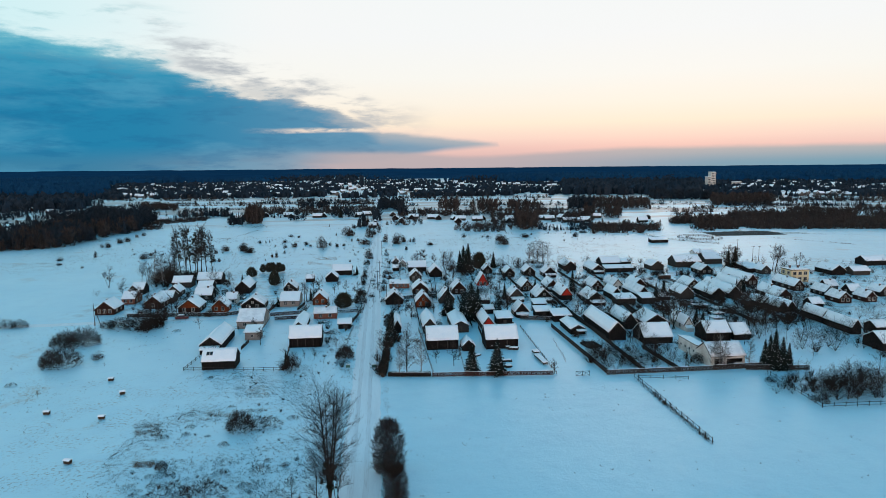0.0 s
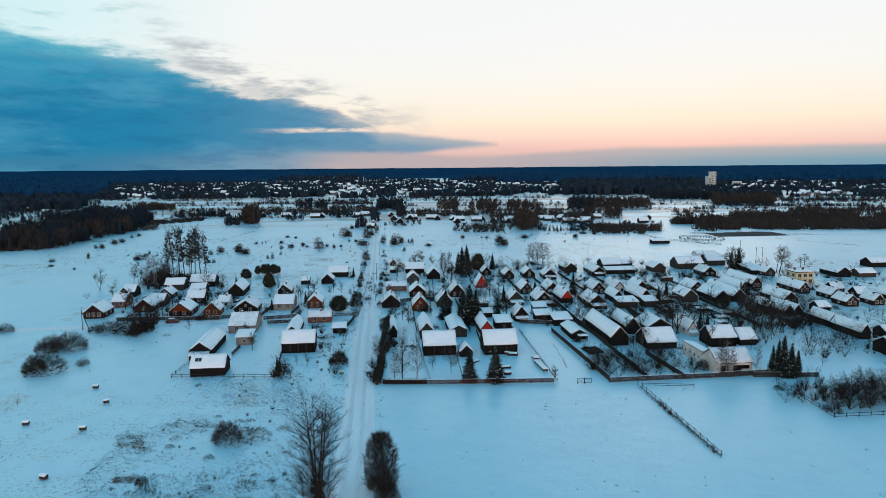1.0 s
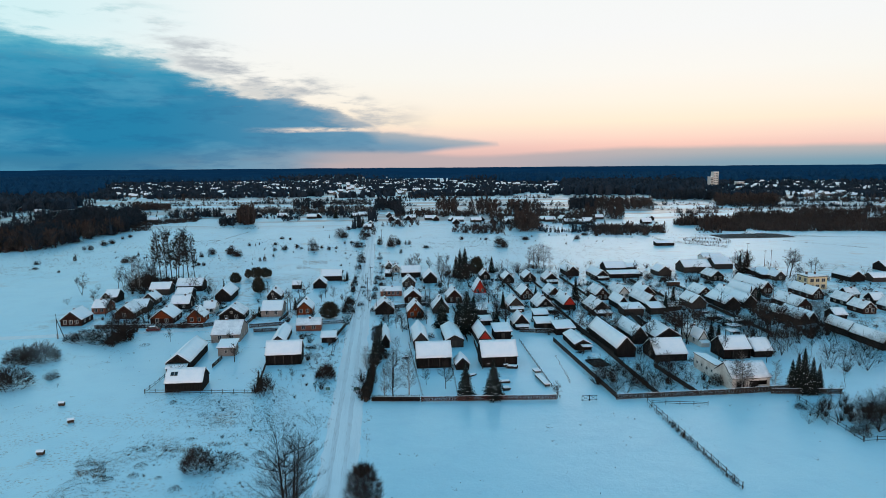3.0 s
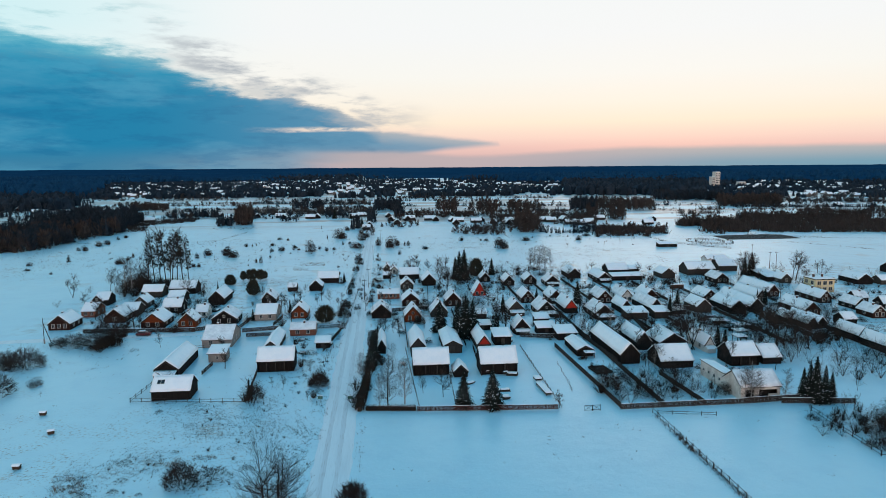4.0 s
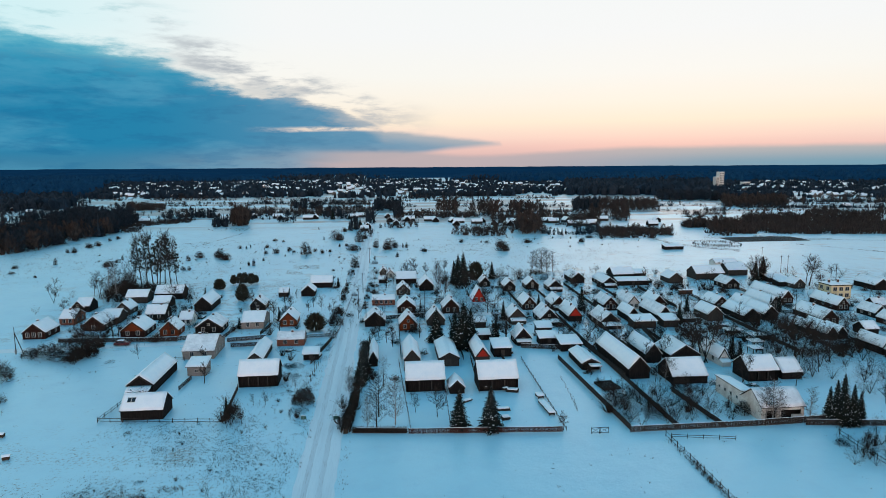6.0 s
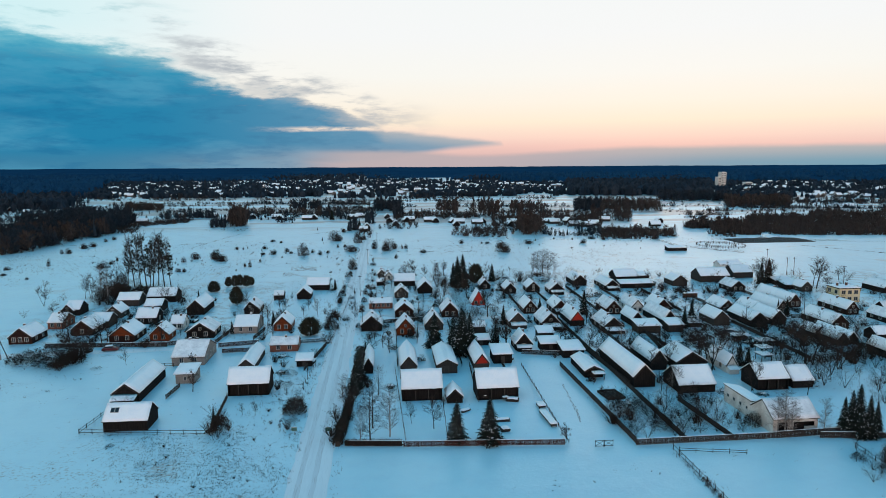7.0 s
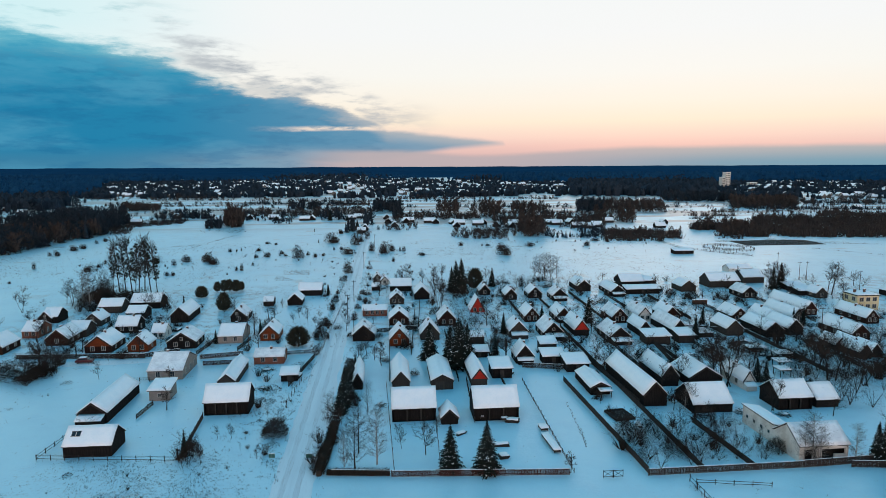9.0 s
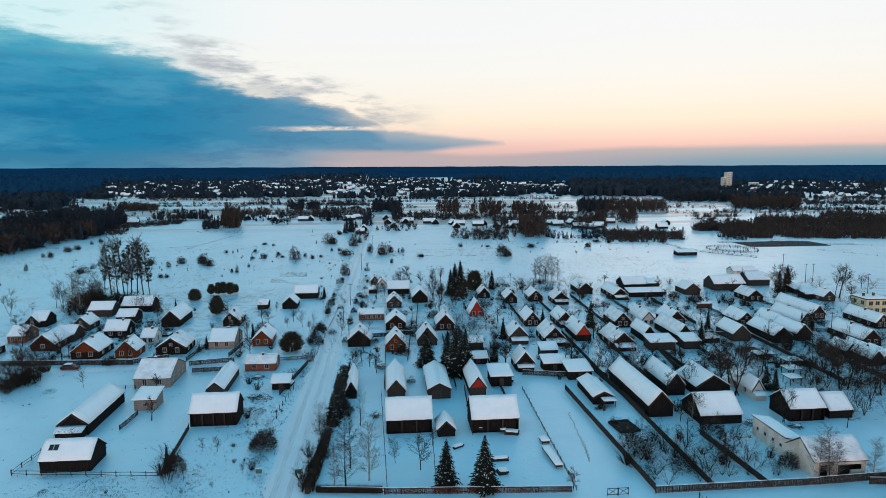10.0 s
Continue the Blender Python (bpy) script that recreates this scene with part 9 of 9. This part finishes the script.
shrub("upright", -86.6, 241.9, 2.1, 1.02, where="in a snowy garden")
tree("apple", -21.5, 229.9, 6.9, 0.93, where="in a snowy garden")
tree("apple", -83.1, 250.4, 4.1, 1.11, where="in a snowy garden")
tree("apple", -19.7, 241.2, 3.8, 1.06, where="in a snowy garden")
shrub("upright", -64.6, 235.9, 3.6, 1.02, where="in a snowy garden")
shrub("upright", -58.3, 271.3, 2.1, 1.14, where="in a snowy garden")
shrub("upright", -52.1, 289.4, 2.2, 1.26, where="in a snowy garden")
shrub("loose", -84.9, 271.3, 1.9, 1.09, where="in a snowy garden")
tree("young", -84.6, 291.9, 3.8, 0.95, where="in a snowy garden")
tree("wide", -26.2, 249.1, 7.4, 1.28, where="in a snowy garden")
tree("apple", -22.8, 264.9, 6.2, 0.92, where="in a snowy garden")
tree("wide", -78.0, 251.8, 4.7, 1.12, where="in a snowy garden")
tree("young", -38.5, 278.0, 3.4, 1.13, where="in a snowy garden")
shrub("dense", -63.9, 288.0, 2.8, 0.7, where="in a snowy garden")
tree("apple", -25.0, 267.7, 6.6, 1.0, where="in a snowy garden")
tree("apple", -31.4, 246.5, 6.4, 1.14, where="in a snowy garden")
shrub("loose", -24.8, 231.3, 2.8, 1.35, where="in a snowy garden")
shrub("upright", -80.4, 283.6, 3.0, 1.22, where="in a snowy garden")
tree("wide", -98.7, 266.1, 6.1, 1.14, where="in a snowy garden")
tree("apple", -69.4, 234.4, 6.5, 1.14, where="in a snowy garden")
tree("wide", -88.0, 247.7, 7.3, 1.19, where="in a snowy garden")
shrub("round", 75.4, 178.3, 2.7, 1.35, where="in a snowy garden")
tree("multi", 79.0, 184.2, 4.7, 1.14, where="in a snowy garden")
shrub("upright", 78.6, 184.4, 2.6, 1.16, where="in a snowy garden")
shrub("loose", 74.0, 182.8, 3.0, 1.12, where="in a snowy garden")
tree("multi", 71.3, 157.5, 5.8, 1.1, where="in a snowy garden")
tree("apple", 105.6, 178.8, 5.1, 1.21, where="in a snowy garden")
tree("multi", 97.0, 176.4, 5.2, 1.24, where="in a snowy garden")
shrub("dense", 75.4, 171.0, 4.0, 0.69, where="in a snowy garden")
tree("multi", 92.2, 175.1, 7.0, 1.13, where="in a snowy garden")
tree("apple", 72.3, 177.4, 4.6, 1.03, where="in a snowy garden")
tree("apple", 102.9, 171.2, 4.1, 1.28, where="in a snowy garden")
shrub("dense", 81.8, 156.9, 3.0, 0.68, where="in a snowy garden")
shrub("dense", 63.8, 157.5, 3.5, 0.76, where="in a snowy garden")
tree("apple", 74.5, 188.3, 6.7, 0.95, where="in a snowy garden")
# plot boundaries in the eastern village
fence(58, 256, 59.0, 300, 1.1, "fence", "picket")
fence(70, 254, 71.0, 305, 1.1, "fence", "board")
fence(84, 256, 85.0, 300, 1.1, "fence", "picket")
fence(97, 254, 98.0, 296, 1.1, "fence", "picket")
fence(112, 252, 113.0, 290, 1.1, "fence", "board")
fence(126, 250, 127.0, 288, 1.1, "fence", "picket")
fence(30, 200, 31.0, 246, 1.1, "fence", "picket")
fence(40, 188, 41.0, 246, 1.1, "fence", "picket")
fence(66, 200, 67.0, 246, 1.1, "fence", "board")
fence(76, 198, 77.0, 244, 1.1, "fence", "picket")
fence(88, 200, 89.0, 242, 1.1, "fence", "board")
fence(99, 196, 100.0, 240, 1.1, "fence", "picket")
fence(120, 196, 121.0, 236, 1.1, "fence", "board")
fence(131, 190, 132.0, 234, 1.1, "fence", "picket")
fence(142, 190, 143.0, 232, 1.1, "fence", "picket")
fence(150, 245, 151.0, 285, 1.1, "fence", "picket")
# overgrown plots
tangle(99.7, 175.3, 124.4, 199.0, 10, 501, 5, 9, 1.0)
tangle(109.2, 174.0, 143.9, 200.4, 16, 502, 4, 7, 1.2)
tangle(109.4, 158.3, 137.4, 175.9, 11, 503, 3.5, 6, 1.2)
tangle(92.2, 127.3, 119.2, 140.4, 56, 504, 3.2, 5.6, 1.4)
tangle(87.7, 132.0, 102.4, 140.9, 14, 505, 2, 4, 1.3)
tangle(55.4, 152.7, 71.4, 170.4, 28, 506, 2.8, 4.6, 1.2)
tangle(66.1, 153.6, 84.0, 169.2, 18, 507, 2.2, 3.8, 1.2)
tangle(100.1, 219.5, 139.8, 264.2, 10, 508, 3.5, 6, 1.0)
tangle(76.5, 216.5, 121.1, 267.0, 11, 509, 3, 5.5, 1.0)
tangle(140.3, 200.9, 206.2, 235.6, 16, 510, 3, 5, 1.2)
tangle(192.6, 267.6, 255.7, 293.6, 10, 511, 3.5, 6, 1.2)
tangle(111.8, 208.5, 140.3, 226.2, 13, 512, 4, 7, 1.3)
tangle(106.8, 187.0, 136.8, 210.6, 11, 513, 4, 8, 1.1)
tangle(36.7, 248.3, 50.6, 259.4, 13, 514, 2.2, 3.6, 1.3)
tangle(67.3, 196.4, 81.6, 211.6, 7, 515, 3, 6, 1.0)
tangle(47.9, 270.6, 64.8, 313.0, 7, 516, 3, 6, 1.0)
tangle(61.6, 296.8, 91.2, 328.9, 7, 517, 3, 5.5, 1.0)
tangle(56.5, 209.7, 70.7, 222.5, 7, 518, 2.5, 4.5, 1.0)
tangle(-71.8, 206.9, -69.8, 222.8, 10, 519, 3, 5, 1.2)
tangle(-98.8, 286.5, -93.3, 313.9, 8, 520, 3, 6, 1.0)
tangle(1.6, 170.5, 3.5, 186.2, 5, 521, 3, 5, 1.0)
tangle(129.6, 211.3, 166.9, 229.4, 11, 522, 3, 6, 1.2)
tangle(79.1, 199.1, 115.3, 223.2, 11, 523, 3, 6, 1.0)
tangle(29.3, 224.9, 84.5, 293.5, 25, 524, 2.5, 4.8, 1.0)
tangle(68.8, 238.9, 164.5, 303.6, 34, 525, 2.5, 4.5, 1.0)
tangle(116.3, 217.7, 249.1, 307.5, 39, 526, 2.5, 5, 1.1)
tangle(-110.3, 261.3, -72.8, 307.9, 13, 527, 2.5, 5, 1.1)
tangle(1.2, 247.3, 43.6, 353.3, 10, 528, 2.5, 4.5, 1.0)
# farm litter beyond the village
earth_bank(259.9, 442.6, 52.1, 24.7)
corral(215.4, 419.4, 13.7)
flat_shed(179.5, 400.6, 11.1, 5, 1.8, "dark")
weeds(((-106, 449.4), (-92, 532.2), (-92, 533.8), (-106, 451.0)), 420, 600, 0.3, 0.8, "dry grass along a field ditch", 0.1, 0.12)
weeds(((11, 465.2), (149, 464.0), (149, 465.6), (11, 466.8)), 420, 601, 0.3, 0.8, "dry grass along a field ditch", 0.1, 0.12)
weeds(((18, 439.6), (113, 443.3), (113, 444.9), (18, 441.2)), 420, 602, 0.3, 0.8, "dry grass along a field ditch", 0.1, 0.12)
weeds(((189, 516.7), (189, 419.6), (189, 421.2), (189, 518.3)), 420, 603, 0.3, 0.8, "dry grass along a field ditch", 0.1, 0.12)
weeds(((189, 419.6), (212, 386.6), (212, 388.2), (189, 421.2)), 420, 604, 0.3, 0.8, "dry grass along a field ditch", 0.1, 0.12)
weeds(((10, 418.7), (84, 410.5), (84, 412.1), (10, 420.3)), 420, 605, 0.3, 0.8, "dry grass along a field ditch", 0.1, 0.12)
weeds(((224, 452.3), (334, 422.0), (334, 423.6), (224, 453.9)), 420, 606, 0.3, 0.8, "dry grass along a field ditch", 0.1, 0.12)
weeds(((-228, 459.2), (-181, 475.3), (-181, 476.9), (-228, 460.8)), 420, 607, 0.3, 0.8, "dry grass along a field ditch", 0.1, 0.12)
weeds(((-162, 446.8), (-89, 483.7), (-89, 485.3), (-162, 448.4)), 420, 608, 0.3, 0.8, "dry grass along a field ditch", 0.1, 0.12)
weeds(((-39, 523.8), (-2, 552.5), (-2, 554.1), (-39, 525.4)), 420, 609, 0.3, 0.8, "dry grass along a field ditch", 0.1, 0.12)
weeds(((264, 414.2), (292, 369.9), (292, 371.5), (264, 415.8)), 420, 610, 0.3, 0.8, "dry grass along a field ditch", 0.1, 0.12)
weeds(((-7.4, 70), (-5.6, 70), (-2.9999999999999996, 420), (-4.800000000000001, 420)), 1600, 625, 0.15, 0.6, "dry grass along the road verge", 0.15, 0.08)
weeds(((0.9, 70), (2.4, 70), (5.0, 420), (3.5, 420)), 700, 632, 0.15, 0.6, "dry grass along the road verge", 0.15, 0.08)
weeds(((61.0, 147.7), (62.0, 147.7), (61.7, 110.0), (60.7, 110.0)), 420, 640, 0.4, 0.9, "dry weeds tangled in a rail fence", -0.3)


MAT["straw"] = material("flattened_dry_grass", (0.20, 0.125, 0.070), 0.95, (0.12, 0.080, 0.050), 0.6, 0.7, (0.26, 0.17, 0.09), 0.3)
weeds(((-45.7, 126.1), (-40.4, 125.5), (-42.5, 131.5), (-48.0, 132.2)), 900, 700, 0.10, 0.45, "patch of flattened straw-coloured grass", -0.1, 0.12, "straw")
weeds(((-34.6, 134.2), (-27.6, 133.4), (-28.4, 137.0), (-35.7, 137.9)), 420, 701, 0.10, 0.45, "patch of flattened straw-coloured grass", -0.1, 0.12, "straw")
weeds(((-26.9, 134.9), (-22.5, 134.4), (-23.1, 137.8), (-27.6, 138.4)), 260, 702, 0.10, 0.45, "patch of flattened straw-coloured grass", -0.1, 0.12, "straw")
weeds(((-33.1, 356.7), (-21.0, 355.2), (-22.3, 369.3), (-35.0, 370.9)), 700, 703, 0.10, 0.45, "patch of flattened straw-coloured grass", -0.1, 0.12, "straw")
weeds(((-34.9, 341.1), (-27.2, 340.1), (-28.7, 352.9), (-36.7, 353.9)), 300, 704, 0.10, 0.45, "patch of flattened straw-coloured grass", -0.1, 0.12, "straw")
weeds(((-192.4, 356.2), (-159.8, 351.1), (-167.3, 367.9), (-201.5, 373.3)), 500, 705, 0.10, 0.45, "patch of flattened straw-coloured grass", -0.1, 0.12, "straw")
weeds(((-41.2, 112.3), (-37.3, 111.9), (-38.0, 114.1), (-42.0, 114.6)), 300, 706, 0.10, 0.45, "patch of flattened straw-coloured grass", -0.1, 0.12, "straw")


# ---------------------------------------------------------------- single buildings
def yellow_block():
    x, y, w = YELLOW
    top = thing("house", pose(x, y, 0), "two-storey pale yellow plastered house with a flat snowy roof", "house")
    x, w = x + 2.5, w * 0.85
    d, h = 7.0, 5.0
    part("wall", Geo().box(-w / 2, 0, 0, w / 2, d, h), "yellow", top)
    roof = part("roof", Geo().box(-w / 2 - 0.25, -0.25, h, w / 2 + 0.25, d + 0.25, h + 0.3), "roofing", top)
    s = part("snow_cover", snow_sheet(w + 0.4, d + 0.4, 0.2, 77), "snow", roof, "", True)
    s.matrix_local = pose(0, d / 2, h + 0.304)
    for z in (0.7, 3.1):
        for u in (-0.3, 0.0, 0.3):
            add_window(top, pose(u * w, -0.01, z), (1.4, 1.3))
        for v in (0.25, 0.75):
            add_window(top, pose(-w / 2 - 0.01, v * d, z, 0, 0, -90), (1.4, 1.3))
    for u in (-0.25, 0.2):
        chimney(top, u * w, d * 0.6, h + 0.9, 0.6, 1.5)


def white_barn():
    """Whitewashed stable: a long windowed wall runs back from a wider front with a dark opening."""
    x0, y0, x1, bx, by = WHITE
    top = thing("barn", pose(x0, y0, 0), "long stained whitewashed barn with small windows and an open front", "barn")
    w, n = x1 - x0 + 0.6, by - y0
    a = w / 2
    t, fd, h, rise = 0.3, 7.4, 2.9, 2.5
    part("front_wall", Geo().box(0, 0, 2.2, w, t, h), "white", top)
    part("front_pier", Geo().box(0, 0, 0, w * 0.10, t, 2.2), "white", top)
    part("front_pier", Geo().box(w * 0.34, 0, 0, w * 0.46, t, 2.2), "white", top)
    part("front_pier", Geo().box(w * 0.94, 0, 0, w, t, 2.2), "white", top)
    part("front_wall", Geo().box(w * 0.72, 0.02, 0, w * 0.94, t, 1.2), "white", top)
    for u0, u1 in ((0.10, 0.34), (0.46, 0.72)):
        part("door", Geo().box(w * u0 + 0.02, t + 0.04, 0, w * u1 - 0.02, t + 0.12, 2.18), "dark", top, "black plank door")
    # thin black panel put behind the openings as the shade within
    part("interior", Geo().box(w * 0.1, 1.6, 0, w * 0.94, 1.7, 2.4), "inner_dark", top, "black panel painted as the darkness inside")
    gable_end = [(t, 0), (fd, 0), (fd, h), (fd / 2, h + rise), (t, h)]
    part("gable_wall", Geo().prism(gable_end, "x", 0.0, t), "white", top, "peeling whitewashed gable")
    part("gable_wall", Geo().prism(gable_end, "x", w - t, w), "dark", top)
    part("back_wall", Geo().box(t, fd - t, 0, w - t, fd, h), "white", top)
    part("wing_wall", Geo().box(0, fd, 0, t, n, 3.5), "white", top)
    part("inner_wall", Geo().box(3.0, fd, 0, 3.2, n, 2.9), "white", top)
    part("wing_end", Geo().box(t, n - t, 0, 3.0, n, 2.9), "white", top)
    for k in range(4):
        part("window", Geo().box(-0.05, fd + 1.4 + k * 2.4, 1.5, -0.004, fd + 1.95 + k * 2.4, 2.05), "glass", top, "small square window")
    run = math.hypot(fd / 2, rise) + 0.3
    ang = math.degrees(math.atan2(rise, fd / 2))
    for side in (-1, 1):
        slab = part("roof", Geo().box(-w / 2 - 0.25, -run / 2, 0, w / 2 + 0.25, run / 2, 0.1), "roofing", top)
        k = run / math.hypot(fd / 2, rise) / 2
        slab.matrix_local = pose(w / 2, fd / 2 + side * fd / 2 * k, h + rise - rise * k + 0.04, -side * ang)
        s = part("snow_cover", snow_sheet(w + 0.5, run + 0.2, 0.13, 91 + side), "thin_snow", slab, "thin patchy snow", True)
        s.matrix_local = pose(0, -side * 0.1, 0.104)
    slab = part("roof", Geo().box(-0.25, fd + 0.1, 0, 3.5, n + 0.3, 0.1), "roofing", top)
    slab.matrix_local = pose(0, 0, 3.56, 0, 10, 0)
    s = part("snow_cover", snow_sheet(3.7, n - fd + 0.1, 0.2, 94), "snow", slab, "", True)
    s.matrix_local = pose(1.65, (n + fd) / 2 + 0.2, 0.104)


def metal_gate():
    x0, y, x1 = GATE
    top = thing("metal_gate", pose(x0, y, 0), "pair of dark steel tube gates across a field entrance", "gate")
    w = x1 - x0
    for k in range(2):
        u0, u1 = k * w / 2 + 0.05, (k + 1) * w / 2 - 0.05
        g = Geo()
        for z in (0.2, 1.2):
            g.tube((u0, 0, z), (u1, 0, z), 0.045, 0.045, 5)
        for u in (u0, u1):
            g.tube((u, 0, 0.0), (u, 0, 1.3), 0.05, 0.05, 5)
        leaf = part("gate_frame", g, "rubber", top)
        part("brace", Geo().tube((u0, 0, 0.2), (u1, 0, 1.2), 0.035, 0.035, 5).tube((u0, 0, 1.2), (u1, 0, 0.2), 0.035, 0.035, 5), "rubber", leaf)


def roof_light():
    """The small glazed light in the black barn's snowy roof."""
    top = thing("roof_light", pose(-41.9, 168.5, 3.66, math.degrees(math.atan2(2.32, 3.1))), "small two-pane skylight in a snowy barn roof", "skylight")
    for u in (-0.42, 0.42):
        part("pane", Geo().box(u - 0.34, -0.5, 0, u + 0.34, 0.5, 0.06), "glass", top)
    part("frame_bars", Geo().box(-0.82, -0.58, -0.05, 0.82, -0.5, 0.09).box(-0.82, 0.5, -0.05, 0.82, 0.58, 0.09).box(-0.05, -0.5, -0.05, 0.05, 0.5, 0.09), "trim", top)


roof_light()
yellow_block()
white_barn()
metal_gate()


weeds(((-46, 72), (-7, 72), (-7, 163), (-48, 166)), 26000, 201, 0.08, 0.34, "dry brown weeds through the snow of a meadow", 0.12)
weeds(((-40, 60), (-8, 60), (-8, 110), (-36, 115)), 12000, 202, 0.10, 0.42, "dry brown weeds through the snow of a meadow", 0.0)
weeds(((-20, 160), (-6, 160), (-6, 205), (-18, 205)), 1500, 203, 0.15, 0.5, "dry weeds along a yard", 0.15)
weeds(((-110, 130), (-62, 130), (-62, 225), (-130, 225)), 3500, 204, 0.15, 0.45, "sparse weeds in a snowy field", 0.2)
weeds(((6, 90), (110, 90), (110, 146), (6, 146)), 260, 205, 0.2, 0.5, "a few dry stalks in a smooth snowfield", 0.1)
weeds(((-190, 330), (190, 330), (220, 480), (-220, 480)), 20000, 206, 0.25, 0.7, "dry grass lines across the pasture", 0.2, 0.02)
weeds(((-3, 260), (-6.5, 260), (-6.5, 420), (-4, 420)), 300, 207, 0.3, 0.8, "dry roadside grass", -0.3)
weeds(((-90, 232), (120, 232), (150, 330), (-100, 330)), 12000, 208, 0.2, 0.7, "dry garden stalks through the snow", 0.0)
weeds(((8, 152), (125, 152), (140, 232), (8, 232)), 900, 209, 0.12, 0.35, "dry garden stalks through the snow", 0.3)
weeds(((-60, 166), (-8, 166), (-8, 232), (-60, 232)), 500, 210, 0.12, 0.35, "dry garden stalks through the snow", 0.15)
